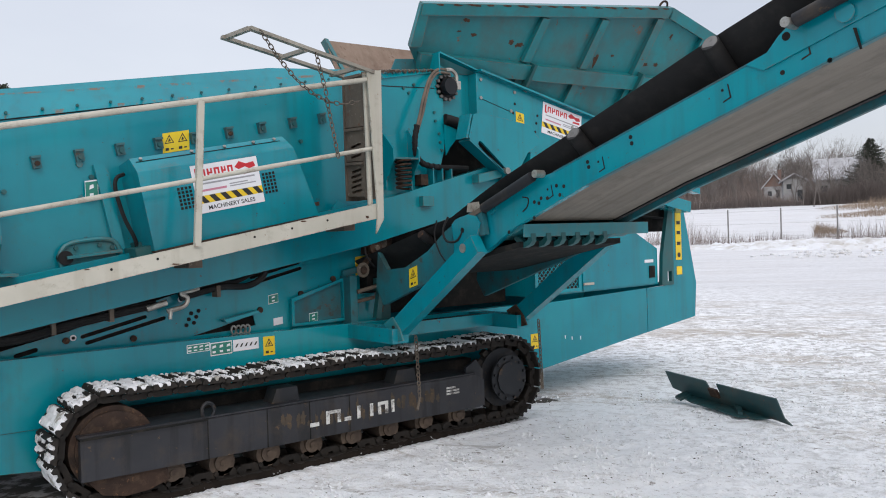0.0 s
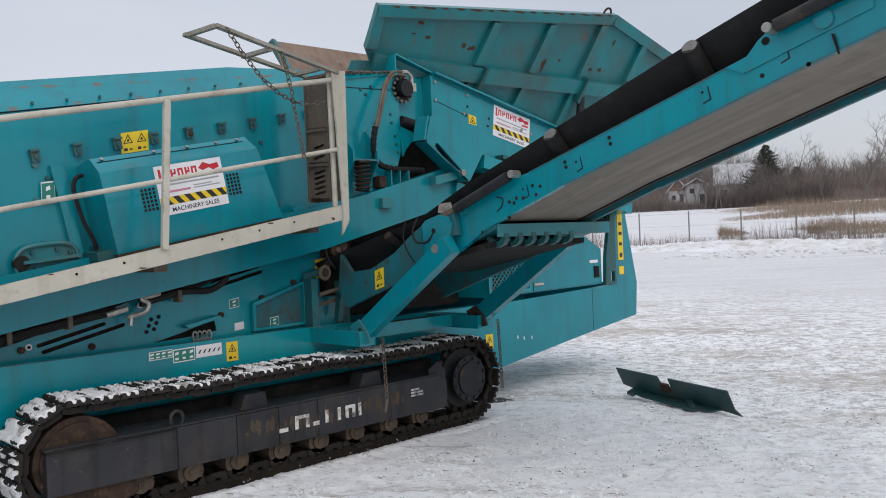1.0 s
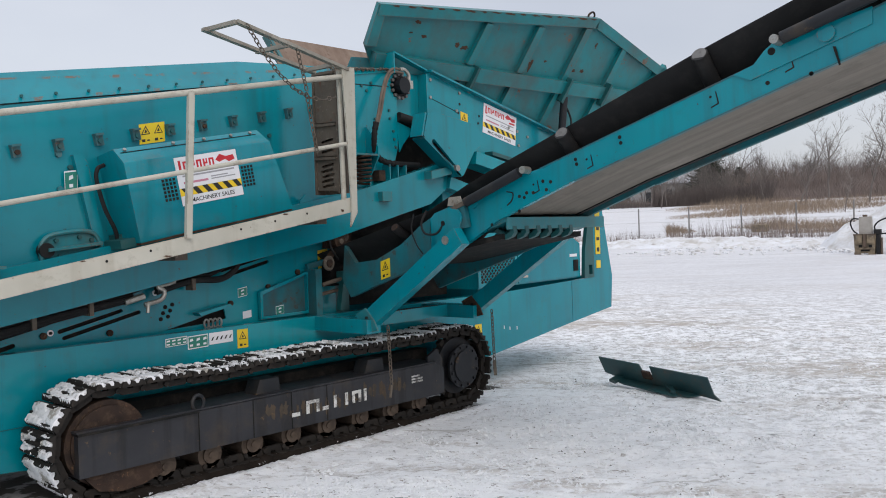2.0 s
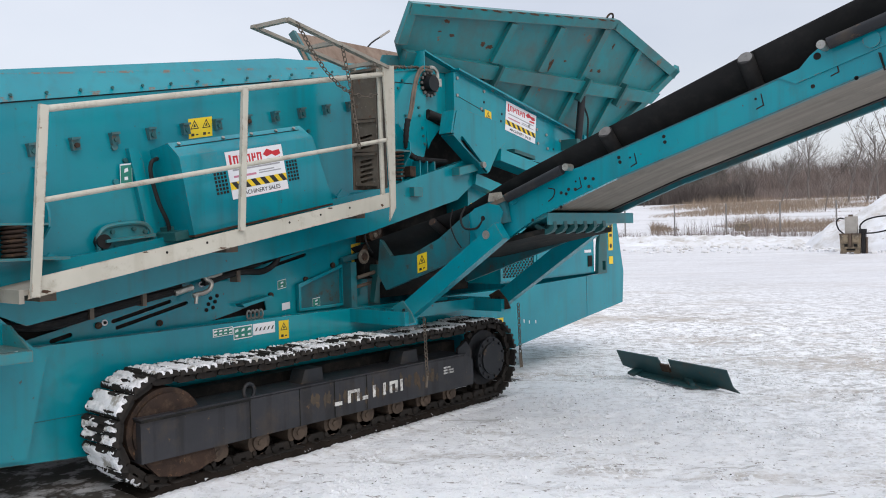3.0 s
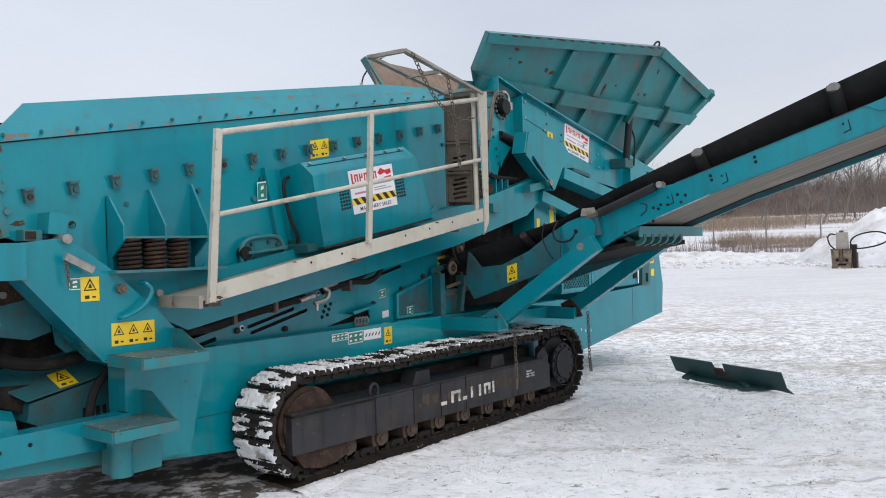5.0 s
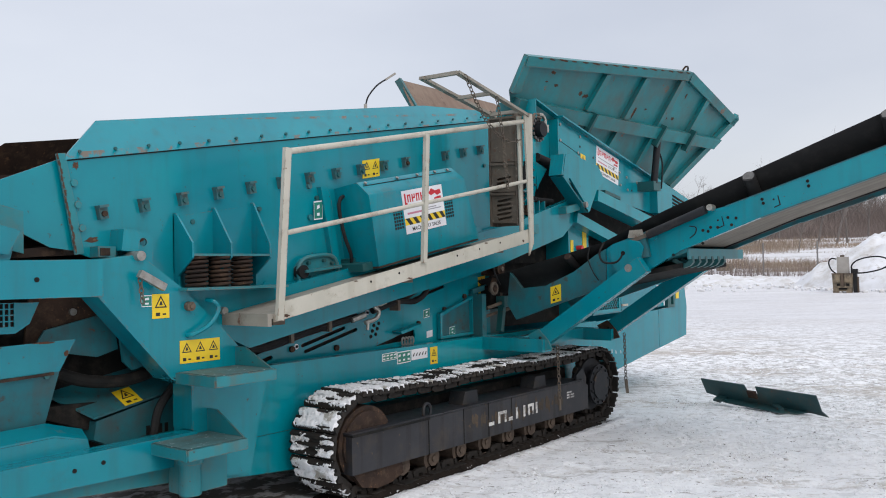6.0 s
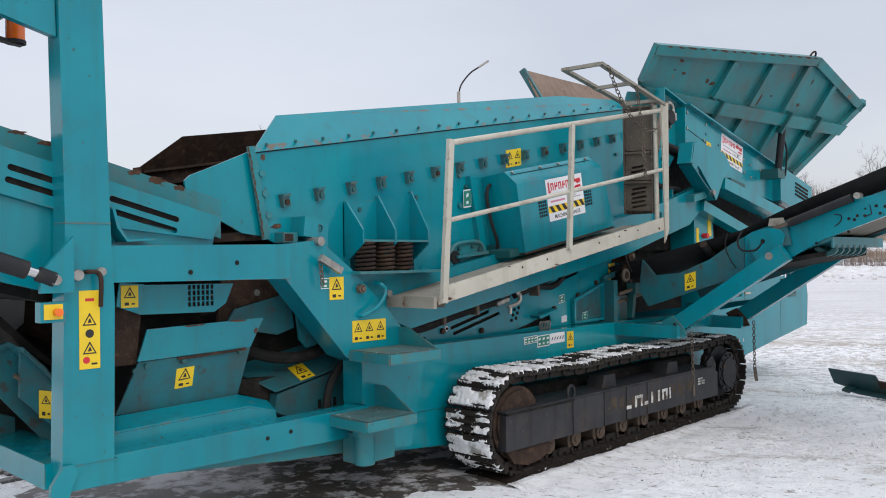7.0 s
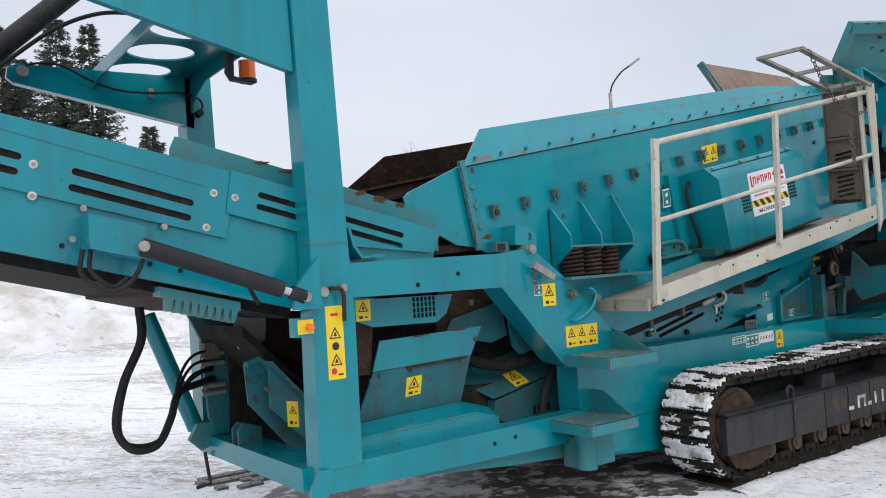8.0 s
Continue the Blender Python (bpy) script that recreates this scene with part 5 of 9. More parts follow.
def power_unit():
    p = part("engine_panel", prism(B(), [(5.3, 0.31), (7.07, 0.53), (7.07, 1.045), (5.3, 0.99)], "y", 0.50, 0.53), M_TEAL, machine, "teal lower engine panel", bevel=0.006)
    part("counterweight_panel", prism(B(), [(7.08, 0.53), (8.01, 0.64), (8.05, 1.05), (7.82, 2.0), (7.58, 2.0), (7.60, 1.06), (7.08, 1.045)], "y", 0.50, 0.53), M_TEAL, machine, "teal end panel with a tall fin", bevel=0.006)
    b = B()
    prism(b, [(5.3, 0.31), (8.01, 0.64), (8.05, 1.05), (7.9, 1.3), (5.3, 1.0)], "y", 2.27, 2.30)
    prism(b, [(8.0, 0.65), (8.04, 1.05), (7.98, 1.05), (7.94, 0.65)], "y", 0.53, 2.27)
    prism(b, [(5.3, 0.31), (8.01, 0.64), (8.01, 0.66), (5.3, 0.33)], "y", 0.53, 2.27)
    part("engine_tub", b, M_TEAL, machine)
    for x, z in ((5.68, 0.61), (5.784, 0.588), (5.916, 0.58)):
        part("paint_chip", prism(B(), [(x, z - 0.02), (x + 0.012, z - 0.016), (x + 0.010, z + 0.018), (x - 0.004, z + 0.02)], "y", 0.4985, 0.5), M_WHITE, p)
    hood = part("engine_hood", prism(B(), [(5.3, 1.06), (7.34, 1.075), (7.34, 1.50), (6.88, 1.73), (5.3, 1.76)], "y", 0.54, 2.26), M_TEAL, machine, "teal engine hood with a mesh grille", bevel=0.015)
    b = B()
    prism(b, [(6.02, 1.08), (7.30, 1.09), (7.30, 1.48), (6.87, 1.69), (6.02, 1.70)], "y", 0.525, 0.54)
    door = part("hood_door", b, M_TEAL, hood, bevel=0.006)
    b = B()
    box(b, 7.16, 7.26, 0.515, 0.525, 1.16, 1.30)
    part("latch", b, M_DARK, door, bevel=0.004)
    b = B()
    box(b, 7.08, 7.24, 0.520, 0.525, 1.34, 1.375)
    part("nameplate", b, M_WHITE, door)
    b = B()
    box(b, 6.02, 6.18, 0.51, 0.526, 1.14, 1.165)
    part("hinge", b, M_CREAM, door)
    # grille: frame and woven bars
    b = B()
    holed(b, [(5.28, 1.08), (5.98, 1.08), (5.98, 1.66), (5.28, 1.66)], [[(5.32, 1.12), (5.94, 1.12), (5.94, 1.62), (5.32, 1.62)]], "y", 0.515, 0.54)
    gr = part("grille_frame", b, M_TEAL, hood)
    part("grille_back", box(B(), 5.32, 5.94, 0.5345, 0.539, 1.12, 1.62), M_DARK, gr)
    b = B()
    for i in range(-8, 11):
        for s in (1, -1):
            x0 = 5.32 + 0.06 * i
            pts = [(x0, 1.12), (x0 + 0.5, 1.62)] if s > 0 else [(x0, 1.62), (x0 + 0.5, 1.12)]
            (xa, za), (xb, zb) = pts
            ta, tb = max(0, (5.32 - xa) / 0.5), min(1, (5.94 - xa) / 0.5)
            if tb <= ta:
                continue
            bar(b, (xa + 0.5 * ta, 0.53, za + (zb - za) * ta), (xa + 0.5 * tb, 0.53, za + (zb - za) * tb), 0.007, 0.007)
    part("grille_mesh", b, M_TEAL, gr)
    # dark post with an opening beside the fin
    b = B()
    holed(b, [(7.345, 1.06), (7.575, 1.06), (7.575, 1.98), (7.50, 1.98), (7.37, 1.42)], [[(7.455, 1.10), (7.535, 1.10), (7.535, 1.22), (7.455, 1.22)]], "y", 0.48, 0.53)
    fin = part("fin_post", b, M_TEAL_DARK, machine)
    b = B()
    box(b, 7.45, 7.85, 0.52, 0.60, 1.98, 2.06)
    cyl(b, (7.62, 0.52, 2.02), (7.62, 0.48, 2.02), 0.05, 14)
    part("fin_cap", b, M_TEAL_OLD, fin, bevel=0.008)
    b = B()
    box(b, 7.65, 7.76, 0.494, 0.5, 1.35, 1.92)
    st = part("warning_label", b, M_YELLOW, machine, "tall yellow warning label")
    b = B()
    for z in (1.80, 1.68, 1.55):
        box(b, 7.672, 7.738, 0.491, 0.494, z - 0.02, z + 0.02)
    cyl(b, (7.705, 0.4935, 1.41), (7.705, 0.491, 1.41), 0.03, 12)
    part("pictogram", b, M_INK, st)
    part("warning_label", box(B(), 7.66, 7.76, 0.494, 0.5, 1.17, 1.27), M_YELLOW, machine)
    # cabinet with an isolator under the feeder
    cb = part("control_cabinet", box(B(), 4.78, 5.25, 0.55, 0.85, 1.60, 2.16), M_TEAL, machine, "teal control cabinet with a red isolator", bevel=0.012)
    part("warning_label", box(B(), 4.82, 4.88, 0.544, 0.55, 1.72, 1.95), M_YELLOW, cb)
    part("warning_label", box(B(), 5.10, 5.19, 0.544, 0.55, 1.86, 2.05), M_YELLOW, cb)
    part("isolator_knob", cyl(B(), (4.98, 0.55, 1.86), (4.98, 0.48, 1.86), 0.03, 12), M_RED, cb)
    # added dark sheet for the shaded bay behind the cabinet
    part("bay_shade_sheet", prism(B(), [(3.3, 1.0), (5.3, 1.0), (5.3, 1.7), (4.8, 2.1), (3.3, 1.9)], "y", 1.0, 1.02), M_DARK, machine)


power_unit()


def belt_z(y):
    pts = [(0.9, 1.48), (0.3, 1.62), (-0.7, 1.86), (-1.2, 2.08), (-2.0, 2.37), (-3.0, 2.735), (-5.3, 3.50)]
    for (a, za), (b_, zb) in zip(pts, pts[1:]):
        if y >= b_:
            return za + (zb - za) * (y - a) / (b_ - a)
    return pts[-1][1]


XN, XF = 3.20, 4.38


def side_conveyor():
    top = [(0.30, 1.60), (0.17, 1.45), (-0.10, 1.475), (-0.40, 1.60), (-0.62, 1.745), (-0.80, 1.84), (-1.15, 1.95), (-1.50, 2.05), (-1.80, 2.11), (-3.48, 2.635), (-5.3, 3.20)]
    low = [(-5.3, 2.99), (-3.48, 2.44), (-2.08, 2.005), (-1.42, 1.765), (-1.12, 1.60), (-0.73, 1.47), (0.24, 1.15), (0.34, 1.30)]
    head = [(-0.732, 1.80)] + top[5:] + low[:5] + [(-0.732, 1.471)]
    tail = top[:5] + [(-0.728, 1.80), (-0.728, 1.47)] + low[6:]
    c = part("side_conveyor", prism(B(), head, "x", XN, XN + 0.045), M_TEAL, machine, "teal side conveyor folded out over the snow", bevel=0.006)
    # tail plate: real grime and oil, with the machine's shade added in colour
    part("tail_plate", prism(B(), tail, "x", XN, XN + 0.045), M_TEAL_GRIME_SHADE, c, "grimy teal tail section", bevel=0.006)
    part("side_plate", prism(B(), top + low, "x", XF - 0.045, XF), M_TEAL_GRIME_SHADE, c, "darker teal inner side", bevel=0.006)
    # flanges along the beam's edges
    for x0, x1 in ((XN - 0.003, XN + 0.035), (XF - 0.035, XF + 0.003)):
        b = B()
        for run in (top[8:], low[:3]):
            for p, q in zip(run, run[1:]):
                prism(b, [(p[0], p[1] - 0.005), (q[0], q[1] - 0.005), (q[0], q[1] + 0.004), (p[0], p[1] + 0.004)], "x", x0, x1)
        part("flange", b, M_TEAL_GRIME_SHADE, c)
    # carrying belt in a trough and the return belt
    def belt_row(y):
        z = belt_z(y)
        d = 0.20 if y < -0.9 else 0.14
        return [(XN + 0.015, z), (XN + 0.27, z - d), (XF - 0.27, z - d), (XF - 0.015, z)]
    b = B()
    ys = [0.9 - 0.2 * i for i in range(32)]
    prev = None
    for y in ys:
        row = belt_row(y)
        up = [b.verts.new((x, y, z)) for x, z in row]
        dn = [b.verts.new((x + (0.012 if i == 0 else -0.012 if i == 3 else 0), y, z - 0.022)) for i, (x, z) in enumerate(row)]
        if prev:
            for i in range(3):
                b.faces.new((prev[0][i], up[i], up[i + 1], prev[0][i + 1]))
                b.faces.new((prev[1][i], prev[1][i + 1], dn[i + 1], dn[i]))
            b.faces.new((prev[0][0], prev[1][0], dn[0], up[0]))
            b.faces.new((prev[0][3], up[3], dn[3], prev[1][3]))
        prev = (up, dn)
    part("belt", b, M_RUBBER, c, "black troughed rubber belt")
    run = low[:4]
    b = prism(B(), [(p[0], p[1] + 0.05) for p in run] + [(p[0], p[1] + 0.035) for p in run[::-1]], "x", XN + 0.10, XF - 0.16)
    part("belt_edge", prism(B(), [(p[0], p[1] + 0.060) for p in run] + [(p[0], p[1] + 0.025) for p in run[::-1]], "x", XF - 0.155, XF - 0.11), M_RUBBER, c, "black frayed belt edge")
    part("return_belt", b, M_BELT, c, "dusty grey underside of the belt")
    # wing idlers
    for y in (-0.35, -2.0, -3.0, -4.0, -5.0):
        z = belt_z(y)
        d = 0.20 if y < -0.9 else 0.14
        big = 0.052 if y < -0.9 else 0.036
        r = part("idler", cyl(B(), (XN - 0.02, y, z - 0.035), (XN + 0.24, y, z - d - 0.05), big, 16), M_RUBBER, c)
        part("idler_cap", cyl(B(), (XN - 0.024, y, z - 0.033), (XN - 0.019, y, z - 0.036), big * 0.85, 16), M_IDLER if y < -0.9 else M_RUST, r)
        part("idler", cyl(B(), (XF + 0.02, y, z - 0.035), (XF - 0.24, y, z - d - 0.05), 0.055, 16), M_RUBBER, c)
    part("head_drum", cyl(B(), (XN + 0.05, -5.3, 3.30), (XF - 0.05, -5.3, 3.30), 0.16, 24), M_RUBBER, c)
    # small round holes and slotted tabs on the beam
    b = B()
    bolts(b, [(-1.821, 2.019), (-1.886, 2.011), (-1.849, 1.958), (-1.736, 1.943), (-1.678, 1.946), (-1.656, 1.914), (-1.613, 1.924), (-1.609, 1.818), (-1.354, 1.729), (-2.094, 2.148), (-2.102, 2.115), (-2.435, 2.263), (-2.442, 2.225),
              (-3.306, 2.553), (-3.317, 2.52), (-3.372, 2.538), (-3.395, 2.472), (-3.635, 2.488)], "x", XN, 0.0125, 0.003, n=12)
    part("bolt_hole", b, M_DARK, c)
    for y, z in ((-2.189, 2.125), (-3.062, 2.423), (-3.50, 2.566), (-1.747, 1.985)):
        b = B()
        prism(b, [(y - 0.022, z + 0.045), (y - 0.028, z + 0.045), (y - 0.045, z - 0.030), (y + 0.005, z - 0.052), (y + 0.005, z - 0.044), (y - 0.036, z - 0.026)], "x", XN - 0.002, XN + 0.001)
        cyl(b, (XN - 0.002, y + 0.008, z + 0.016), (XN + 0.001, y + 0.008, z + 0.016), 0.008, 8)
        part("tab", b, M_DARK, c)
    part("beam_joint", prism(B(), [(-3.752, 2.615), (-3.768, 2.612), (-3.792, 2.510), (-3.782, 2.508)], "x", XN - 0.015, XN - 0.011), M_DARK, c)
    part("hook_hole", pipe(B(), smooth_run([(XN - 0.002, -1.50, 1.965), (XN - 0.002, -1.555, 1.95), (XN - 0.002, -1.545, 1.90), (XN - 0.002, -1.50, 1.865)], 5), 0.0045, 6), M_DARK, c)
    b = B()
    cyl(b, (XN - 0.03, -3.723, 2.691), (XN - 0.01, -3.723, 2.691), 0.047, 24)
    part("disc", b, M_TEAL, c, bevel=0.004)
    b = B()
    cyl(b, (XN - 0.02, -1.18, 1.90), (XN, -1.18, 1.90), 0.045, 18)
    part("disc", b, M_TEAL, c, bevel=0.004)
    # folding joint: ram, bracket and hose loop
    ram = part("fold_ram", cyl(B(), (XN - 0.06, -1.66, 2.090), (XN - 0.05, -1.15, 1.905), 0.036, 16), M_BLACK, c, "dark folding ram")
    part("pin", cyl(B(), (XN - 0.08, -1.70, 2.105), (XN, -1.70, 2.105), 0.026, 14), M_STEEL, ram)
    b = B()
    bar(b, (XN - 0.05, -1.15, 1.905), (XN - 0.04, -0.98, 1.85), 0.032, 0.032)
    part("rod", b, M_GRIME, ram)
    b = B()
    prism(b, [(-0.98, 1.93), (-1.12, 1.93), (-1.16, 1.72), (-1.02, 1.70)], "x", XN - 0.05, XN - 0.01)
    brk = part("fold_bracket", b, M_TEAL_GRIME_SHADE, c, "chipped grimy teal bracket", bevel=0.006)
    b = prism(B(), [(-0.97, 1.885), (-0.985, 1.95), (-1.10, 1.955), (-1.125, 1.885)], "x", XN - 0.058, XN - 0.05)
    bolts(b, [(-1.02, 1.925), (-1.075, 1.92)], "x", XN - 0.06, 0.012, 0.008)
    part("lug", b, M_LADDER, brk, "chipped pale lug")
    b = B()
    prism(b, [(-0.80, 1.80), (-0.84, 1.835), (-0.905, 1.853), (-1.0, 1.868), (-1.08, 1.855), (-1.118, 1.802), (-1.09, 1.70), (-1.04, 1.60), (-0.95, 1.555), (-0.87, 1.585), (-0.82, 1.66)], "x", XN - 0.066, XN - 0.054)
    part("joint_plate", b, M_TEAL, c, bevel=0.004)
    part("joint_hole", cyl(B(), (XN - 0.069, -0.925, 1.755), (XN - 0.065, -0.925, 1.755), 0.020, 14), M_DARK, c)
    part("joint_bolt", cyl(B(), (XN - 0.14, -1.005, 1.625), (XN - 0.02, -1.005, 1.625), 0.034, 14), M_BOLT, c)
    b = B()
    pipe(b, smooth_run([(XN - 0.05, -0.74, 1.86), (XN - 0.07, -0.70, 1.76), (XN - 0.07, -0.74, 1.68), (XN - 0.07, -0.86, 1.68), (XN - 0.06, -0.92, 1.76), (XN - 0.05, -0.86, 1.82)], 6), 0.009, 7)
    part("hose", b, M_RUBBER, c)
    b = B()
    pipe(b, smooth_run([(XN - 0.05, -0.60, 1.84), (XN - 0.06, -0.58, 1.72), (XN - 0.05, -0.62, 1.60), (XN - 0.02, -0.66, 1.52)], 5), 0.006, 6)
    part("hose", b, M_RUBBER, c)
    # raised bracket and the ram of the folding head
    hump = [(-3.20, 2.545), (-3.32, 2.585), (-3.384, 2.656), (-3.43, 2.69), (-3.52, 2.70), (-3.75, 2.75), (-3.95, 2.79), (-3.95, 2.70), (-3.30, 2.50)]
    hb = part("head_bracket", prism(B(), hump, "x", XN - 0.012, XN + 0.02), M_TEAL, c, bevel=0.003)
    part("bracket_hole", cyl(B(), (XN - 0.014, -3.425, 2.645), (XN - 0.010, -3.425, 2.645), 0.022, 14), M_DARK, hb)
    hr = part("head_ram", cyl(B(), (XN - 0.06, -3.50, 2.70), (XN - 0.06, -4.3, 2.93), 0.036, 14), M_BLACK, c, "dark ram of the folding head")
    part("pin", cyl(B(), (XN - 0.11, -3.473, 2.692), (XN - 0.01, -3.473, 2.692), 0.026, 14), M_BOLT, hr)
    # toothed scraper tray under the joint
    b = B()
    prism(b, [(-1.22, 1.70), (-1.46, 1.78), (-1.46, 1.75), (-1.22, 1.67)], "x", XN + 0.03, XF + 0.2)
    tr = part("scraper_tray", b, M_TEAL_OLD, c, "pale teal scraper tray", bevel=0.003)
    part("tray_lip", prism(B(), [(-1.462, 1.78), (-1.462, 1.69), (-1.475, 1.69), (-1.475, 1.78)], "x", XN + 0.03, XF + 0.2), M_TEAL_OLD, tr)
    for i in range(6):
        b = B()
        x = XN + 0.09 + 0.15 * i
        prism(b, [(-1.478, 1.715), (-1.485, 1.665), (-1.46, 1.635), (-1.40, 1.615), (-1.30, 1.68), (-1.33, 1.70), (-1.41, 1.655), (-1.44, 1.67)], "x", x, x + 0.045)
        part("scraper_tooth", b, M_TEAL_DARK, tr)
    part("tray_back", prism(B(), [(-0.2, 1.45), (-1.40, 1.66), (-1.40, 1.62), (-0.2, 1.40)], "x", XN + 0.05, XF - 0.05), M_DARK, c)
    # struts, arms and the hook plate
    for x in (3.06, 4.42):
        s = part("strut", bar(B(), (x + 0.05, -0.06, 0.95), (x + 0.05, -1.13, 1.655), 0.09, 0.15, (0, 0.55, 0.83)), M_TEAL, c, bevel=0.008)
        b = B()
        prism(b, [(0.02, 1.02), (-0.10, 0.87), (-0.24, 0.90), (-0.20, 0.98), (-0.10, 1.08)], "x", x - 0.01, x + 0.004)
        part("strut_shoe", b, M_RUST if x > 4 else M_TEAL_OLD, s, bevel=0.004)
        bb = B()
        bolts(bb, [(-0.06, 0.93), (-0.15, 0.93), (-0.12, 1.0)], "x", x - 0.01, 0.014, 0.012)
        part("bolt", bb, M_DARK, s)
        part("strut_arm", box(B(), x - 0.06, x + 0.10, -0.17, 0.50, 0.87, 0.99), M_TEAL, c, bevel=0.012)
    part("arm_tie", box(B(), 3.16, 4.36, 0.16, 0.28, 0.88, 0.99), M_TEAL, c, bevel=0.01)
    part("tail_drum", cyl(B(), (XN + 0.06, 0.70, 1.36), (XF - 0.06, 0.70, 1.36), 0.13, 20), M_DARK, c)


side_conveyor()


def centre_conveyor():
    hi = lambda x: 1.045 + 0.205 * (x - 0.3)
    pts = [(0.15, 0.90), (3.42, 0.95), (3.42, 1.62), (3.25, 1.66), (2.6, hi(2.6) + 0.06), (1.55, hi(1.55) + 0.03), (0.78, 1.12), (0.15, 0.98)]
    ang = math.degrees(math.atan(0.235))
    hs = []
    for x0, z0, x1, z1 in ((0.88, 1.075, 1.36, 1.185), (0.91, 1.025, 1.50, 1.165), (2.20, 1.425, 2.66, 1.545), (2.22, 1.375, 2.68, 1.495)):
        hs.append(slot((x0 + x1) / 2, (z0 + z1) / 2, math.hypot(x1 - x0, z1 - z0), 0.028, ang))
    hs.append(slot(0.52, 1.0, 0.16, 0.032, ang))
    hs.append([(1.70, 1.00), (1.95, 1.055), (2.22, 1.13), (2.24, 1.04), (2.1, 1.02)])
    c = part("centre_conveyor", holed(B(), pts, hs, "y", 0.70, 0.715), M_TEAL, machine, "teal inner conveyor side with slots and hoses")
    # added dark block, fills the conveyor's inside with shade colour
    part("conveyor_gap_fill", prism(B(), [(0.15, 0.90), (3.42, 0.95), (3.42, 1.9), (3.0, 1.9), (0.15, 1.3)], "y", 0.74, 2.0), M_DARK, c)
    for x, z in ((0.83, 1.075), (1.62, 1.295), (1.98, 1.37), (2.79, 1.59)):
        part("washer", bolts(B(), [(x, z)], "y", 0.70, 0.022, 0.004, n=14), M_WHITE, c)
        part("bolt_head", bolts(B(), [(x, z)], "y", 0.696, 0.012, 0.01), M_DARK, c)
    b = B()
    bolts(b, [(1.66 + 0.06 * (k % 2) + 0.02 * (k // 2), 1.09 + 0.05 * (k // 2) * 0.9 + 0.015 * (k % 2)) for k in range(6)], "y", 0.70, 0.016, 0.006, n=10)
    part("bolt_hole", b, M_DARK, c)
    for x, z in ((0.78, 1.06), (1.25, 1.03), (2.28, 1.16), (2.66, 1.27), (2.98, 1.38)):
        part("stud", bolts(B(), [(x, z)], "y", 0.70, 0.024, 0.02, n=10), M_RUST, c)
    # recessed bay with a lip
    b = B()
    prism(b, [(2.56, 1.01), (3.05, 1.02), (3.05, 1.35), (2.58, 1.20)], "y", 0.690, 0.6995)
    part("recess_plate", b, M_TEAL_GRIME_SHADE, c, bevel=0.004)
    b = B()
    holed(b, [(2.55, 1.00), (3.07, 1.01), (3.07, 1.385), (2.55, 1.235)], [[(2.575, 1.025), (3.05, 1.035), (3.05, 1.355), (2.575, 1.21)]], "y", 0.650, 0.69)
    part("recess_lip", b, M_TEAL, c)
    part("frame_post", box(B(), 3.06, 3.13, 0.54, 0.70, 0.98, 1.40), M_TEAL_GRIME_SHADE, c, bevel=0.008)
    # toolbox ledge with valve spools
    led = part("valve_ledge", prism(B(), [(1.93, 1.115), (2.22, 1.165), (2.24, 1.145), (1.95, 1.09)], "y", 0.60, 0.70), M_TEAL, c, bevel=0.004)
    b = B()
    for i in range(4):
        pipe(b, [(2.03 + 0.04 * i + 0.02 * math.cos(t), 0.66, 1.02 + 0.035 * math.sin(t)) for t in [2 * math.pi * k / 10 for k in range(10)]], 0.008, 5, True)
    part("valve_spool", b, M_BOLT, led)
    # hoses tucked in the dark gap under the walkway
    for k in range(5):
        dz, dy = 0.028 * (k % 3), 0.022 * (k // 2)
        part("hose", pipe(B(), smooth_run([(-0.02, 0.60 + dy, 1.14 + dz), (0.4, 0.60 + dy, 1.09 + dz), (0.8, 0.60 + dy, 1.165 + dz), (1.15, 0.60 + dy, 1.225 + dz * 0.7), (1.40, 0.60 + dy, 1.265 + dz * 0.5)], 6), 0.019, 7), M_RUBBER, c)
    part("hose", pipe(B(), smooth_run([(1.58, 0.60, 1.31), (1.9, 0.60, 1.375), (2.12, 0.60, 1.37), (2.25, 0.60, 1.42), (2.30, 0.60, 1.50), (2.28, 0.62, 1.58)], 7), 0.026, 8), M_RUBBER, c, "black hydraulic hose")
    part("hose", pipe(B(), smooth_run([(1.58, 0.62, 1.33), (1.9, 0.62, 1.40), (2.05, 0.62, 1.41), (2.2, 0.62, 1.47)], 6), 0.018, 7), M_RUBBER, c)
    b = B()
    cyl(b, (1.32, 0.585, 1.25), (1.47, 0.585, 1.285), 0.024, 10)
    pipe(b, smooth_run([(1.47, 0.58, 1.22), (1.60, 0.575, 1.25), (1.63, 0.575, 1.31), (1.58, 0.575, 1.35), (1.66, 0.575, 1.365), (1.72, 0.575, 1.38)], 5), 0.018, 8)
    cyl(b, (1.50, 0.575, 1.24), (1.49, 0.575, 1.16), 0.014, 8)
    part("hose_fitting", b, M_STEEL, c, "bright hose fittings")
    for x in (0.66, 1.05, 1.86):
        part("hose_clamp", box(B(), x, x + 0.03, 0.56, 0.66, 1.12 + 0.15 * (x - 0.66), 1.21 + 0.15 * (x - 0.66)), M_GRIME, c)
    # tail end: bearing, linkage and grime
    part("tail_bearing", cyl(B(), (3.42, 0.56, 1.68), (3.42, 0.70, 1.68), 0.075, 18), M_RUST, c, bevel=0.01)
    part("bearing_cap", cyl(B(), (3.42, 0.56, 1.68), (3.42, 0.54, 1.68), 0.045, 14), M_GRIME, c)
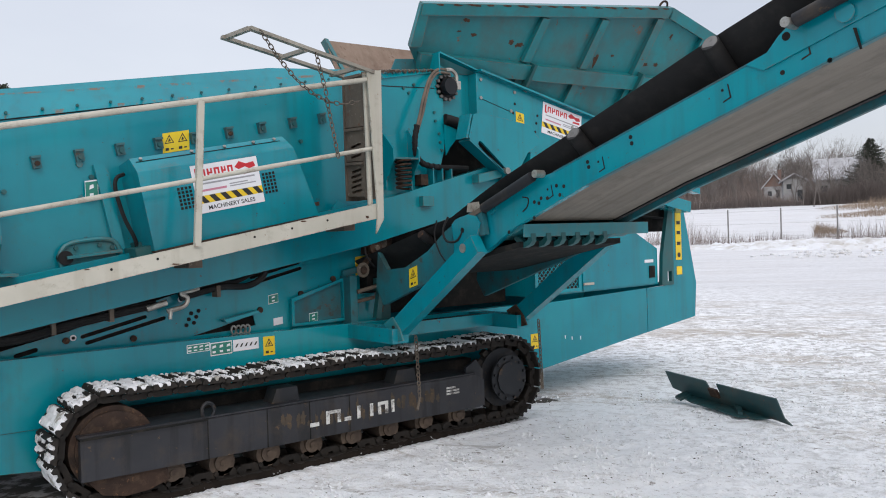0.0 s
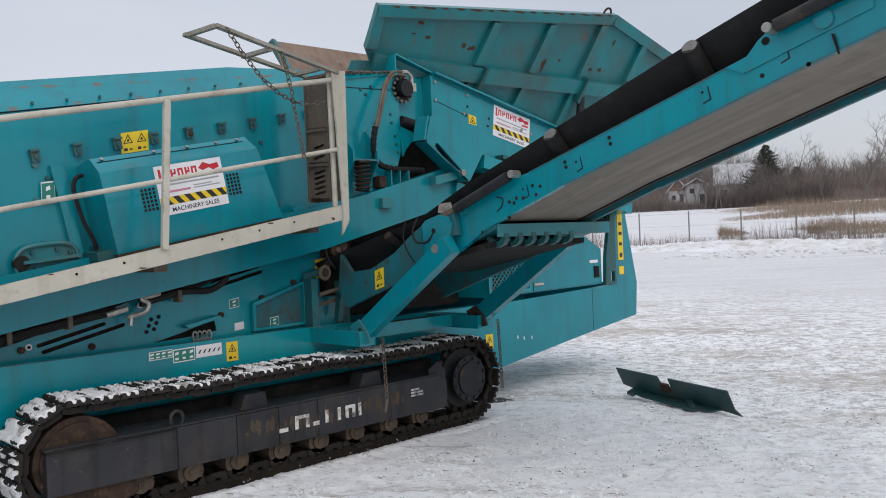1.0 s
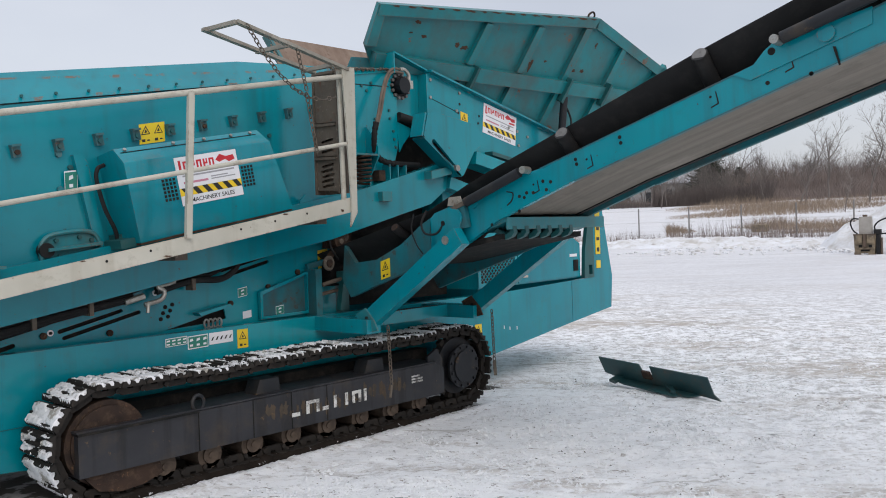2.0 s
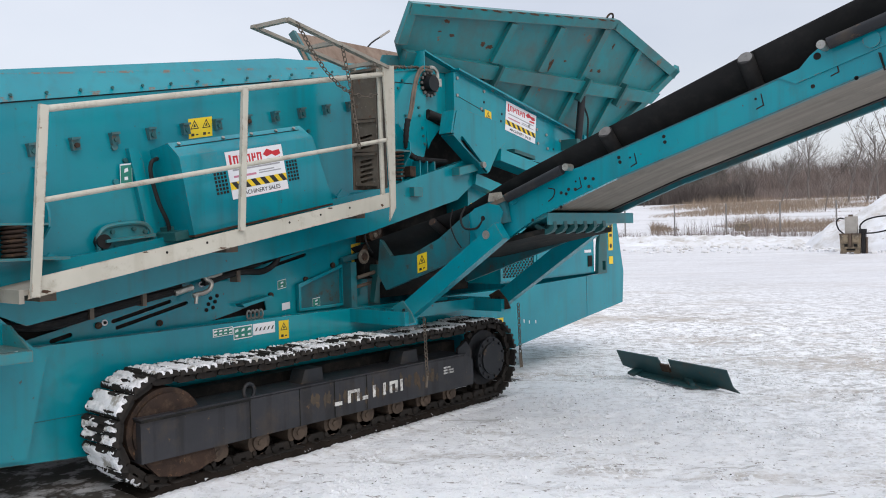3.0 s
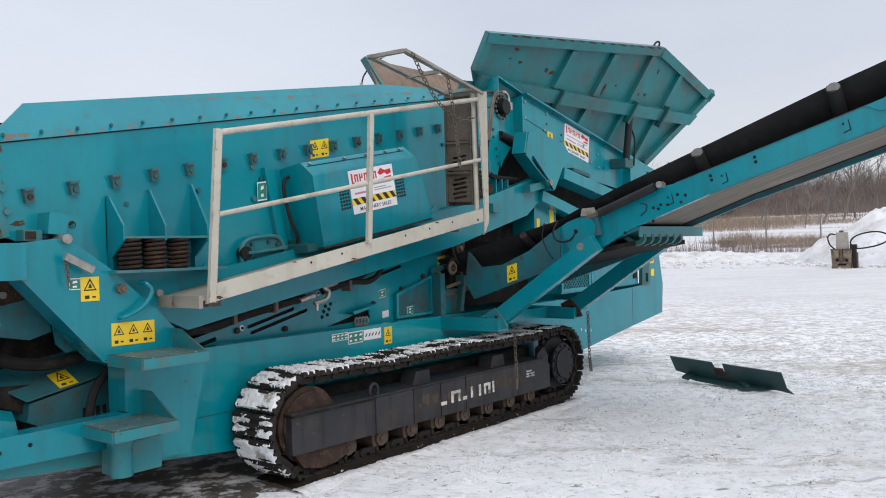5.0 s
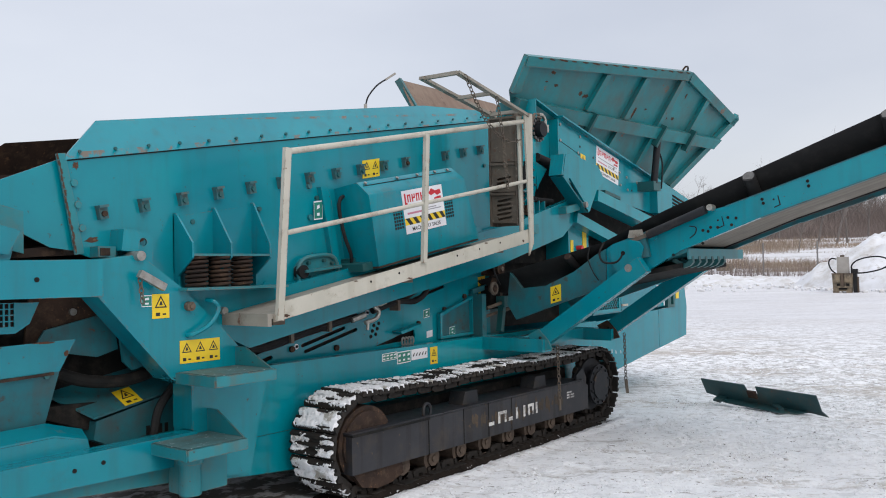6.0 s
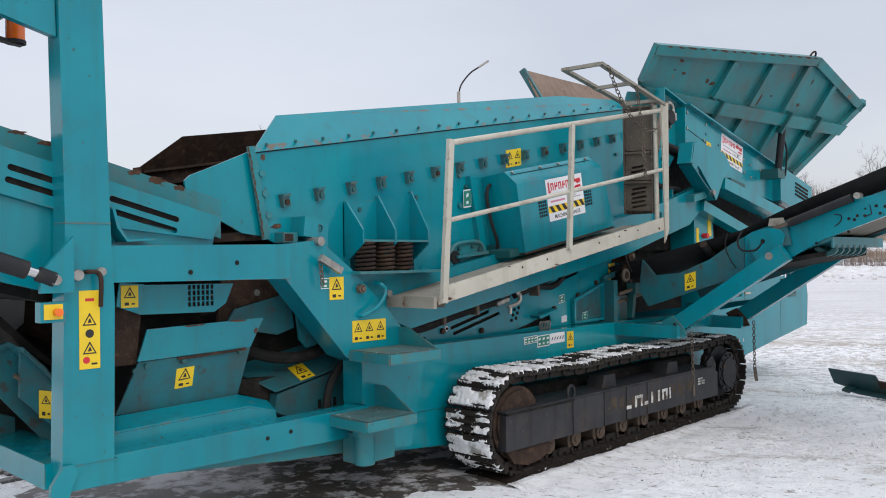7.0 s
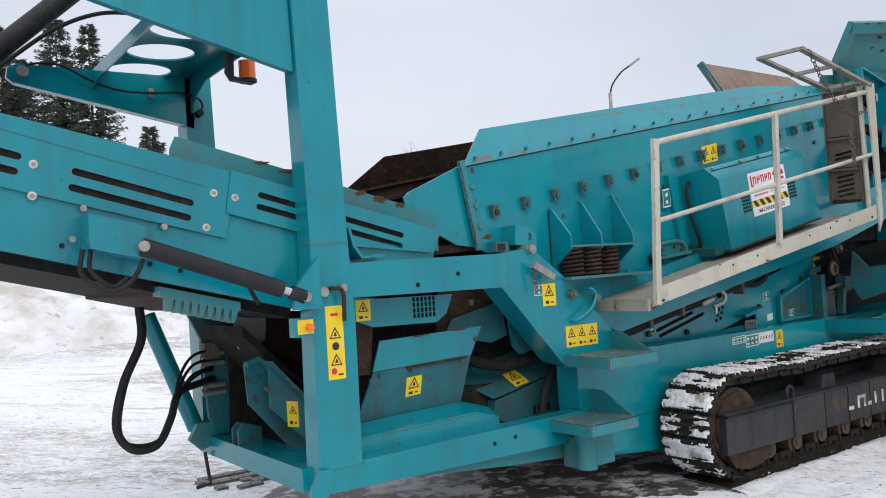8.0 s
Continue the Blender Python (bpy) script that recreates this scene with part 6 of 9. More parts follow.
    part("bearing_plate", prism(B(), [(3.28, 1.58), (3.56, 1.56), (3.60, 1.78), (3.30, 1.80)], "y", 0.64, 0.70), M_RUST, c, bevel=0.01)
    part("link_rod", cyl(B(), (3.12, 0.52, 1.26), (3.42, 0.46, 1.33), 0.018, 8), M_GRIME, c)
    part("link_block", box(B(), 3.30, 3.42, 0.44, 0.54, 1.26, 1.37), M_TEAL_DARK, c, bevel=0.006)
    part("link_bar", bar(B(), (3.30, 0.50, 1.02), (3.36, 0.50, 1.34), 0.06, 0.05), M_TEAL_DARK, c, bevel=0.006)
    # rusty latch and linkage beside the tail bearing
    part("latch_ring", pipe(B(), [(3.14 + 0.045 * math.cos(a), 0.45, 1.45 + 0.05 * math.sin(a)) for a in [2 * math.pi * k / 14 for k in range(14)]], 0.018, 7, True), M_GRIME, c, "worn steel latch ring")
    part("latch_hub", cyl(B(), (3.14, 0.43, 1.45), (3.14, 0.50, 1.45), 0.032, 14), M_RUST, c, bevel=0.005)
    part("latch_arm", bar(B(), (3.16, 0.48, 1.48), (3.30, 0.52, 1.60), 0.05, 0.03), M_RUST, c, bevel=0.006)
    part("latch_disc", cyl(B(), (3.30, 0.47, 1.64), (3.30, 0.52, 1.64), 0.062, 16), M_RUST, c, bevel=0.008)
    part("latch_bolt", cyl(B(), (3.30, 0.45, 1.64), (3.30, 0.47, 1.64), 0.024, 8), M_GRIME, c)
    part("grease_line", pipe(B(), smooth_run([(3.22, 0.50, 1.72), (3.18, 0.47, 1.62), (3.20, 0.45, 1.54), (3.26, 0.46, 1.48)], 5), 0.009, 6), M_RUBBER, c)
    part("guide_bar", bar(B(), (3.06, 0.66, 1.42), (3.60, 0.66, 1.52), 0.03, 0.05), M_TEAL_GRIME_SHADE, c, bevel=0.004)
    part("tie_rod", cyl(B(), (3.10, 0.60, 1.16), (3.60, 0.55, 1.24), 0.016, 8), M_GRIME, c)
    part("tie_rod", cyl(B(), (3.40, 0.58, 1.06), (3.44, 0.58, 1.40), 0.02, 8), M_GRIME, c)
    part("back_plate", prism(B(), [(3.15, 0.98), (3.6, 0.98), (3.6, 1.5), (3.15, 1.45)], "y", 0.72, 0.735), M_TEAL_DARK, c)


centre_conveyor()


def chain(parent, p, q, link=0.045, name="chain"):
    """A hanging chain with its links turned in turn."""
    p, q = Vector(p), Vector(q)
    d = (q - p).normalized()
    k = max(2, int((q - p).length / (link * 0.72)))
    b = B()
    side = d.cross(Vector((0, 1, 0))).normalized()
    if side.length < 0.1:
        side = Vector((1, 0, 0))
    other = d.cross(side)
    for i in range(k):
        c = p + (q - p) * ((i + 0.5) / k)
        s = side if i % 2 else other
        pipe(b, [c + d * (link / 2 * math.cos(a)) + s * (link * 0.32 * math.sin(a)) for a in [2 * math.pi * j / 10 for j in range(10)]], 0.0044, 5, True)
    return part(name, b, M_GRIME, parent, "rusty steel chain")


def crawler(y0, near):
    """One crawler track: shoes on an oblong path, frame, idler, sprocket and rollers."""
    R, xa, xb, zc = 0.352, 0.885, 4.40, 0.40
    tr = part("crawler_track", prism(B(), [(0.665, 0.50), (3.95, 0.495), (4.05, 0.44), (4.05, 0.21), (3.95, 0.205), (0.665, 0.225)], "y", y0 - 0.02, y0 + 0.30), M_TRACK_FRAME, machine,
              "black crawler track with snow packed on its shoes", bevel=0.012)
    if near:
        b = B()
        for x in (1.50, 1.95, 2.3, 2.65):
            box(b, x, x + 0.006, y0 - 0.024, y0 - 0.018, 0.22, 0.50)
        prism(b, [(0.66, 0.49), (1.5, 0.49), (1.5, 0.505), (0.66, 0.505)], "y", y0 - 0.04, y0 + 0.1)
        part("cover_seam", b, M_DARK, tr)
        # worn white lettering, as plain blocks
        x = 2.30
        for i, (w, kind) in enumerate(((0.11, 2), (0.13, 0), (0.09, 2), (0.09, 1), (0.045, 1), (0.10, 0), (0.10, 1))):
            b = B()
            z0, z1 = 0.305 + 0.0 * i, 0.405
            if kind == 0:
                prism(b, [(x, z0), (x + 0.03, z0), (x + 0.03, z1), (x, z1)], "y", y0 - 0.0255, y0 - 0.0225)
                prism(b, [(x + w - 0.03, z0), (x + w, z0), (x + w, z1), (x + w - 0.03, z1)], "y", y0 - 0.0255, y0 - 0.0225)
                prism(b, [(x, z1 - 0.025), (x + w, z1 - 0.025), (x + w, z1), (x, z1)], "y", y0 - 0.026, y0 - 0.0225)
            elif kind == 1:
                box(b, x, x + 0.03, y0 - 0.0255, y0 - 0.0225, z0, z1)
            else:
                box(b, x, x + w * 0.7, y0 - 0.0255, y0 - 0.0225, z0, z0 + 0.03)
            part("worn_letter", b, M_LETTER, tr)
            x += w + 0.03
        b = B()
        box(b, 3.62, 3.76, y0 - 0.0255, y0 - 0.0225, 0.36, 0.375)
        box(b, 3.62, 3.76, y0 - 0.0255, y0 - 0.0225, 0.385, 0.40)
        box(b, 3.62, 3.72, y0 - 0.0255, y0 - 0.0225, 0.41, 0.425)
        part("data_plate", b, M_LETTER, tr)
    # added dark filler, blacks out the beam seen through the track
    part("inner_filler", prism(B(), [(0.95, 0.30), (4.2, 0.30), (4.2, 0.58), (0.95, 0.58)], "y", y0 + 0.33, y0 + 0.46), M_DARK, tr)
    # top humps, ring and end plates
    for x in (2.02, 3.12):
        part("carrier_bracket", prism(B(), [(x, 0.49), (x + 0.24, 0.49), (x + 0.22, 0.62), (x + 0.05, 0.62)], "y", y0 + 0.05, y0 + 0.20), M_BLACK, tr, bevel=0.02)
    part("lifting_ring", pipe(B(), [(1.52 + 0.045 * math.cos(a), y0 + 0.01, 0.55 + 0.055 * math.sin(a)) for a in [2 * math.pi * j / 14 for j in range(14)]], 0.014, 6, True), M_BLACK, tr)
    part("rear_plate", prism(B(), [(3.86, 0.20), (4.02, 0.20), (4.06, 0.52), (3.98, 0.62), (3.86, 0.56)], "y", y0 + 0.00, y0 + 0.03), M_BLACK, tr, bevel=0.006)
    # grimy idler casting under the frame's end, and the tensioner block beside it
    if near:
        part("idler_casting", prism(B(), [(0.70, 0.226), (1.22, 0.224), (1.24, 0.13), (1.10, 0.085), (0.95, 0.075), (0.80, 0.11)], "y", y0 + 0.015, y0 + 0.06), M_RUST, tr, "brown grimy casting", bevel=0.008)
        part("frame_lip", prism(B(), [(0.655, 0.506), (3.95, 0.501), (3.95, 0.512), (0.655, 0.517)], "y", y0 - 0.028, y0 + 0.28), M_TRACK_FRAME, tr)
    # idler and sprocket
    idl = part("idler", cyl(B(), (xa, y0 + 0.06, zc), (xa, y0 + 0.30, zc), 0.275, 36), M_RUST, tr, "rusty idler wheel")
    b = B()
    cyl(b, (xa, y0 + 0.04, zc), (xa, y0 + 0.07, zc), 0.24, 36)
    part("idler_rim", b, M_RUST, idl)
    spk = part("sprocket", cyl(B(), (xb, y0 + 0.13, zc), (xb, y0 + 0.22, zc), 0.27, 30), M_BLACK, tr, "dark drive sprocket")
    b = B()
    for i in range(17):
        a = 2 * math.pi * i / 17
        bar(b, (xb + 0.25 * math.cos(a), y0 + 0.175, zc + 0.25 * math.sin(a)), (xb + 0.315 * math.cos(a), y0 + 0.175, zc + 0.315 * math.sin(a)), 0.06, 0.05, (0, 1, 0))
    part("sprocket_teeth", b, M_TRACK, spk)
    hub = part("drive_hub", cyl(B(), (xb, y0 + 0.13, zc), (xb, y0 + 0.01, zc), 0.155, 12), M_BLACK, tr, bevel=0.01)
    b = B()
    cyl(b, (xb, y0 + 0.05, zc), (xb, y0 + 0.03, zc), 0.21, 30)
    for i in range(12):
        a = 2 * math.pi * (i + 0.5) / 12
        cyl(b, (xb + 0.185 * math.cos(a), y0 + 0.03, zc + 0.185 * math.sin(a)), (xb + 0.185 * math.cos(a), y0 + 0.012, zc + 0.185 * math.sin(a)), 0.014, 6)
    part("hub_bolts", b, M_BLACK, hub)
    # bottom rollers
    for i in range(8):
        x = 1.27 + 0.36 * i
        r = part("roller", cyl(B(), (x, y0 + 0.06, 0.155), (x, y0 + 0.33, 0.155), 0.096, 24), M_ROLLER, tr, bevel=0.006)
        b = B()
        cyl(b, (x, y0 + 0.06, 0.155), (x, y0 + 0.042, 0.155), 0.060, 16)
        cyl(b, (x, y0 + 0.042, 0.155), (x, y0 + 0.034, 0.155), 0.024, 10)
        part("roller_cap", b, M_ROLLER, r, bevel=0.006)
    # shoes on the path
    L, arc = xb - xa, math.pi * R
    total = 2 * L + 2 * arc
    count = 54
    def path(s):
        s %= total
        if s < L:
            sag = 0.020 * math.sin(math.pi * 2 * s / L) ** 2 + 0.006 * math.sin(s * 9.0)
            return xa + s, zc + R - sag, 0.0
        s -= L
        if s < arc:
            a = s / R
            return xb + R * math.sin(a), zc + R * math.cos(a), -a
        s -= arc
        if s < L:
            return xb - s, zc - R, -math.pi
        a = (s - L) / R
        return xa - R * math.sin(a), zc - R * math.cos(a), -math.pi - a
    step = total / count
    w = 0.445
    # the shoe lies in its own frame: x along the run, y across, z outward
    bs = B()
    h = step * 0.5
    prof = [(-h + 0.004, 0.0), (h - 0.004, 0.0), (h - 0.004, 0.012), (h - 0.022, 0.036), (h - 0.036, 0.036), (h - 0.048, 0.014), (0.016, 0.014), (0.006, 0.034), (-0.008, 0.034), (-0.018, 0.014),
            (-h + 0.048, 0.014), (-h + 0.036, 0.036), (-h + 0.020, 0.036), (-h + 0.004, 0.012)]
    prism(bs, prof, "y", 0.0, w)
    first = part("track_shoe", bs, M_TRACK, tr, "steel track shoe with three grousers")
    bl = B()
    side = [(-h + 0.006, 0.0), (-0.022, 0.0), (-0.022, -0.020), (0.022, -0.020), (0.022, 0.0), (h - 0.006, 0.0), (h - 0.004, -0.034), (h - 0.030, -0.058), (-h + 0.030, -0.058), (-h + 0.004, -0.034)]
    for ya, yb in ((0.06, 0.085), (0.27, 0.295)):
        prism(bl, side, "y", ya, yb)
    cyl(bl, (h - 0.004, 0.045, -0.034), (h - 0.004, 0.31, -0.034), 0.018, 8)
    link = part("track_link", bl, M_TRACK, tr)
    # packed snow, three rough cakes that lie between the grousers
    cakes = []
    for seed in range(5):
        rnd = random.Random(seed + 40)
        b = B()
        nx, ny = 14, 44
        grid = [[None] * ny for _ in range(nx)]
        for i in range(nx):
            for j in range(ny):
                u, v = i / (nx - 1), j / (ny - 1)
                keep = 0.9 * noise.noise((u * 3.4 + seed * 7, v * 2.2, seed * 3.3)) + 0.7 * noise.noise((u * 9 + seed, v * 5.0, 1.3)) + 0.55 * noise.noise((u * 14, v * 22, seed * 2.0)) + (0.46, 0.26, 0.56, 0.12, 0.36)[seed]
                z = 0.014 + 0.026 * max(0.0, min(1.0, keep * 1.8)) + 0.005 * rnd.random()
                if i in (0, nx - 1) or j in (0, ny - 1) or keep < 0.12:
                    z = 0.0
                grid[i][j] = b.verts.new((-h + 0.006 + (2 * h - 0.012) * u + rnd.uniform(-0.004, 0.004), 0.012 + (w - 0.024) * v + rnd.uniform(-0.006, 0.006), z))
        for i in range(nx - 1):
            for j in range(ny - 1):
                b.faces.new((grid[i][j], grid[i + 1][j], grid[i + 1][j + 1], grid[i][j + 1]))
        cakes.append(part("packed_snow", b, M_SNOW_CAKE, tr, "packed white snow", sharp=60))
    rnd = random.Random(5)
    used = {"shoe": False, "link": False}
    taken = [False] * 5
    for i in range(count):
        x, z, ang = path(i * step)
        m = Matrix.Translation((x, y0, z)) @ Matrix.Rotation(-ang, 4, "Y")
        for ob, key in ((first, "shoe"), (link, "link")):
            o = ob
            if used[key]:
                o = ob.copy()
                scene.collection.objects.link(o)
            used[key] = True
            o.matrix_basis = m
        upper = z > 0.42
        leftend = x < 0.75
        if near and (upper or (leftend and z > 0.06)) and x < 4.62:
            k = rnd.randrange(5)
            o = cakes[k]
            if taken[k]:
                o = cakes[k].copy()
                scene.collection.objects.link(o)
            taken[k] = True
            flip = Matrix.Translation((0, w, 0)) @ Matrix.Rotation(math.pi, 4, "Z") if rnd.random() < 0.5 else Matrix.Identity(4)
            o.matrix_basis = m @ flip
    for k in range(5):
        if not taken[k]:
            bpy.data.objects.remove(cakes[k])
    return tr


crawler(-0.03, True)
crawler(2.385, False)
chain(machine, (3.20, -0.21, 0.92), (3.22, -0.21, 0.42))
chain(machine, (4.60, -0.20, 0.93), (4.63, -0.19, 0.44))
b = B()
cyl(b, (3.22, -0.21, 0.42), (3.17, -0.24, 0.33), 0.012, 8)
part("chain_pin", b, M_GRIME, machine)
b = B()
bar(b, (4.63, -0.19, 0.44), (4.60, -0.22, 0.30), 0.03, 0.015)
part("chain_pin", b, M_GRIME, machine)


# ---- stickers, signs and writing on the machine ----
def plane_at(o, u, v):
    """A builder frame: a along u, b along v, depth outward from the face (minus: proud)."""
    o, u, v = Vector(o), Vector(u).normalized(), Vector(v).normalized()
    n = v.cross(u).normalized()
    return lambda a, b, c: o + a * u + b * v + c * n


def rect(bm, at, x0, x1, z0, z1, d0, d1):
    return prism(bm, [(x0, z0), (x1, z0), (x1, z1), (x0, z1)], "y", d0, d1, at)


def lettering(text, size, at, x, z, depth, mat, parent, name="lettering", spread=1.0):
    cu = bpy.data.curves.new("lettering", "FONT")
    cu.body, cu.size, cu.extrude, cu.align_x = text, size, 0.0004, "CENTER"
    cu.offset = size * 0.012
    tmp = new("lettering_source", cu)
    me = bpy.data.meshes.new_from_object(tmp.evaluated_get(bpy.context.evaluated_depsgraph_get()))
    bpy.data.objects.remove(tmp)
    for v in me.vertices:
        v.co = at(x + v.co.x * spread, z + v.co.y, depth - v.co.z)
    me.materials.clear()
    me.materials.append(mat)
    ob = new(name, me)
    ob.parent = parent
    return ob


def pictogram(bm, at, x, z, s, d):
    """An outlined warning triangle with a blot in it."""
    holed(bm, [(x - s, z - s * 0.8), (x + s, z - s * 0.8), (x, z + s)], [[(x - s * 0.72, z - s * 0.62), (x, z + s * 0.62), (x + s * 0.72, z - s * 0.62)][::-1]], "y", d - 0.0006, d, at)
    prism(bm, [(x - s * 0.28, z - s * 0.45), (x + s * 0.3, z - s * 0.4), (x + s * 0.1, z + s * 0.2), (x - s * 0.1, z + s * 0.1)], "y", d - 0.0006, d, at)


def warn(parent, o, w, h, u=(1, 0, 0), v=(0, 0, 1), cols=1, name="warning_sticker"):
    at = plane_at(o, u, v)
    st = part(name, rect(B(), at, 0, w, 0, h, -0.002, 0.001), M_YELLOW, parent, "yellow warning sticker")
    b = B()
    k = w / cols
    for i in range(cols):
        pictogram(b, at, k * (i + 0.5), h * 0.66, min(k, h) * 0.36, -0.0021)
        rect(b, at, k * (i + 0.2), k * (i + 0.45), h * 0.10, h * 0.24, -0.0027, -0.0021)
        rect(b, at, k * (i + 0.6), k * (i + 0.8), h * 0.13, h * 0.20, -0.0027, -0.0021)
    part("pictogram", b, M_INK, st)
    return st


def green_label(parent, o, w, h, u=(1, 0, 0), v=(0, 0, 1), cols=2):
    at = plane_at(o, u, v)
    st = part("info_sticker", rect(B(), at, 0, w, 0, h, -0.002, 0.001), M_WHITE, parent, "small green and white information sticker")
    part("panel", rect(B(), at, w * 0.03, w * 0.97, h * 0.07, h * 0.93, -0.0026, -0.002), M_GREENST, st)
    b = B()
    for i in range(cols):
        x = w * (i + 0.5) / cols
        prism(b, [(x - 0.016, h * 0.55), (x + 0.016, h * 0.62), (x + 0.012, h * 0.8), (x - 0.012, h * 0.75)], "y", -0.0032, -0.0026, at)
        rect(b, at, x - 0.014, x + 0.012, h * 0.2, h * 0.36, -0.0032, -0.0026)
    part("pictogram", b, M_WHITE, st)


def sales_sign(parent, at, w, h):
    """A dealer's sign: red mark as plain shapes, unread lines as bars, a striped band and the words below."""
    sg = part("sales_sign", rect(B(), at, 0, w, 0, h, -0.003, 0.0), M_WHITE, parent, "white vinyl sales sign with a red mark and a striped band")
    b = B()
    x = w * 0.05
    for i, cw in enumerate((0.06, 0.10, 0.095, 0.10, 0.085, 0.10)):
        if i == 0:
            rect(b, at, x, x + 0.02 * w / 0.55, h * 0.67, h * 0.93, -0.0038, -0.003)
            rect(b, at, x, x + cw * w, h * 0.67, h * 0.72, -0.00381, -0.003)
        else:
            rect(b, at, x, x + 0.028 * w, h * 0.72, h * 0.90, -0.0038, -0.003)
            rect(b, at, x + cw * w * 0.55, x + cw * w * 0.82, h * (0.72 if i % 2 else 0.80), h * 0.90, -0.0038, -0.003)
            rect(b, at, x, x + cw * w * 0.82, h * (0.86 if i % 2 else 0.79), h * (0.90 if i % 2 else 0.83), -0.00382, -0.003)
        x += cw * w + 0.008 * w
    part("red_mark", b, M_RED, sg)
    b = B()
    prism(b, [(w * 0.64, h * 0.84), (w * 0.72, h * 0.95), (w * 0.82, h * 0.88), (w * 0.94, h * 0.90), (w * 0.96, h * 0.80), (w * 0.86, h * 0.76), (w * 0.80, h * 0.82), (w * 0.70, h * 0.78)], "y", -0.0038, -0.003, at)
    prism(b, [(w * 0.76, h * 0.66), (w * 0.95, h * 0.68), (w * 0.94, h * 0.74), (w * 0.78, h * 0.72)], "y", -0.0038, -0.003, at)
    part("red_emblem", b, M_RED, sg)
    b = B()
    rect(b, at, w * 0.08, w * 0.92, h * 0.585, h * 0.62, -0.0036, -0.003)
    rect(b, at, w * 0.52, w * 0.80, h * 0.50, h * 0.525, -0.0036, -0.003)
    rect(b, at, w * 0.52, w * 0.92, h * 0.45, h * 0.475, -0.0036, -0.003)
    part("text_bars", b, M_GREYINK, sg)
    part("text_bar", rect(B(), at, w * 0.08, w * 0.47, h * 0.44, h * 0.485, -0.0036, -0.003), M_PINK, sg)
    part("stripe_band", rect(B(), at, 0.0, w, h * 0.20, h * 0.36, -0.0036, -0.003), M_YELLOW, sg)
    for i in range(6):
        x0 = w * (0.02 + 0.165 * i)
        pts = [(x0, h * 0.36), (x0 + w * 0.085, h * 0.36), (min(w, x0 + w * 0.165), h * 0.20), (min(w, x0 + w * 0.08), h * 0.20)]
        part("black_stripe", prism(B(), pts, "y", -0.0042, -0.0036, at), M_INK, sg)
    lettering("MACHINERY SALES", h * 0.125, at, w * 0.5, h * 0.055, -0.0035, M_INK, sg, spread=w * 0.86 / (h * 1.28))
    return sg


M_GREYINK = worn("grey_ink", (0.34, 0.34, 0.36), (0.28, 0.28, 0.30), 0.5, bump=0.0)
M_PINK = worn("faded_red_ink", (0.55, 0.22, 0.30), (0.48, 0.18, 0.25), 0.5, bump=0.0)


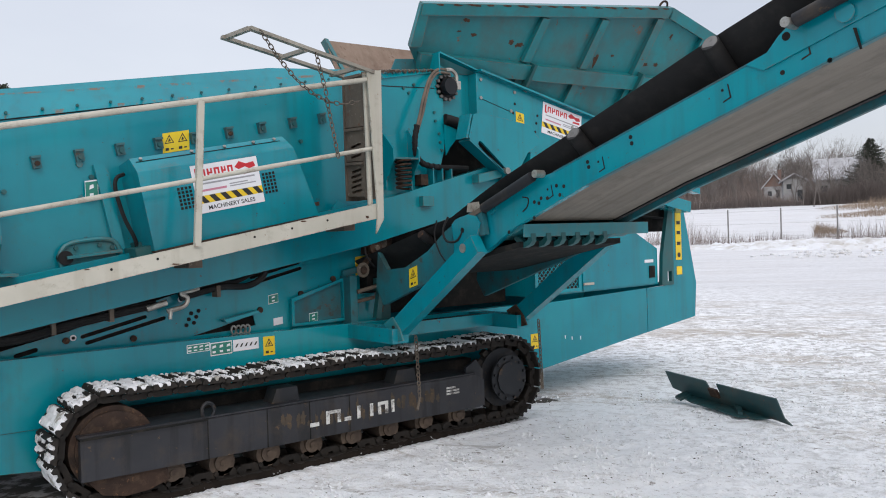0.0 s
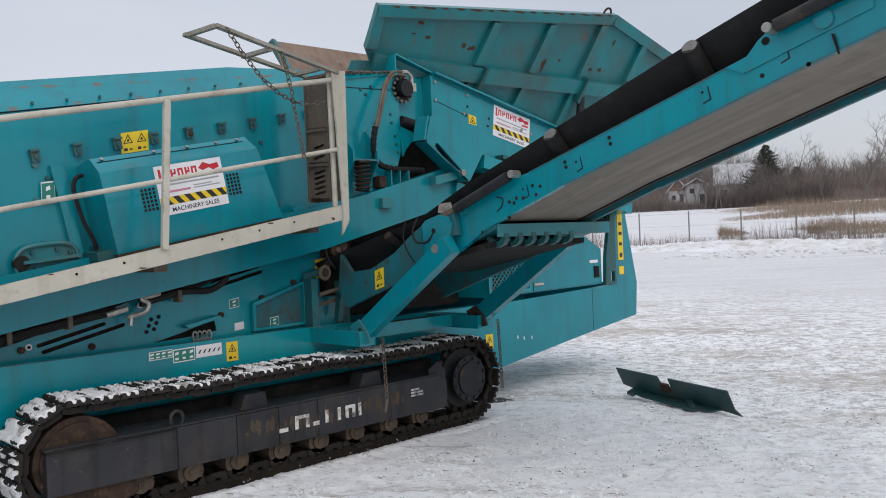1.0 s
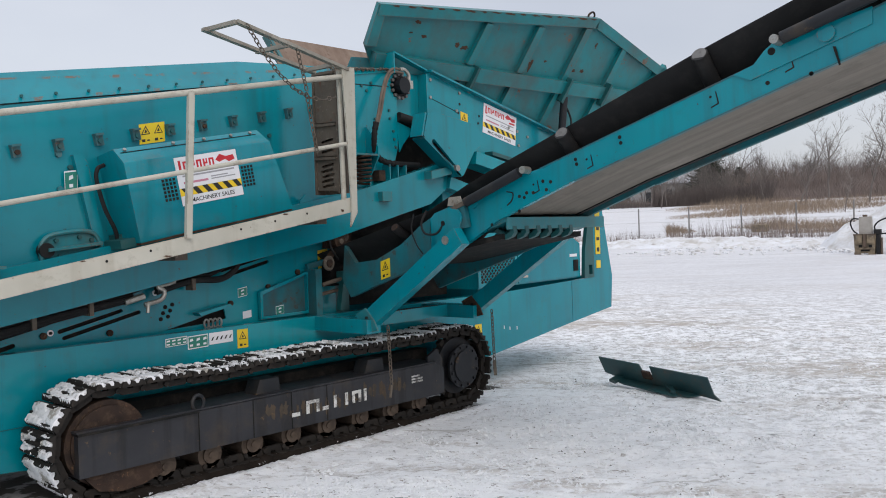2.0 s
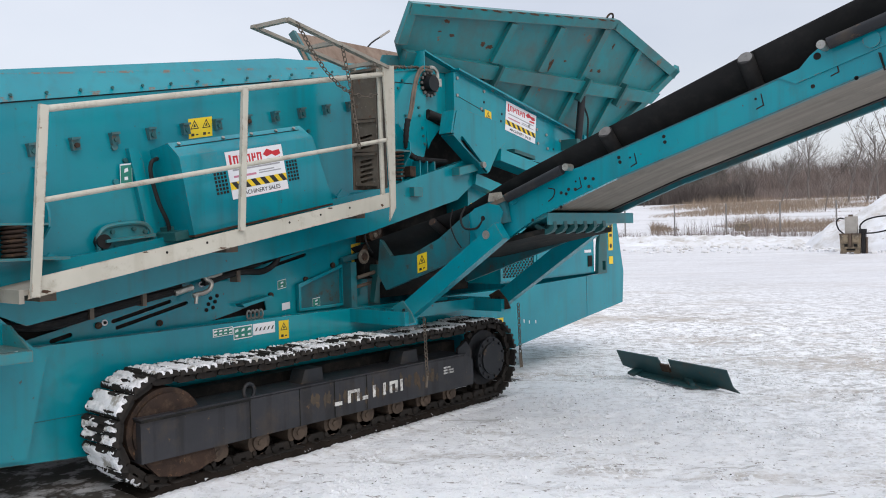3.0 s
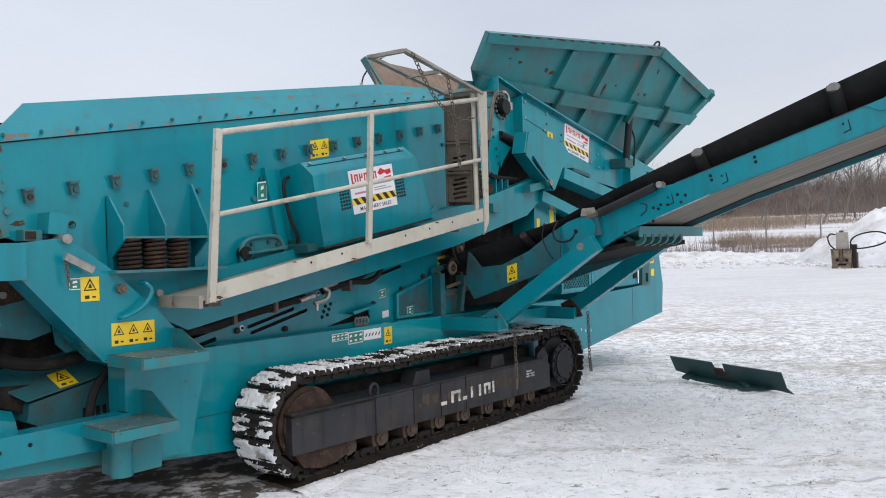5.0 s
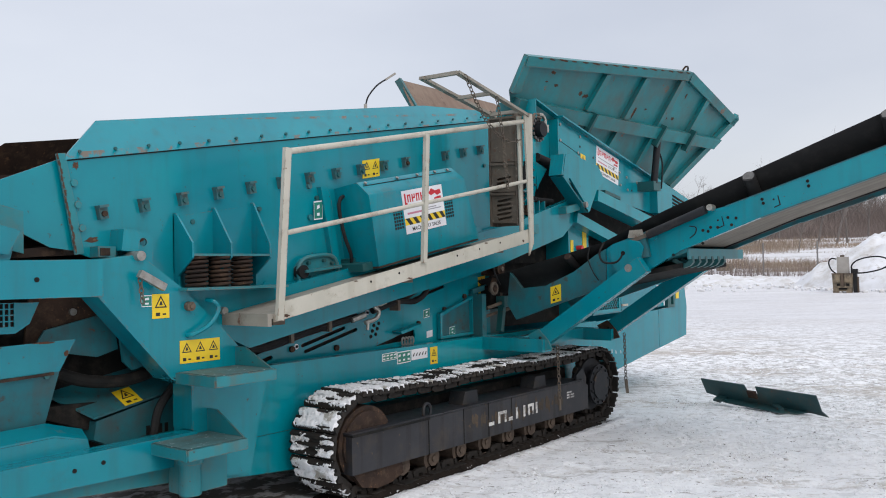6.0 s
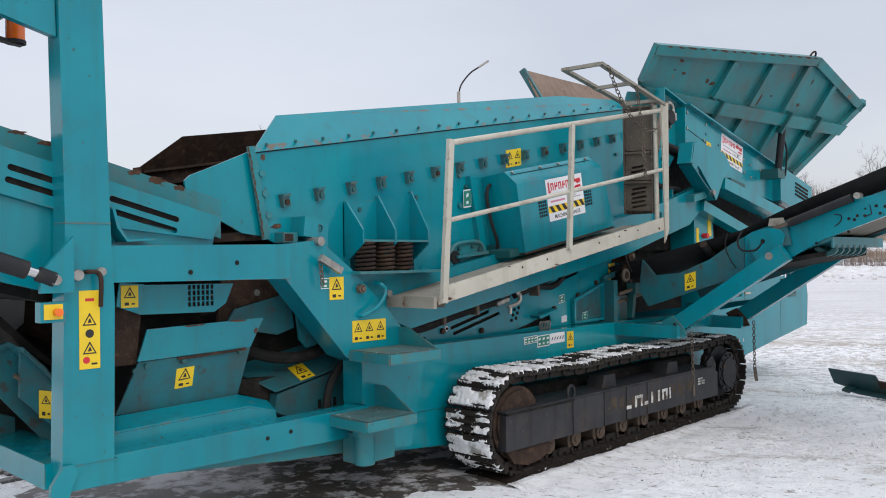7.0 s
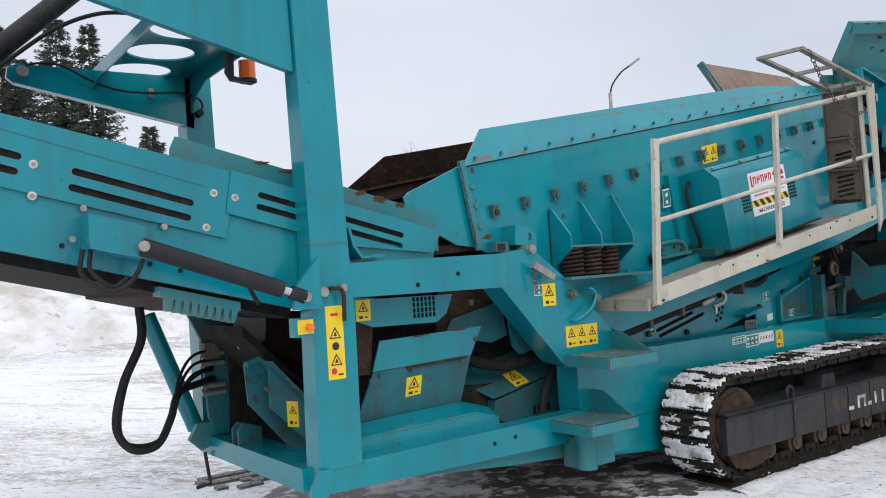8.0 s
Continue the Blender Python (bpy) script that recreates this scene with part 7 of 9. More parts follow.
def stickers():
    # drive guard sign, on the guard's sloping face
    ux, uz = math.cos(SLOPE), math.sin(SLOPE)
    sales_sign(GUARD, plane_at(Vector(su(2.545, -0.879, 0.232)), (ux, 0, uz), (-uz, 0, ux)), 0.530, 0.352)
    f = bpy.data.objects["feeder_side"]
    sl = math.atan(-0.205)
    sales_sign(f, plane_at((5.47, 0.549, 2.78), (math.cos(sl), 0, math.sin(sl)), (-math.sin(sl) * 0.6, 0, 1)), 0.60, 0.33)
    warn(f, (5.11, 0.549, 2.83), 0.115, 0.145, (1, 0, -0.2))
    warn(SCREEN, (1.49, 0.599, 2.41), 0.21, 0.15, (1, 0, 0.19), cols=2)
    green_label(SCREEN, (0.915, 0.569, 2.045), 0.09, 0.145, (1, 0, 0.15), cols=1)
    g = bpy.data.objects["gusset"]
    warn(g, (-0.395, 0.398, 1.085), 0.30, 0.145, cols=3)
    warn(g, (-0.585, 0.398, 1.38), 0.118, 0.15)
    green_label(g, (-0.655, 0.398, 1.455), 0.068, 0.07, cols=1)
    m = bpy.data.objects["main_beam"]
    green_label(m, (1.58, 0.499, 0.895), 0.18, 0.062, (1, 0, 0.03), cols=4)
    green_label(m, (1.765, 0.499, 0.855), 0.175, 0.10, (1, 0, 0.03), cols=3)
    at = plane_at((1.95, 0.499, 0.87), (1, 0, 0.02), (0, 0, 1))
    w = part("info_sticker", rect(B(), at, 0, 0.215, 0, 0.09, -0.002, 0.001), M_WHITE, m, "white information strip")
    b = B()
    for i in range(5):
        prism(b, [(0.015 + 0.04 * i, 0.03), (0.03 + 0.04 * i, 0.03), (0.045 + 0.04 * i, 0.06), (0.03 + 0.04 * i, 0.055)], "y", -0.0026, -0.002, at)
    part("pictogram", b, M_INK, w)
    warn(m, (2.205, 0.499, 0.81), 0.10, 0.15)
    warn(m, (5.175, 0.499, 0.535), 0.11, 0.155)
    c = bpy.data.objects["centre_conveyor"]
    warn(c, (3.22, 0.698, 1.395), 0.115, 0.165, (1, 0, 0.12))
    green_label(c, (2.36, 0.698, 1.20), 0.09, 0.075, (1, 0, 0.15), cols=1)
    green_label(c, (2.73, 0.688, 1.02), 0.085, 0.075, (1, 0, 0.1), cols=1)
    part("info_sticker", rect(B(), plane_at((2.40, 0.698, 1.02), (1, 0, 0.1), (0, 0, 1)), 0, 0.085, 0, 0.06, -0.002, 0.001), M_WHITE, c)
    s = bpy.data.objects["side_conveyor"]
    warn(s, (3.199, -0.15, 1.305), 0.115, 0.155, (0, -1, 0.28))
    # tall strip on the gantry post
    p = bpy.data.objects["gantry_post"]
    at = plane_at((-2.235, 0.329, 1.105), (1, 0, 0), (0, 0, 1))
    st = part("warning_strip", rect(B(), at, 0, 0.105, 0, 0.40, -0.002, 0.001), M_YELLOW, p, "tall yellow strip of warning signs")
    b = B()
    pictogram(b, at, 0.052, 0.25, 0.036, -0.0021)
    pictogram(b, at, 0.052, 0.105, 0.036, -0.0021)
    prism(b, ring_of(0.052, 0.18, 0.022, 14), "y", -0.0027, -0.0021, at)
    rect(b, at, 0.06, 0.09, 0.02, 0.03, -0.0027, -0.0021)
    part("pictogram", b, M_INK, st)
    b = B()
    rect(b, at, 0.03, 0.075, 0.345, 0.36, -0.0027, -0.0021)
    prism(b, ring_of(0.035, 0.045, 0.018, 12), "y", -0.0027, -0.0021, at)
    part("red_mark", b, M_RED, st)
    es = part("stop_box", box(B(), -2.435, -2.315, 0.29, 0.36, 1.355, 1.455), M_TEAL, p, "small teal box with an emergency stop", bevel=0.004)
    part("yellow_face", box(B(), -2.42, -2.33, 0.285, 0.29, 1.37, 1.445), M_YELLOW, es)
    part("stop_button", cyl(B(), (-2.36, 0.285, 1.405), (-2.36, 0.25, 1.405), 0.02, 14), M_ORANGE, es)
    sh = part("shackle", pipe(B(), smooth_run([(-2.20, 0.33, 1.60), (-2.20, 0.29, 1.60), (-2.145, 0.28, 1.58), (-2.14, 0.29, 1.42)], 5), 0.012, 7), M_RUST, p, "rusty pin and hook")
    b = B()
    cyl(b, (-2.25, 0.33, 1.585), (-2.25, 0.29, 1.585), 0.028, 12)
    cyl(b, (-2.13, 0.33, 1.60), (-2.13, 0.29, 1.60), 0.022, 12)
    part("pin_head", b, M_BOLT, sh)


stickers()


# ---- the bay between the beams at the tail ----
M_PALE = worn("pale_plastic", (0.30, 0.31, 0.31), (0.22, 0.23, 0.23), 0.6, scale=5.0, dirt=((0.12, 0.10, 0.085), 0.5, 0.75, 6.0, 0.7), bump=0.05)


def tail_bay():
    def plate(name, pts, y0, y1, mat, bevel=0.004, label=""):
        return part(name, prism(B(), pts, "y", y0, y1), mat, machine, label, bevel)
    plate("guard_flap", [(-1.74, 1.26), (-0.96, 1.28), (-1.06, 1.10), (-1.80, 1.08)], 0.60, 0.612, M_TEAL, label="teal folded guard flap")
    def sloped(a, b, c):
        return (a, 0.605 + 0.25 * (1.09 - b) + c, b)
    # flap colour holds the bay's shade as well as grime
    lo = part("lower_flap", prism(B(), [(-1.79, 1.075), (-1.06, 1.10), (-1.11, 0.79), (-1.89, 0.78)], "y", 0.0, 0.012, sloped), M_TEAL_GRIME_SHADE, machine, "grimy teal lower guard flap, toned darker for shade, with a worn hinge", 0.003)
    warn(lo, sloped(-1.55, 0.89, -0.001), 0.115, 0.125, (1, 0, 0.07), (0, -0.25, 1))
    part("hinge_rod", bar(B(), (-1.56, 0.590, 1.075), (-1.10, 0.590, 1.093), 0.012, 0.016), M_RUST, lo)
    b = B()
    bolts(b, [(-1.82, 1.03), (-1.75, 1.05), (-1.52, 1.06), (-1.14, 1.08)], "y", 0.60, 0.016, 0.014)
    part("bolt", b, M_TEAL_DARK, lo)
    b = B()
    fold = lambda p: 0.718 + 0.0286 * (p + 1.98) if p < -1.1 else 0.688 + 0.277 * (-0.945 - p)
    sag = lambda p, r, c: (p, 0.50 + 0.16 * r, fold(p) + 0.05 * r + c)
    prism(b, [(-1.98, 0), (-1.14, 0), (-0.945, 0), (-0.90, 1), (-1.12, 1), (-1.98, 1)], "z", 0.0, 0.010, sag)
    prism(b, [(-1.98, 0.716), (-1.14, 0.740), (-0.945, 0.688), (-0.925, 0.60), (-1.98, 0.56)], "y", 0.500, 0.511)
    part("lower_guard", b, M_TEAL, machine, "sloping teal bottom guard", 0.004)
    # added near-black sheet, shade under the tail as colour
    part("belly_shade_sheet", prism(B(), [(-1.95, 0.34), (-0.20, 0.34), (-0.20, 0.72), (-1.95, 0.74)], "y", 1.06, 1.08), M_DARK, machine, "dark sheet filling in the shade under the tail")
    # motor cover with a slotted grille
    gs = [[(-1.475 + 0.03 * i, 1.375 + 0.034 * j), (-1.455 + 0.03 * i, 1.375 + 0.034 * j), (-1.455 + 0.03 * i, 1.402 + 0.034 * j), (-1.475 + 0.03 * i, 1.402 + 0.034 * j)] for i in range(6) for j in range(4)]
    mc = part("motor_cover", holed(B(), [(-1.78, 1.345), (-1.30, 1.335), (-1.22, 1.385), (-1.165, 1.505), (-1.78, 1.515)], gs, "y", 0.62, 0.628), M_TEAL, machine, "teal motor cover with a slotted grille")
    part("cover_body", prism(B(), [(-1.77, 1.355), (-1.30, 1.345), (-1.23, 1.39), (-1.18, 1.50), (-1.77, 1.51)], "y", 0.634, 0.95), M_DARK, mc)
    sp = plate("side_flap", [(-1.92, 1.40), (-1.79, 1.35), (-1.76, 1.52), (-1.90, 1.53)], 0.60, 0.612, M_TEAL)
    warn(sp, (-1.895, 0.598, 1.39), 0.10, 0.125, (1, 0, 0.0))
    # brown end plate, bracket and block
    plate("end_plate", [(-1.15, 1.25), (-0.64, 1.20), (-0.60, 1.53), (-1.12, 1.54)], 0.84, 0.86, M_RUST)
    part("plate_bolt", cyl(B(), (-0.86, 0.84, 1.43), (-0.86, 0.82, 1.43), 0.022, 12), M_BOLT, machine)
    plate("hanger_plate", [(-1.05, 1.33), (-0.62, 1.42), (-0.58, 1.18), (-0.72, 1.14), (-1.12, 1.22)], 0.80, 0.815, M_TEAL_GRIME_SHADE)
    br = plate("bracket_frame", [(-0.62, 1.40), (-0.33, 1.30), (-0.20, 1.10), (-0.52, 1.04), (-0.58, 1.1)], 0.74, 0.76, M_TEAL_GRIME_SHADE)
    part("rubber_block", box(B(), -0.53, -0.42, 0.66, 0.74, 1.20, 1.36), M_RUST, br, bevel=0.01)
    b = B()
    pipe(b, smooth_run([(-1.0, 0.85, 1.08), (-0.8, 0.78, 1.00), (-0.55, 0.76, 0.98), (-0.3, 0.78, 1.03), (-0.1, 0.8, 1.12)], 6), 0.04, 10)
    part("rubber_skirt", b, M_DARK, machine)
    bx = plate("lower_box", [(-0.74, 0.74), (-0.14, 0.865), (-0.10, 0.58), (-0.62, 0.56), (-0.76, 0.63)], 0.78, 1.0, M_TEAL_GRIME_SHADE)
    rake = lambda p, q, c: (p, 0.765 + (q - 0.755 - 0.17 * (p + 0.76)) * 1.35, q + c)
    part("raked_plate", prism(B(), [(-0.98, 0.93), (-0.30, 1.04), (-0.13, 0.875), (-0.76, 0.757)], "z", 0.0, 0.014, rake), M_TEAL_GRIME_SHADE, bx)
    warn(bx, rake(-0.55, 0.795, 0.017), 0.125, 0.14, (1, 0.0, 0.17), (-0.25, 0.8, 0.6))
    b = B()
    for i in range(4):
        box(b, -0.40 + 0.045 * i, -0.375 + 0.045 * i, 0.774, 0.78, 0.60, 0.66)
    part("box_slots", b, M_DARK, bx)
    plate("dust_tray", [(-1.05, 0.80), (-0.75, 0.68), (-0.2, 0.78), (-0.25, 0.84), (-1.0, 0.86)], 0.86, 1.5, M_DARK)
    part("hose", pipe(B(), smooth_run([(-0.12, 0.72, 1.02), (-0.25, 0.68, 0.92), (-0.38, 0.66, 0.78), (-0.42, 0.66, 0.62)], 6), 0.028, 8), M_RUBBER, machine)
    # near-black fills for the shade behind the flaps, in place of belts and drum
    part("tail_shade_fill", prism(B(), [(-1.9, 0.60), (-0.3, 0.58), (-0.3, 1.55), (-1.9, 1.60)], "y", 1.02, 1.05), M_DARK, machine)
    part("tail_shade_fill", prism(B(), [(-2.0, 1.30), (-0.5, 1.30), (-0.5, 1.40), (-2.0, 1.45)], "y", 0.86, 1.0), M_DARK, machine)
    part("belt_end", prism(B(), [(-2.05, 1.06), (-1.78, 1.06), (-1.74, 1.42), (-2.0, 1.48)], "y", 0.66, 0.70), M_RUST, machine, bevel=0.02)
    # cross conveyor tail seen past the post
    def ch(a, b, c):
        return (-2.42 + 0.46 * a + 0.02 * b, 0.95 + c, 1.30 - 0.60 * a + b)
    # channel is the common paint, darkened for the shaded interior
    cc = part("cross_channel", prism(B(), [(0.25, 0.02), (1.0, 0.08), (1.0, -0.16), (0.25, -0.24)], "y", 0.0, 0.03, ch), M_TEAL_GRIME_SHADE, machine, "teal channel with a warning sticker", 0.004)
    part("channel_lip", prism(B(), [(0.25, 0.035), (1.0, 0.095), (1.0, 0.07), (0.25, 0.01)], "y", -0.05, 0.15, ch), M_TEAL_GRIME_SHADE, cc)
    warn(cc, (-2.21, 0.948, 0.78), 0.075, 0.155, (1, 0, -0.2))
    part("channel_belt", prism(B(), [(0, 0.10), (0.95, 0.22), (0.95, 0.16), (0.0, 0.04)], "y", 0.10, 0.8, ch), M_DARK, cc)
    part("pale_flap", prism(B(), [(-2.36, 1.46), (-2.14, 1.44), (-2.15, 1.29), (-2.25, 1.205), (-2.34, 1.25)], "y", 1.35, 1.36), M_PALE, machine, "pale worn plastic flap")
    part("belt_curtain", prism(B(), [(-2.20, 1.46), (-1.60, 1.43), (-1.60, 0.95), (-2.20, 1.27)], "y", 1.42, 1.44), M_RUST, machine, "dark rubber curtain")
    # inner panel and lip have the interior's shade in their colour
    part("inner_panel", prism(B(), [(-2.405, 1.17), (-2.33, 1.195), (-1.75, 0.78), (-1.75, 0.42), (-2.10, 0.58), (-2.39, 0.93)], "y", 1.10, 1.115), M_TEAL_GRIME_SHADE, machine, "grimy teal inner conveyor panel, toned darker for shade", 0.004)
    part("panel_lip", prism(B(), [(-2.405, 1.185), (-2.33, 1.21), (-1.75, 0.795), (-1.75, 0.765), (-2.33, 1.18), (-2.40, 1.155)], "y", 1.05, 1.10), M_TEAL_GRIME_SHADE, machine)
    # added near-black sheet that darkens the view past the conveyor tail
    part("rear_shade_sheet", prism(B(), [(-2.22, 1.47), (-1.45, 1.42), (-1.45, 0.30), (-2.25, 0.56)], "y", 1.80, 1.82), M_DARK, machine, "dark sheet filling in the shade behind the conveyor tail")
    b = B()
    cyl(b, (-2.33, 0.98, 1.03), (-2.20, 0.98, 0.93), 0.012, 10)
    part("tension_screw", b, M_GRIME, cc)
    part("screw_block", box(B(), -2.22, -2.17, 0.955, 1.0, 0.89, 0.95), M_RUST, cc, bevel=0.006)
    # hoses that hang behind
    for k, (dx, r) in enumerate(((0.0, 0.024), (0.022, 0.009))):
        part("hose", pipe(B(), smooth_run([(-2.95 + dx, 1.3, 1.56), (-2.95 + dx, 1.3, 1.36), (-3.06 + dx, 1.3, 1.12), (-3.11 + dx, 1.3, 0.88), (-3.03, 1.3 + 0.03 * k, 0.74 + 0.025 * k), (-2.88, 1.32, 0.735 + 0.025 * k),
                                           (-2.77, 1.4, 0.86), (-2.68, 1.5, 1.0), (-2.48, 1.7, 1.02 + 0.06 * k), (-2.33, 1.86, 1.02 + 0.06 * k)], 8), r, 9), M_RUBBER, machine, "black hydraulic hose loop")
    for k in range(3):
        part("hose", pipe(B(), smooth_run([(-2.33, 1.86, 1.22 - 0.06 * k), (-2.52, 1.7, 1.20 - 0.06 * k), (-2.66, 1.55, 1.08 - 0.05 * k), (-2.74, 1.45, 0.88)], 7), 0.010, 7), M_RUBBER, machine)
    vb = part("valve_block", box(B(), -2.40, -2.30, 1.80, 1.86, 1.16, 1.27), M_GRIME, machine, bevel=0.005)
    b = B()
    for z in (1.20, 1.13, 0.98, 0.93):
        cyl(b, (-2.42, 1.83, z), (-2.26, 1.83, z), 0.018, 8)
    part("hose_union", b, M_BOLT, vb)
    part("hook", pipe(B(), [(-2.39, 1.93, 0.52), (-2.37, 1.93, 0.36), (-2.36, 1.93, 0.30), (-2.46, 1.93, 0.29)], 0.012, 6), M_RUST, machine)
    # locking pin and chain on the screen lug
    p = part("lock_pin", bar(B(), (-0.71, 0.33, 1.66), (-0.54, 0.33, 1.57), 0.035, 0.045), M_BOLT, machine, "galvanised locking pin", 0.006)
    chain(machine, (-0.70, 0.345, 1.66), (-0.68, 0.345, 1.48), 0.04)


tail_bay()


def swag(parent, p, q, sag, n=3):
    p, q = Vector(p), Vector(q)
    pts = [p + (q - p) * t - Vector((0, 0, sag * 4 * t * (1 - t))) for t in [i / n for i in range(n + 1)]]
    for a, b_ in zip(pts, pts[1:]):
        chain(parent, a, b_, 0.05)


# chains on the folded ladder
swag(machine, (1.97, -0.125, 3.24), (2.80, -0.115, 2.80), 0.20, 6)
chain(machine, (2.42, -0.125, 3.13), (2.50, -0.125, 2.82), 0.05)
chain(machine, (2.50, -0.12, 2.80), (2.60, -0.10, 2.35), 0.05)


# ---- flaked rust, as thin ragged scales on the paint ----
M_FLAKE = worn("flaked_rust", (0.095, 0.048, 0.030), (0.055, 0.032, 0.022), 0.85, spec=0.25, scale=18.0, specks=((0.22, 0.14, 0.09), 0.60, 0.68, 40.0, 0.7), bump=0.5)


def flake(parent, at, a, b, w, h, seed, depth=0.0018, mat=None):
    """One ragged scale about (a, b), w wide and h high, lying on a face."""
    rnd = random.Random(seed)
    pts = []
    for i in range(16):
        t = 2 * math.pi * i / 16
        r = rnd.uniform(0.45, 1.0)
        pts.append((a + w / 2 * r * math.cos(t), b + h / 2 * r * math.sin(t)))
    part("rust_flake", prism(B(), pts, "y", -depth, 0.0004, at), mat or M_FLAKE, parent)


def rust_marks():
    wing_part = bpy.data.objects["hopper_wing"]
    for i, (x, z, w, h) in enumerate(((4.567, 3.683, 0.10, 0.035), (4.40, 3.70, 0.07, 0.02), (5.01, 3.653, 0.09, 0.06), (5.11, 3.635, 0.12, 0.06), (5.265, 3.62, 0.05, 0.09), (6.776, 3.562, 0.12, 0.05), (6.933, 3.572, 0.08, 0.05), (6.10, 3.56, 0.07, 0.16),
                                      (7.0, 3.86, 0.05, 0.08), (4.45, 3.80, 0.10, 0.04), (6.30, 3.62, 0.06, 0.03))):
        flake(wing_part, wing_at, x, z, w, h, 100 + i, 0.002)
    rim_at = lambda a, b, c: wing_at(a, b, c - 0.07)
    for i in range(16):
        x = 4.1 + 0.175 * i
        flake(wing_part, rim_at, x, 3.91 + 0.079 * (x - 3.92) - 0.012, 0.10 + 0.05 * (i % 3), 0.022, 130 + i, 0.002)
    track = bpy.data.objects["crawler_track"]
    track_at = lambda a, b, c: (a, -0.05 + c, b)
    rnd = random.Random(64)
    for i in range(26):
        x = 2.08 + 0.058 * i + rnd.uniform(-0.015, 0.015)
        part_w, part_h = rnd.uniform(0.035, 0.075), rnd.uniform(0.07, 0.19)
        flake(track, track_at, x, 0.365 + rnd.uniform(-0.035, 0.035), part_w, part_h, 300 + i, 0.0012, M_SCUFF)
    ends = bpy.data.objects["end_flange"]
    edge_at = lambda a, b, c: su(a, b, 0.585 + c)
    for i in range(14):
        flake(ends, edge_at, -0.016 + 0.003 * (i % 3), 0.01 - 0.042 * i, 0.018, 0.060, 160 + i)
    wall_at = lambda a, b, c: su(a, b, 0.600 + c)
    for i, (u, v, w, h) in enumerate(((0.10, -0.50, 0.12, 0.05), (0.40, -0.55, 0.20, 0.035), (0.09, -0.05, 0.05, 0.06), (2.25, -1.08, 0.14, 0.04), (3.72, -1.0, 0.10, 0.05))):
        flake(SCREEN, wall_at, u, v, w, h, 180 + i)
    skirt = bpy.data.objects["skirt_plate.001"]
    sk_at = lambda a, b, c: (a, 0.62 + c, b)
    for i, (x, w, h) in enumerate(((-2.42, 0.14, 0.035), (-2.26, 0.20, 0.05), (-2.08, 0.10, 0.03), (-1.80, 0.12, 0.05), (-1.66, 0.16, 0.07), (-1.52, 0.12, 0.05))):
        flake(skirt, sk_at, x, 1.905 - 0.266 * (x + 1.33) + 0.128, w * 0.8, h * 0.8, 190 + i)
    guard_at = lambda a, b, c: (a, 0.60 + c, b)
    flap = bpy.data.objects["guard_flap"]
    for i, (x, z, w, h) in enumerate(((-1.45, 1.262, 0.20, 0.016), (-1.15, 1.272, 0.16, 0.016), (-1.02, 1.20, 0.03, 0.06))):
        flake(flap, guard_at, x, z, w, h, 210 + i)
    toe = bpy.data.objects["walkway"]
    toe_at = lambda a, b, c: (a, -0.015 - 0.023 * a + c, b)
    for i, (x, dz, w, h) in enumerate(((0.12, 0.02, 0.07, 0.03), (0.75, 0.11, 0.05, 0.012), (1.32, 0.012, 0.09, 0.016), (2.30, 0.108, 0.07, 0.014), (2.86, 0.03, 0.05, 0.03))):
        flake(toe, toe_at, x, 1.335 + 0.187 * (x - 0.05) + dz, w, h, 220 + i)


rust_marks()


# ---- things on the snow and the distance ----
def steel_blade():
    th = tagged(new("steel_blade"), "dark teal bent steel blade lying loose on the snow", "steel blade")
    tl, tr = Vector((6.16, -0.41, 0.285)), Vector((5.87, -1.77, 0.225))
    u = (tr - tl)
    v = Vector((0.085, -0.02, -0.215))
    n = u.cross(v).normalized()
    at = lambda a, b, c: tl + a * u + b * v + c * n
    prof = [(0, 0), (0.40, 0.0), (0.425, 0.42), (0.505, 0.42), (0.50, 0.0), (1.0, 0.0), (1.015, 0.80), (1.06, 1.06), (0.95, 0.99), (0.20, 0.98), (0.02, 0.80)]
    part("upright_plate", prism(B(), prof, "y", 0.0, 0.012, at), M_BLADE, th)
    f = Vector((-0.20, -0.03, -0.030))
    a0 = tl + v
    at2 = lambda a, b, c: a0 + a * u + b * f + Vector((0, 0, c + 0.010 - 0.02 * b * (1 - a)))
    part("foot_plate", prism(B(), [(0.12, -0.10), (0.92, -0.06), (0.82, 0.55), (0.76, 0.60), (0.70, 0.80), (0.24, 0.62), (0.16, 0.45)], "y", -0.006, 0.006, at2), M_BLADE, th)
    part("gusset", prism(B(), [(0.13, 0.0), (0.21, 0.0), (0.17, 0.85), (0.10, 0.7)], "y", 0.006, 0.03, at2), M_BLADE, th)
    part("gusset", prism(B(), [(0.60, 0.1), (0.66, 0.05), (0.72, 0.6), (0.68, 0.65)], "y", 0.006, 0.04, at2), M_BLADE, th)
    part("lug", prism(B(), [(0.425, 0.24), (0.50, 0.24), (0.505, 0.60), (0.43, 0.60)], "y", -0.03, -0.004, at), M_RUST, th, "rusty steel lug in the notch")
    return th


M_BLADE = worn("blade_paint", (0.008, 0.045, 0.052), (0.015, 0.062, 0.066), 0.5, scale=4.0, dirt=((0.07, 0.06, 0.045), 0.48, 0.75, 6.0, 0.7), rust=(RUST, 0.62, 0.68, 9.0), bump=0.15)
steel_blade()

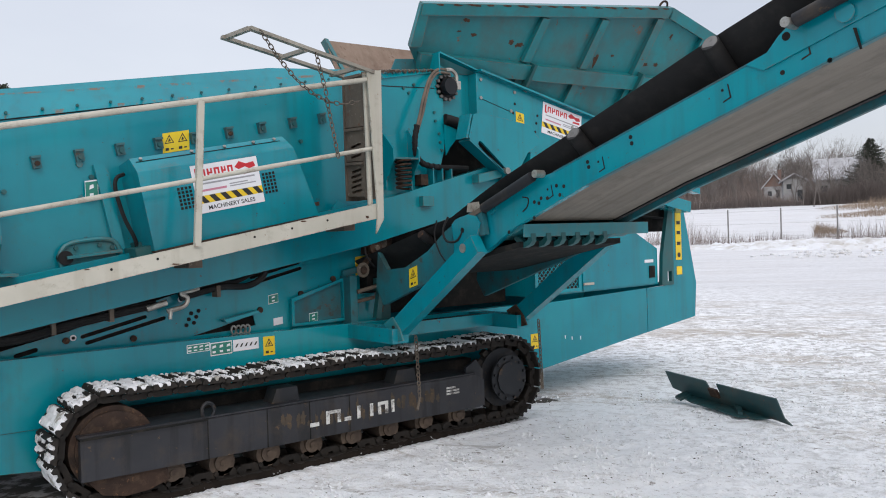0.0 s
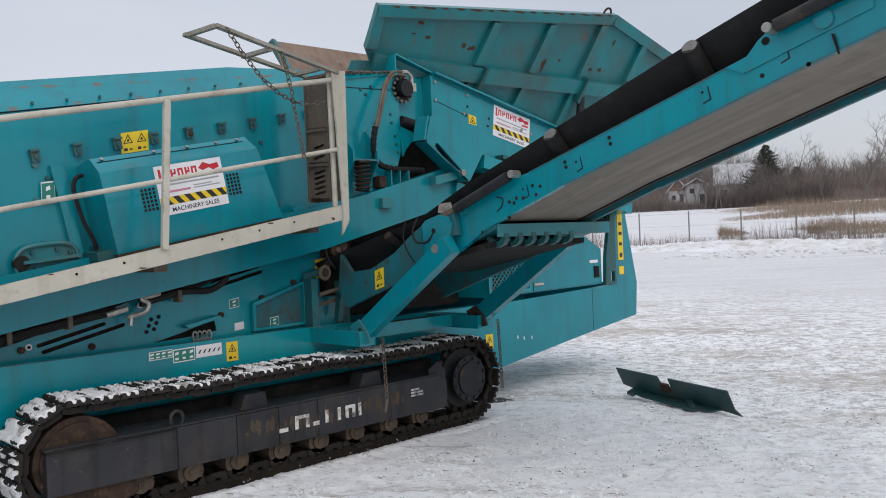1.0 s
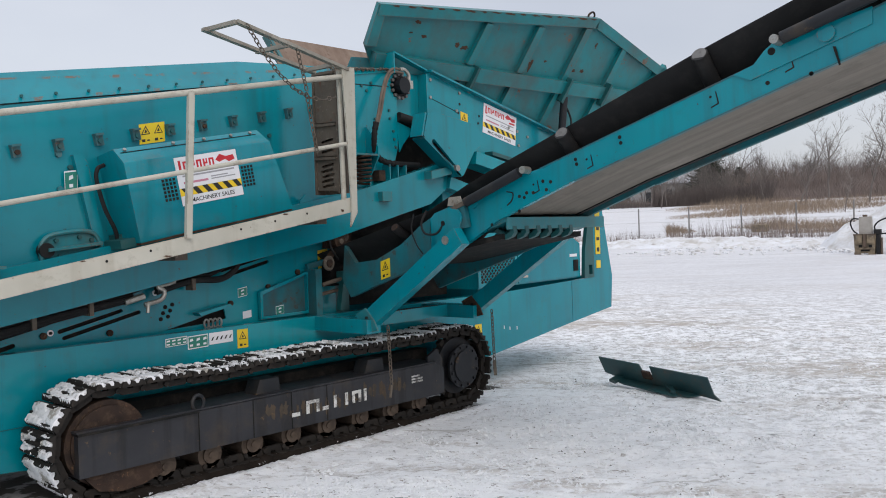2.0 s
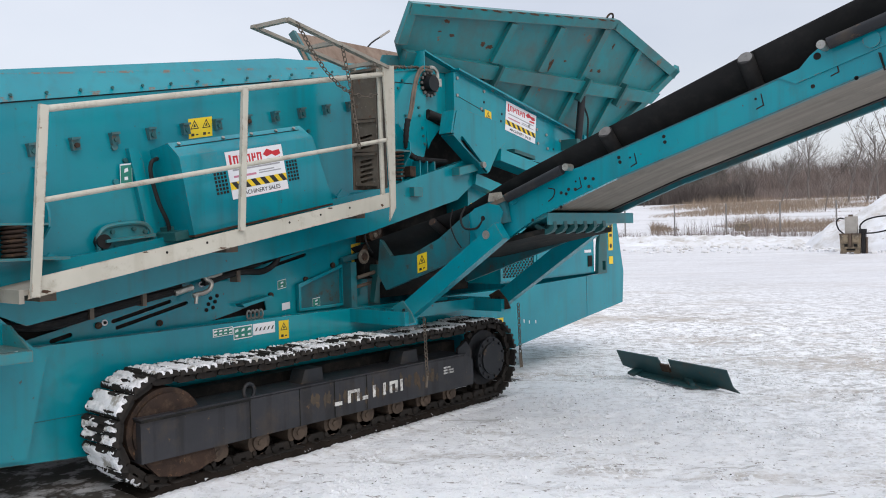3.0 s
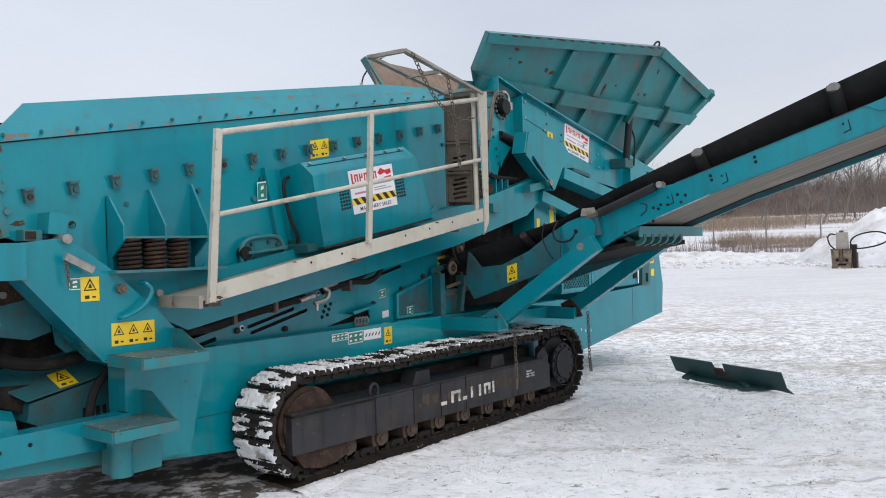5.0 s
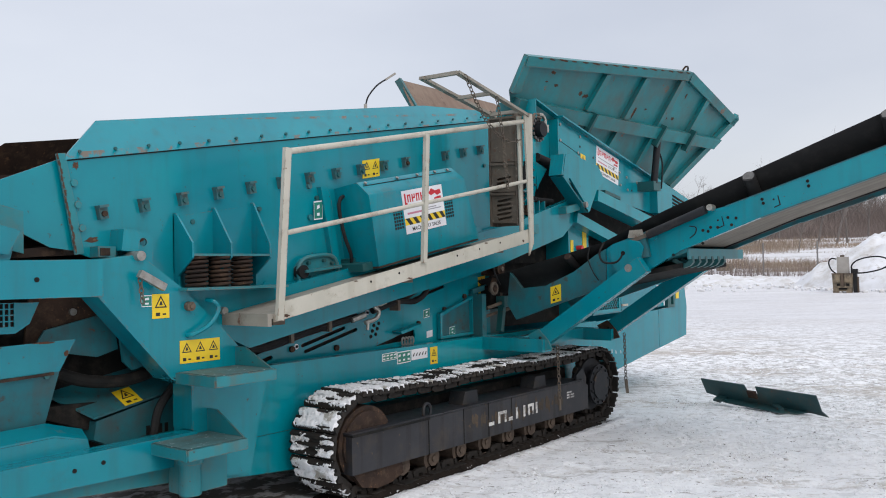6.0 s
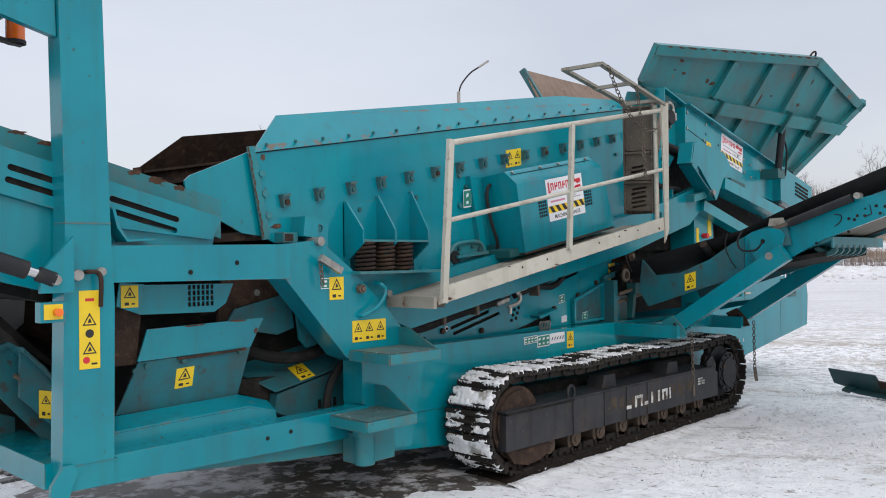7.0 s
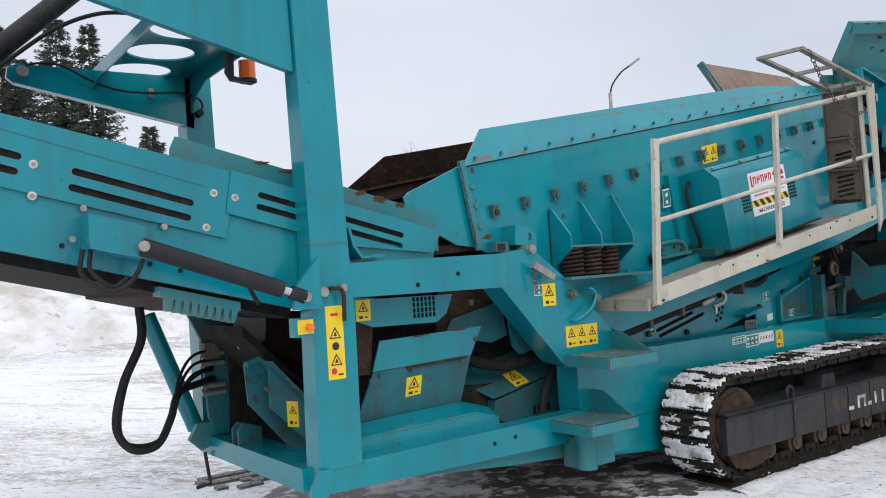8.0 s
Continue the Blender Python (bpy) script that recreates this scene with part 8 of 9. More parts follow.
M_WET = worn("wet_bare_ground", (0.045, 0.038, 0.032), (0.095, 0.084, 0.072), 0.5, scale=3.5, specks=((0.60, 0.60, 0.62), 0.54, 0.60, 6.0, 0.75), dirt=((0.66, 0.66, 0.68), 0.50, 0.57, 1.8, 0.8), bump=0.5, bump_scale=30)


def bare_ground():
    """Dark thawed ground under the machine; its rim dips under the snow in a ragged line."""
    nx, ny, step = 128, 62, 0.06
    verts, faces = [], []
    for i in range(nx + 1):
        for j in range(ny + 1):
            x, y = -2.1 + step * i, -0.35 + step * j
            t = max(0.0, min(1.0, x / 0.7)) * max(0.0, min(1.0, (4.85 - x) / 0.35))
            front = 0.42 * (1 - t) - 0.15 * t
            inside = min(y - front, 2.75 - y, x + 1.85, 5.35 - x)
            rough = 0.30 * noise.noise((x * 1.3, y * 1.3, 4.0)) + 0.16 * noise.noise((x * 4.0, y * 4.0, 9.0)) + 0.10 * noise.noise((x * 11.0, y * 11.0, 2.0))
            m = inside + rough * (0.25 if t > 0.8 and y < 0.3 else 1.0)
            verts.append((x, y, -0.010 + max(-0.008, min(0.016, 0.12 * m))))
    for i in range(nx):
        for j in range(ny):
            k = i * (ny + 1) + j
            faces.append((k, k + ny + 1, k + ny + 2, k + 1))
    me = bpy.data.meshes.new("bare_ground")
    me.from_pydata(verts, [], faces)
    me.shade_smooth()
    me.materials.append(M_WET)
    tagged(new("bare_ground", me), "dark wet ground with slush under the machine", "ground", kind="structure")


bare_ground()


def slush_edge():
    """A ragged lip of dirty snow pressed up along the outer side of the crawler."""
    rnd = random.Random(31)
    bm = B()
    rows = []
    for i in range(230):
        x = 0.62 + 4.15 * i / 229
        k = 0.5 + 0.5 * noise.noise((x * 3.0, 1.0, 2.0)) + 0.35 * noise.noise((x * 13.0, 1.0, 6.0))
        back = -0.075 + 0.05 * max(0, x - 4.45) + 0.03 * noise.noise((x * 2.2, 3.0, 1.0)) + 0.02 * noise.noise((x * 9.0, 3.0, 1.0)) + rnd.uniform(-0.005, 0.005)
        h = max(0.003, 0.016 * k + rnd.uniform(-0.003, 0.004))
        rows.append([bm.verts.new(p) for p in ((x, back - 0.16 - 0.04 * k, -0.012), (x, back - 0.07, 0.35 * h + 0.008), (x, back - 0.012 * k - 0.006, h + 0.008), (x, back + 0.004, -0.01))])
    for a, c in zip(rows, rows[1:]):
        for j in range(3):
            bm.faces.new((a[j], c[j], c[j + 1], a[j + 1]))
    tagged(part("slush_edge", bm, M_SNOW, label="ragged lip of dirty snow along the crawler", sharp=180), category="snow", kind="structure")


slush_edge()


def mud_ridge():
    """Dark mud squeezed up between the shoes along the crawler's foot."""
    rnd = random.Random(57)
    bm = B()
    rows = []
    for i in range(300):
        x = 0.66 + 3.70 * i / 299
        k = 0.5 + 0.6 * noise.noise((x * 5.0, 8.0, 2.0)) + 0.4 * noise.noise((x * 19.0, 8.0, 6.0))
        end = min(1.0, (x - 0.62) / 0.25, (4.40 - x) / 0.35)
        h = (0.030 + 0.030 * k) * end + rnd.uniform(-0.003, 0.003)
        front = -0.066 + 0.014 * noise.noise((x * 7.0, 2.0, 2.0))
        rows.append([bm.verts.new(p) for p in ((x, front, -0.012), (x, front + 0.012, 0.55 * h), (x, front + 0.028, h), (x, 0.38, h * 0.9), (x, 0.44, -0.012))])
    for a, c in zip(rows, rows[1:]):
        for j in range(4):
            bm.faces.new((a[j], c[j], c[j + 1], a[j + 1]))
    tagged(part("mud_ridge", bm, M_MUD, label="dark wet mud packed along the crawler's foot", sharp=180), category="mud", kind="structure")


mud_ridge()


def paving():
    bm = B()
    rnd = random.Random(9)
    for i in range(14):
        for j in range(7):
            x, y = -2.5 + 0.105 * i + (0.05 if j % 2 else 0), 2.7 + 0.205 * j * 0.5
            if rnd.random() < 0.25 or noise.noise((x * 2, y * 2, 0)) < -0.1:
                continue
            box(bm, x + 0.004, x + 0.098, y + 0.004, y + 0.096, -0.02, 0.012 + rnd.uniform(-0.002, 0.002))
    tagged(part("paving", bm, M_PAVE, label="grey concrete paving blocks showing through snow"), category="paving", kind="stuff")


M_PAVE = worn("concrete_paver", (0.17, 0.165, 0.16), (0.12, 0.115, 0.11), 0.8, scale=8.0, dirt=((0.5, 0.5, 0.52), 0.58, 0.68, 9.0, 0.8), bump=0.3)
paving()


def grit():
    """Loose crumbs of ice and stone on the trodden snow."""
    rnd = random.Random(11)
    for name, mat, count, label, size in (("snow_crumbs", M_SNOW_CLEAN, 30000, "loose crumbs of snow and ice on the yard", (0.005, 0.020)), ("gravel_grit", M_STONE, 2600, "scattered dark grit on the snow", (0.003, 0.011))):
        verts, faces = [], []
        for _ in range(count):
            x, y = rnd.uniform(-2.5, 12), rnd.uniform(-4.6, 1.2)
            if rnd.random() < 0.4:
                x, y = rnd.uniform(0.0, 7), rnd.uniform(-3.0, -0.1)
            if -0.08 < y < 3 and -2.2 < x < 5.0:
                continue
            if noise.noise((x * 1.4, y * 2.2, 6.0)) + 0.6 * noise.noise((x * 5.0, y * 5.0, 1.0)) < 0.05:
                continue
            r = rnd.uniform(*size) * (0.5 + rnd.random())
            z = rise(x, y) + trodden(x, y) - 0.006
            k = len(verts)
            for dx, dy, dz in ((1, 0, 0), (-0.4, 0.9, 0), (-0.5, -0.8, 0), (0, 0.1, 0.75)):
                verts.append((x + r * (dx + rnd.uniform(-0.3, 0.3)), y + r * (dy + rnd.uniform(-0.3, 0.3)), z + r * dz * rnd.uniform(0.5, 1.2)))
            faces += [(k, k + 1, k + 3), (k + 1, k + 2, k + 3), (k + 2, k, k + 3)]
        me = bpy.data.meshes.new(name)
        me.from_pydata(verts, [], faces)
        me.materials.append(mat)
        tagged(new(name, me), label, "grit", kind="stuff")


M_STONE = worn("dark_stone", (0.06, 0.055, 0.05), (0.12, 0.11, 0.10), 0.8, scale=30.0, bump=0.2)
grit()


def snow_heap(cx, cy, rx, ry, h, seed, label):
    bm = B()
    n = 64
    rows = []
    for i in range(n + 1):
        row = []
        for j in range(n + 1):
            a, b = 2 * i / n - 1, 2 * j / n - 1
            d = math.hypot(a, b)
            x, y = cx + a * rx, cy + b * ry
            k = max(0.0, 1 - d ** 1.6)
            z = rise(x, y) - 0.08 - 0.10 * abs(noise.noise((x * 1.1, y * 1.1, seed + 4))) * min(1, 6 * k) + h * k ** 0.8 * (1 + 0.22 * noise.noise((x * 0.7 + seed, y * 0.7, seed))) + (0.16 * noise.noise((x * 2.0, y * 2.0, seed)) + 0.12 * noise.noise((x * 4.5, y * 4.5, seed)) if k > 0 else 0)
            row.append(bm.verts.new((x, y, z)))
        rows.append(row)
    for i in range(n):
        for j in range(n):
            bm.faces.new((rows[i][j], rows[i + 1][j], rows[i + 1][j + 1], rows[i][j + 1]))
    tagged(part("snow_bank", bm, M_SNOW_HEAP, label=label, sharp=180), category="snow heap")


M_SNOW_HEAP = worn("ploughed_snow", (0.74, 0.76, 0.80), (0.62, 0.62, 0.62), 0.8, scale=0.8, dirt=((0.44, 0.41, 0.37), 0.46, 0.66, 0.9, 0.85), specks=((0.30, 0.27, 0.24), 0.62, 0.70, 3.0, 0.7), bump=0.6, bump_scale=6)
snow_heap(37.8, 0.4, 5.0, 6.7, 2.85, 1.0, "tall ploughed snow heap with dirty flank")
snow_heap(41.0, 15.0, 4.0, 10.0, 0.45, 2.0, "low bank of ploughed snow along the fence")
snow_heap(-2.0, 24.5, 9.5, 4.5, 2.6, 5.0, "snow bank at the yard's edge")


def clods():
    """Broken lumps of ploughed snow round the heap and along the yard's edge."""
    rnd = random.Random(17)
    src = bmesh.new()
    bmesh.ops.create_icosphere(src, subdivisions=1, radius=1.0)
    base = [v.co.copy() for v in src.verts]
    src.verts.index_update()
    tris = [[v.index for v in f.verts] for f in src.faces]
    src.free()
    verts, faces = [], []
    for i in range(620):
        if i < 330:
            a, r = rnd.uniform(1.6, 4.6), rnd.gauss(1.0, 0.10)
            x, y, s = 37.8 + 5.0 * r * math.cos(a), 0.4 + 6.5 * r * math.sin(a), rnd.uniform(0.04, 0.16)
        elif i < 480:
            x, y, s = rnd.uniform(31, 40), rnd.uniform(7, 14), rnd.uniform(0.03, 0.13)
        else:
            x, y, s = rnd.uniform(38, 45), rnd.uniform(9, 24), rnd.uniform(0.03, 0.12)
        z, k = rise(x, y), len(verts)
        q = (rnd.uniform(0.7, 1.4), rnd.uniform(0.7, 1.4), rnd.uniform(0.45, 0.9))
        for c in base:
            j = 1 + 0.35 * noise.noise((c.x * 1.7 + i, c.y * 1.7, c.z * 1.7))
            verts.append((x + s * q[0] * c.x * j, y + s * q[1] * c.y * j, z + s * q[2] * (c.z * j + 0.3)))
        faces += [[k + n_ for n_ in f] for f in tris]
    me = bpy.data.meshes.new("snow_clods")
    me.from_pydata(verts, [], faces)
    me.materials.append(M_SNOW_HEAP)
    tagged(new("snow_clods", me), "broken lumps of dirty ploughed snow", "snow", kind="stuff")


clods()


def black_pipe():
    th = tagged(new("plastic_pipe"), "short black plastic pipe lying on the snow", "pipe")
    x, y = 41.0, 9.5
    z = rise(x, y) + 0.09
    part("tube", cyl(B(), (x - 0.1, y - 0.02, z), (x + 0.4, y + 0.25, z + 0.01), 0.12, 16), M_RUBBER, th)
    part("rod", cyl(B(), (x, y - 0.2, z - 0.07), (x + 0.2, y - 0.9, z - 0.05), 0.02, 6), M_RUBBER, th)


black_pipe()


def quick_hitch():
    """A worn tan attachment with a grey block on top and looping hoses."""
    th = tagged(new("machine_attachment"), "worn tan steel attachment with black hoses on the snow", "machine attachment")
    bx, by = 32.0, 3.75
    z = rise(bx, by) - 0.02
    u = Vector((0.12, -1, 0)).normalized()
    w = Vector((1, 0.12, 0))
    def blk(name, a0, a1, d0, d1, z0, z1, mat, label="", bev=0.03, taper=0.0):
        """A block whose top is drawn in by the taper."""
        b = B()
        c = (a0 + a1) / 2
        lo = [Vector((bx, by, z + z0 * 1.06)) + u * (a * 0.95) + w * d for a, d in ((a0, d0), (a1, d0), (a1, d1), (a0, d1))]
        hi = [Vector((bx, by, z + z1 * 1.06)) + u * ((c + (a - c) * (1 - taper)) * 0.95) + w * (d0 + (d - d0) * (1 - taper)) for a, d in ((a0, d0), (a1, d0), (a1, d1), (a0, d1))]
        lo, hi = [b.verts.new(p) for p in lo], [b.verts.new(p) for p in hi]
        b.faces.new(lo[::-1])
        b.faces.new(hi)
        for i in range(4):
            b.faces.new((lo[i], lo[(i + 1) % 4], hi[(i + 1) % 4], hi[i]))
        return part(name, b, mat, th, label, bev)
    blk("body", -0.34, 0.38, 0.04, 0.55, 0.06, 0.70, M_TAN, "worn tan steel body", 0.04, -0.10)
    blk("face_plate", -0.30, -0.06, -0.01, 0.05, 0.42, 0.70, M_TAN, "", 0.015)
    blk("face_plate", 0.10, 0.36, -0.01, 0.05, 0.42, 0.70, M_TAN, "", 0.015)
    blk("rib", -0.03, 0.07, -0.05, 0.05, 0.28, 0.74, M_RUST_DARK, "rusty centre rib", 0.012)
    for a in (-0.20, 0.16):
        blk("recess", a, a + 0.12, 0.028, 0.10, 0.27, 0.36, M_DARK, "", 0.004)
    blk("lower_slot", -0.12, 0.20, 0.024, 0.10, 0.13, 0.19, M_DARK, "", 0.004)
    blk("lip", -0.16, 0.24, -0.02, 0.05, 0.20, 0.25, M_TAN, "", 0.01)
    blk("foot", -0.34, -0.12, -0.10, 0.40, -0.05, 0.10, M_TAN, "", 0.02)
    blk("foot", 0.16, 0.38, -0.10, 0.40, -0.05, 0.10, M_TAN, "", 0.02)
    blk("cap_plate", -0.39, 0.42, 0.0, 0.52, 0.70, 0.745, M_RUST_DARK, "rusty top plate", 0.01)
    blk("top_block", -0.19, 0.27, 0.1, 0.46, 0.74, 1.36, M_CONC, "pale grey top block", 0.025, 0.06)
    blk("lifting_ear", -0.06, 0.10, 0.2, 0.3, 1.36, 1.43, M_RUST_DARK, "", 0.015)
    blk("side_plate", 0.43, 0.56, 0.05, 0.45, -0.04, 0.74, M_RUBBER, "", 0.015)
    blk("side_plate", 0.57, 0.62, 0.12, 0.40, 0.0, 0.60, M_RUST_DARK, "", 0.01)
    blk("coupling", 0.34, 0.60, 0.02, 0.3, 0.745, 0.90, M_RUBBER, "", 0.02)
    o = Vector((bx, by, z))
    V = lambda a, h: o + u * (a * 0.95) + w * 0.2 + Vector((0, 0, h * 1.06))
    part("hose", pipe(B(), smooth_run([V(0.42, 0.80), V(0.36, 1.0), V(0.55, 1.2), V(0.95, 1.32), V(1.4, 1.34), V(1.72, 1.22), V(1.72, 1.02), V(1.4, 0.86), V(0.9, 0.76), V(0.5, 0.74)], 7), 0.030, 7), M_RUBBER, th)
    part("hose", pipe(B(), smooth_run([V(-0.2, 1.28), V(-0.40, 1.30), V(-0.50, 1.15), V(-0.42, 0.90), V(-0.25, 0.74)], 6), 0.028, 7), M_RUBBER, th)


M_RUST_DARK = worn("dark_rusty_steel", (0.115, 0.080, 0.055), (0.070, 0.052, 0.040), 0.8, scale=5.0, bump=0.2)
M_TAN = worn("tan_paint", (0.235, 0.185, 0.120), (0.165, 0.128, 0.085), 0.7, scale=5.0, specks=((0.40, 0.37, 0.33), 0.62, 0.70, 9.0, 0.6), dirt=((0.075, 0.060, 0.045), 0.44, 0.62, 5.0, 0.8), bump=0.2)
M_CONC = worn("pale_grey_steel", (0.36, 0.34, 0.31), (0.28, 0.265, 0.24), 0.8, scale=3.0, dirt=((0.15, 0.13, 0.11), 0.5, 0.75, 4.0, 0.6), bump=0.2)
quick_hitch()

M_POST = worn("grey_fence_post", (0.22, 0.21, 0.20), (0.16, 0.155, 0.15), 0.8, scale=3.0, bump=0.1)
# bark and brush are paled and greyed: distance haze put into the base colour
M_BARK = worn("hazed_winter_bark", (0.17, 0.15, 0.138), (0.125, 0.108, 0.098), 0.9, scale=2.0, bump=0.2)
M_BRUSH = worn("hazed_bare_brush", (0.225, 0.180, 0.160), (0.165, 0.135, 0.122), 0.95, scale=0.12, bump=0.0)
M_REED = worn("dry_reed", (0.33, 0.255, 0.185), (0.215, 0.165, 0.125), 0.9, scale=0.15, bump=0.0)
M_HEDGE = worn("dark_winter_hedge", (0.135, 0.112, 0.102), (0.095, 0.080, 0.074), 0.95, scale=0.2, bump=0.0)
M_NEEDLE = worn("spruce_needles", (0.024, 0.034, 0.022), (0.042, 0.050, 0.034), 0.85, scale=1.2, bump=0.0)


def fence():
    th = tagged(new("wire_fence"), "wire mesh fence on thin grey posts across the snow", "fence")
    p0, d = Vector((46.5, 24.6)), Vector((4.4, -12.2)).normalized()
    pts = []
    for i in range(-5, 11):
        p = p0 + d * 3.2 * i
        z = rise(p.x, p.y)
        pts.append(Vector((p.x, p.y, z)))
        part("post", cyl(B(), (p.x, p.y, z - 0.2), (p.x, p.y, z + 2.15), 0.05, 6), M_POST, th)
    for h in (0.4, 1.2, 2.0):
        part("wire", pipe(B(), [p + Vector((0, 0, h)) for p in pts], 0.004, 4), M_POST, th)


fence()


def blades(name, n, region, height, width, mat, label, seed, lean=0.25, category="dry grass", thick=None):
    """Many thin upright blades as one thing that nobody could count."""
    rnd = random.Random(seed)
    verts, faces = [], []
    for _ in range(n):
        x, y = region(rnd)
        z = rise(x, y) - 0.03
        h = rnd.uniform(*height) * (1.1 if thick is None else thick(x, y))
        if h <= 0.05:
            continue
        a = rnd.uniform(0, math.pi)
        w = rnd.uniform(*width)
        dx, dy = math.cos(a) * w, math.sin(a) * w
        lx, ly = rnd.gauss(0, lean) * h, rnd.gauss(0, lean) * h
        k = len(verts)
        verts += [(x - dx, y - dy, z), (x + dx, y + dy, z), (x + lx * 0.4 + dx * 0.6, y + ly * 0.4 + dy * 0.6, z + h * 0.6), (x + lx * 0.4 - dx * 0.6, y + ly * 0.4 - dy * 0.6, z + h * 0.6), (x + lx, y + ly, z + h)]
        faces += [(k, k + 1, k + 2, k + 3), (k + 3, k + 2, k + 4)]
    me = bpy.data.meshes.new(name)
    me.from_pydata(verts, [], faces)
    me.materials.append(mat)
    return tagged(new(name, me), label, category, kind="stuff")


def polar(rnd, az0, az1, d0, d1):
    a, d = radians(rnd.uniform(az0, az1)), rnd.uniform(d0, d1)
    return -2.0 + d * math.sin(a), -5.0 + d * math.cos(a)


def along_fence(r):
    t, w = r.uniform(-6, 30), r.gauss(0, 1.1)
    return 46.5 + 0.339 * t + 0.94 * w, 24.6 - 0.941 * t + 0.34 * w


def wood_height(x, y):
    """How tall the thicket stands, by its bearing from the yard."""
    az = math.degrees(math.atan2(x + 2, y + 5))
    base = 1.25 if az < 66.5 else 1.05
    return base * (0.75 + 0.7 * noise.noise((x * 0.06, y * 0.06, 2.0)))


blades("dry_weeds", 5200, along_fence, (0.4, 1.5), (0.005, 0.012), M_BRUSH, "thin dry weeds along the fence", 1, 0.2, thick=lambda x, y: max(0.0, 0.5 + 1.6 * noise.noise((x * 0.25, y * 0.25, 7.0))))
blades("dry_reeds", 15000, lambda r: polar(r, 63.5, 80, 63, 74), (0.3, 1.2), (0.008, 0.02), M_REED, "pale dry reeds beyond the fence", 2, 0.5, thick=lambda x, y: max(0.0, 0.25 + 2.2 * noise.noise((x * 0.16, y * 0.16, 7.0))))
blades("dry_reeds", 30000, lambda r: polar(r, 63, 90, 92, 130), (0.4, 1.7), (0.010, 0.028), M_REED, "tall pale reeds before the wood", 4, 0.3, thick=lambda x, y: max(0.0, 0.55 + 1.5 * noise.noise((x * 0.07, y * 0.07, 3.0))) * max(0.0, min(1.0, (math.degrees(math.atan2(x + 2, y + 5)) - 63) / 6)))
blades("hazed_bare_brush", 60000, lambda r: polar(r, 42, 100, 186, 222), (2.0, 10.0), (0.012, 0.06), M_BRUSH, "grey-brown bare thicket before the wood", 3, 0.32, "brush", thick=wood_height)
blades("hazed_bare_brush", 26000, lambda r: polar(r, 67, 96, 160, 186), (1.5, 7.0), (0.012, 0.05), M_BRUSH, "brown bare thicket at the field's edge", 13, 0.34, "brush", thick=lambda x, y: 0.5 + 0.9 * max(0.0, noise.noise((x * 0.07, y * 0.07, 5.0)) + 0.25))
blades("low_brush", 30000, lambda r: polar(r, 50, 90, 140, 164), (0.6, 2.4), (0.02, 0.05), M_BRUSH, "low bare shrubs before the houses", 6, 0.4, "brush", thick=lambda x, y: max(0.0, 0.6 + 1.2 * noise.noise((x * 0.08, y * 0.08, 9.0))) * (1.7 if math.atan2(x + 2, y + 5) < 1.045 else 1.0 if math.atan2(x + 2, y + 5) < 1.16 else 1.5))


blades("winter_hedge", 22000, lambda r: polar(r, 62.6, 70, 134, 146), (1.0, 4.6), (0.008, 0.028), M_HEDGE, "dark leafless hedge before the houses", 23, 0.30, "hedge", thick=lambda x, y: 0.75 + 0.7 * noise.noise((x * 0.11, y * 0.11, 4.0)))
blades("winter_hedge", 5000, lambda r: polar(r, 54, 62.6, 134, 142), (0.6, 2.2), (0.008, 0.026), M_HEDGE, "low dark hedge before the houses", 24, 0.35, "hedge", thick=lambda x, y: 0.7 + 0.9 * noise.noise((x * 0.11, y * 0.11, 6.0)))


def bare_tree_mesh(seed, h, spread=0.34):
    """A tapered trunk with forking limbs and fine twigs."""
    rnd = random.Random(seed)
    bm = B()
    def limb(p, d, length, r, depth):
        n = 3
        pts = [p]
        for i in range(n):
            d = (d + Vector((rnd.gauss(0, 0.10), rnd.gauss(0, 0.10), rnd.gauss(0.03, 0.05)))).normalized()
            pts.append(pts[-1] + d * length / n)
        rings = []
        sides = 5 if depth == 0 else 3
        u = d.orthogonal().normalized()
        for i, q in enumerate(pts):
            rr = r * (1 - 0.55 * i / n)
            v = d.cross(u)
            rings.append([bm.verts.new(q + rr * (math.cos(2 * math.pi * j / sides) * u + math.sin(2 * math.pi * j / sides) * v)) for j in range(sides)])
        for a, b in zip(rings, rings[1:]):
            for j in range(sides):
                bm.faces.new((a[j], a[(j + 1) % sides], b[(j + 1) % sides], b[j]))
        if depth >= 4:
            return
        kids = (7, 5, 5, 5)[depth]
        for i in range(kids):
            t = rnd.uniform(0.35 if depth == 0 else 0.2, 1.0)
            q = pts[0].lerp(pts[-1], t)
            ang = rnd.uniform(0, 2 * math.pi)
            out = (u * math.cos(ang) + d.cross(u) * math.sin(ang))
            nd = (d * rnd.uniform(0.7, 1.0) + out * rnd.uniform(0.45, 0.95) * (spread / 0.34) + Vector((0, 0, 0.25))).normalized()
            limb(q, nd, length * rnd.uniform(0.38, 0.58), r * 0.42, depth + 1)
    limb(Vector((0, 0, -0.2)), Vector((rnd.gauss(0, 0.04), rnd.gauss(0, 0.04), 1)), h * 0.62, h * 0.011, 0)
    me = bpy.data.meshes.new("bare_tree")
    bm.to_mesh(me)
    bm.free()
    me.materials.append(M_BARK)
    return me


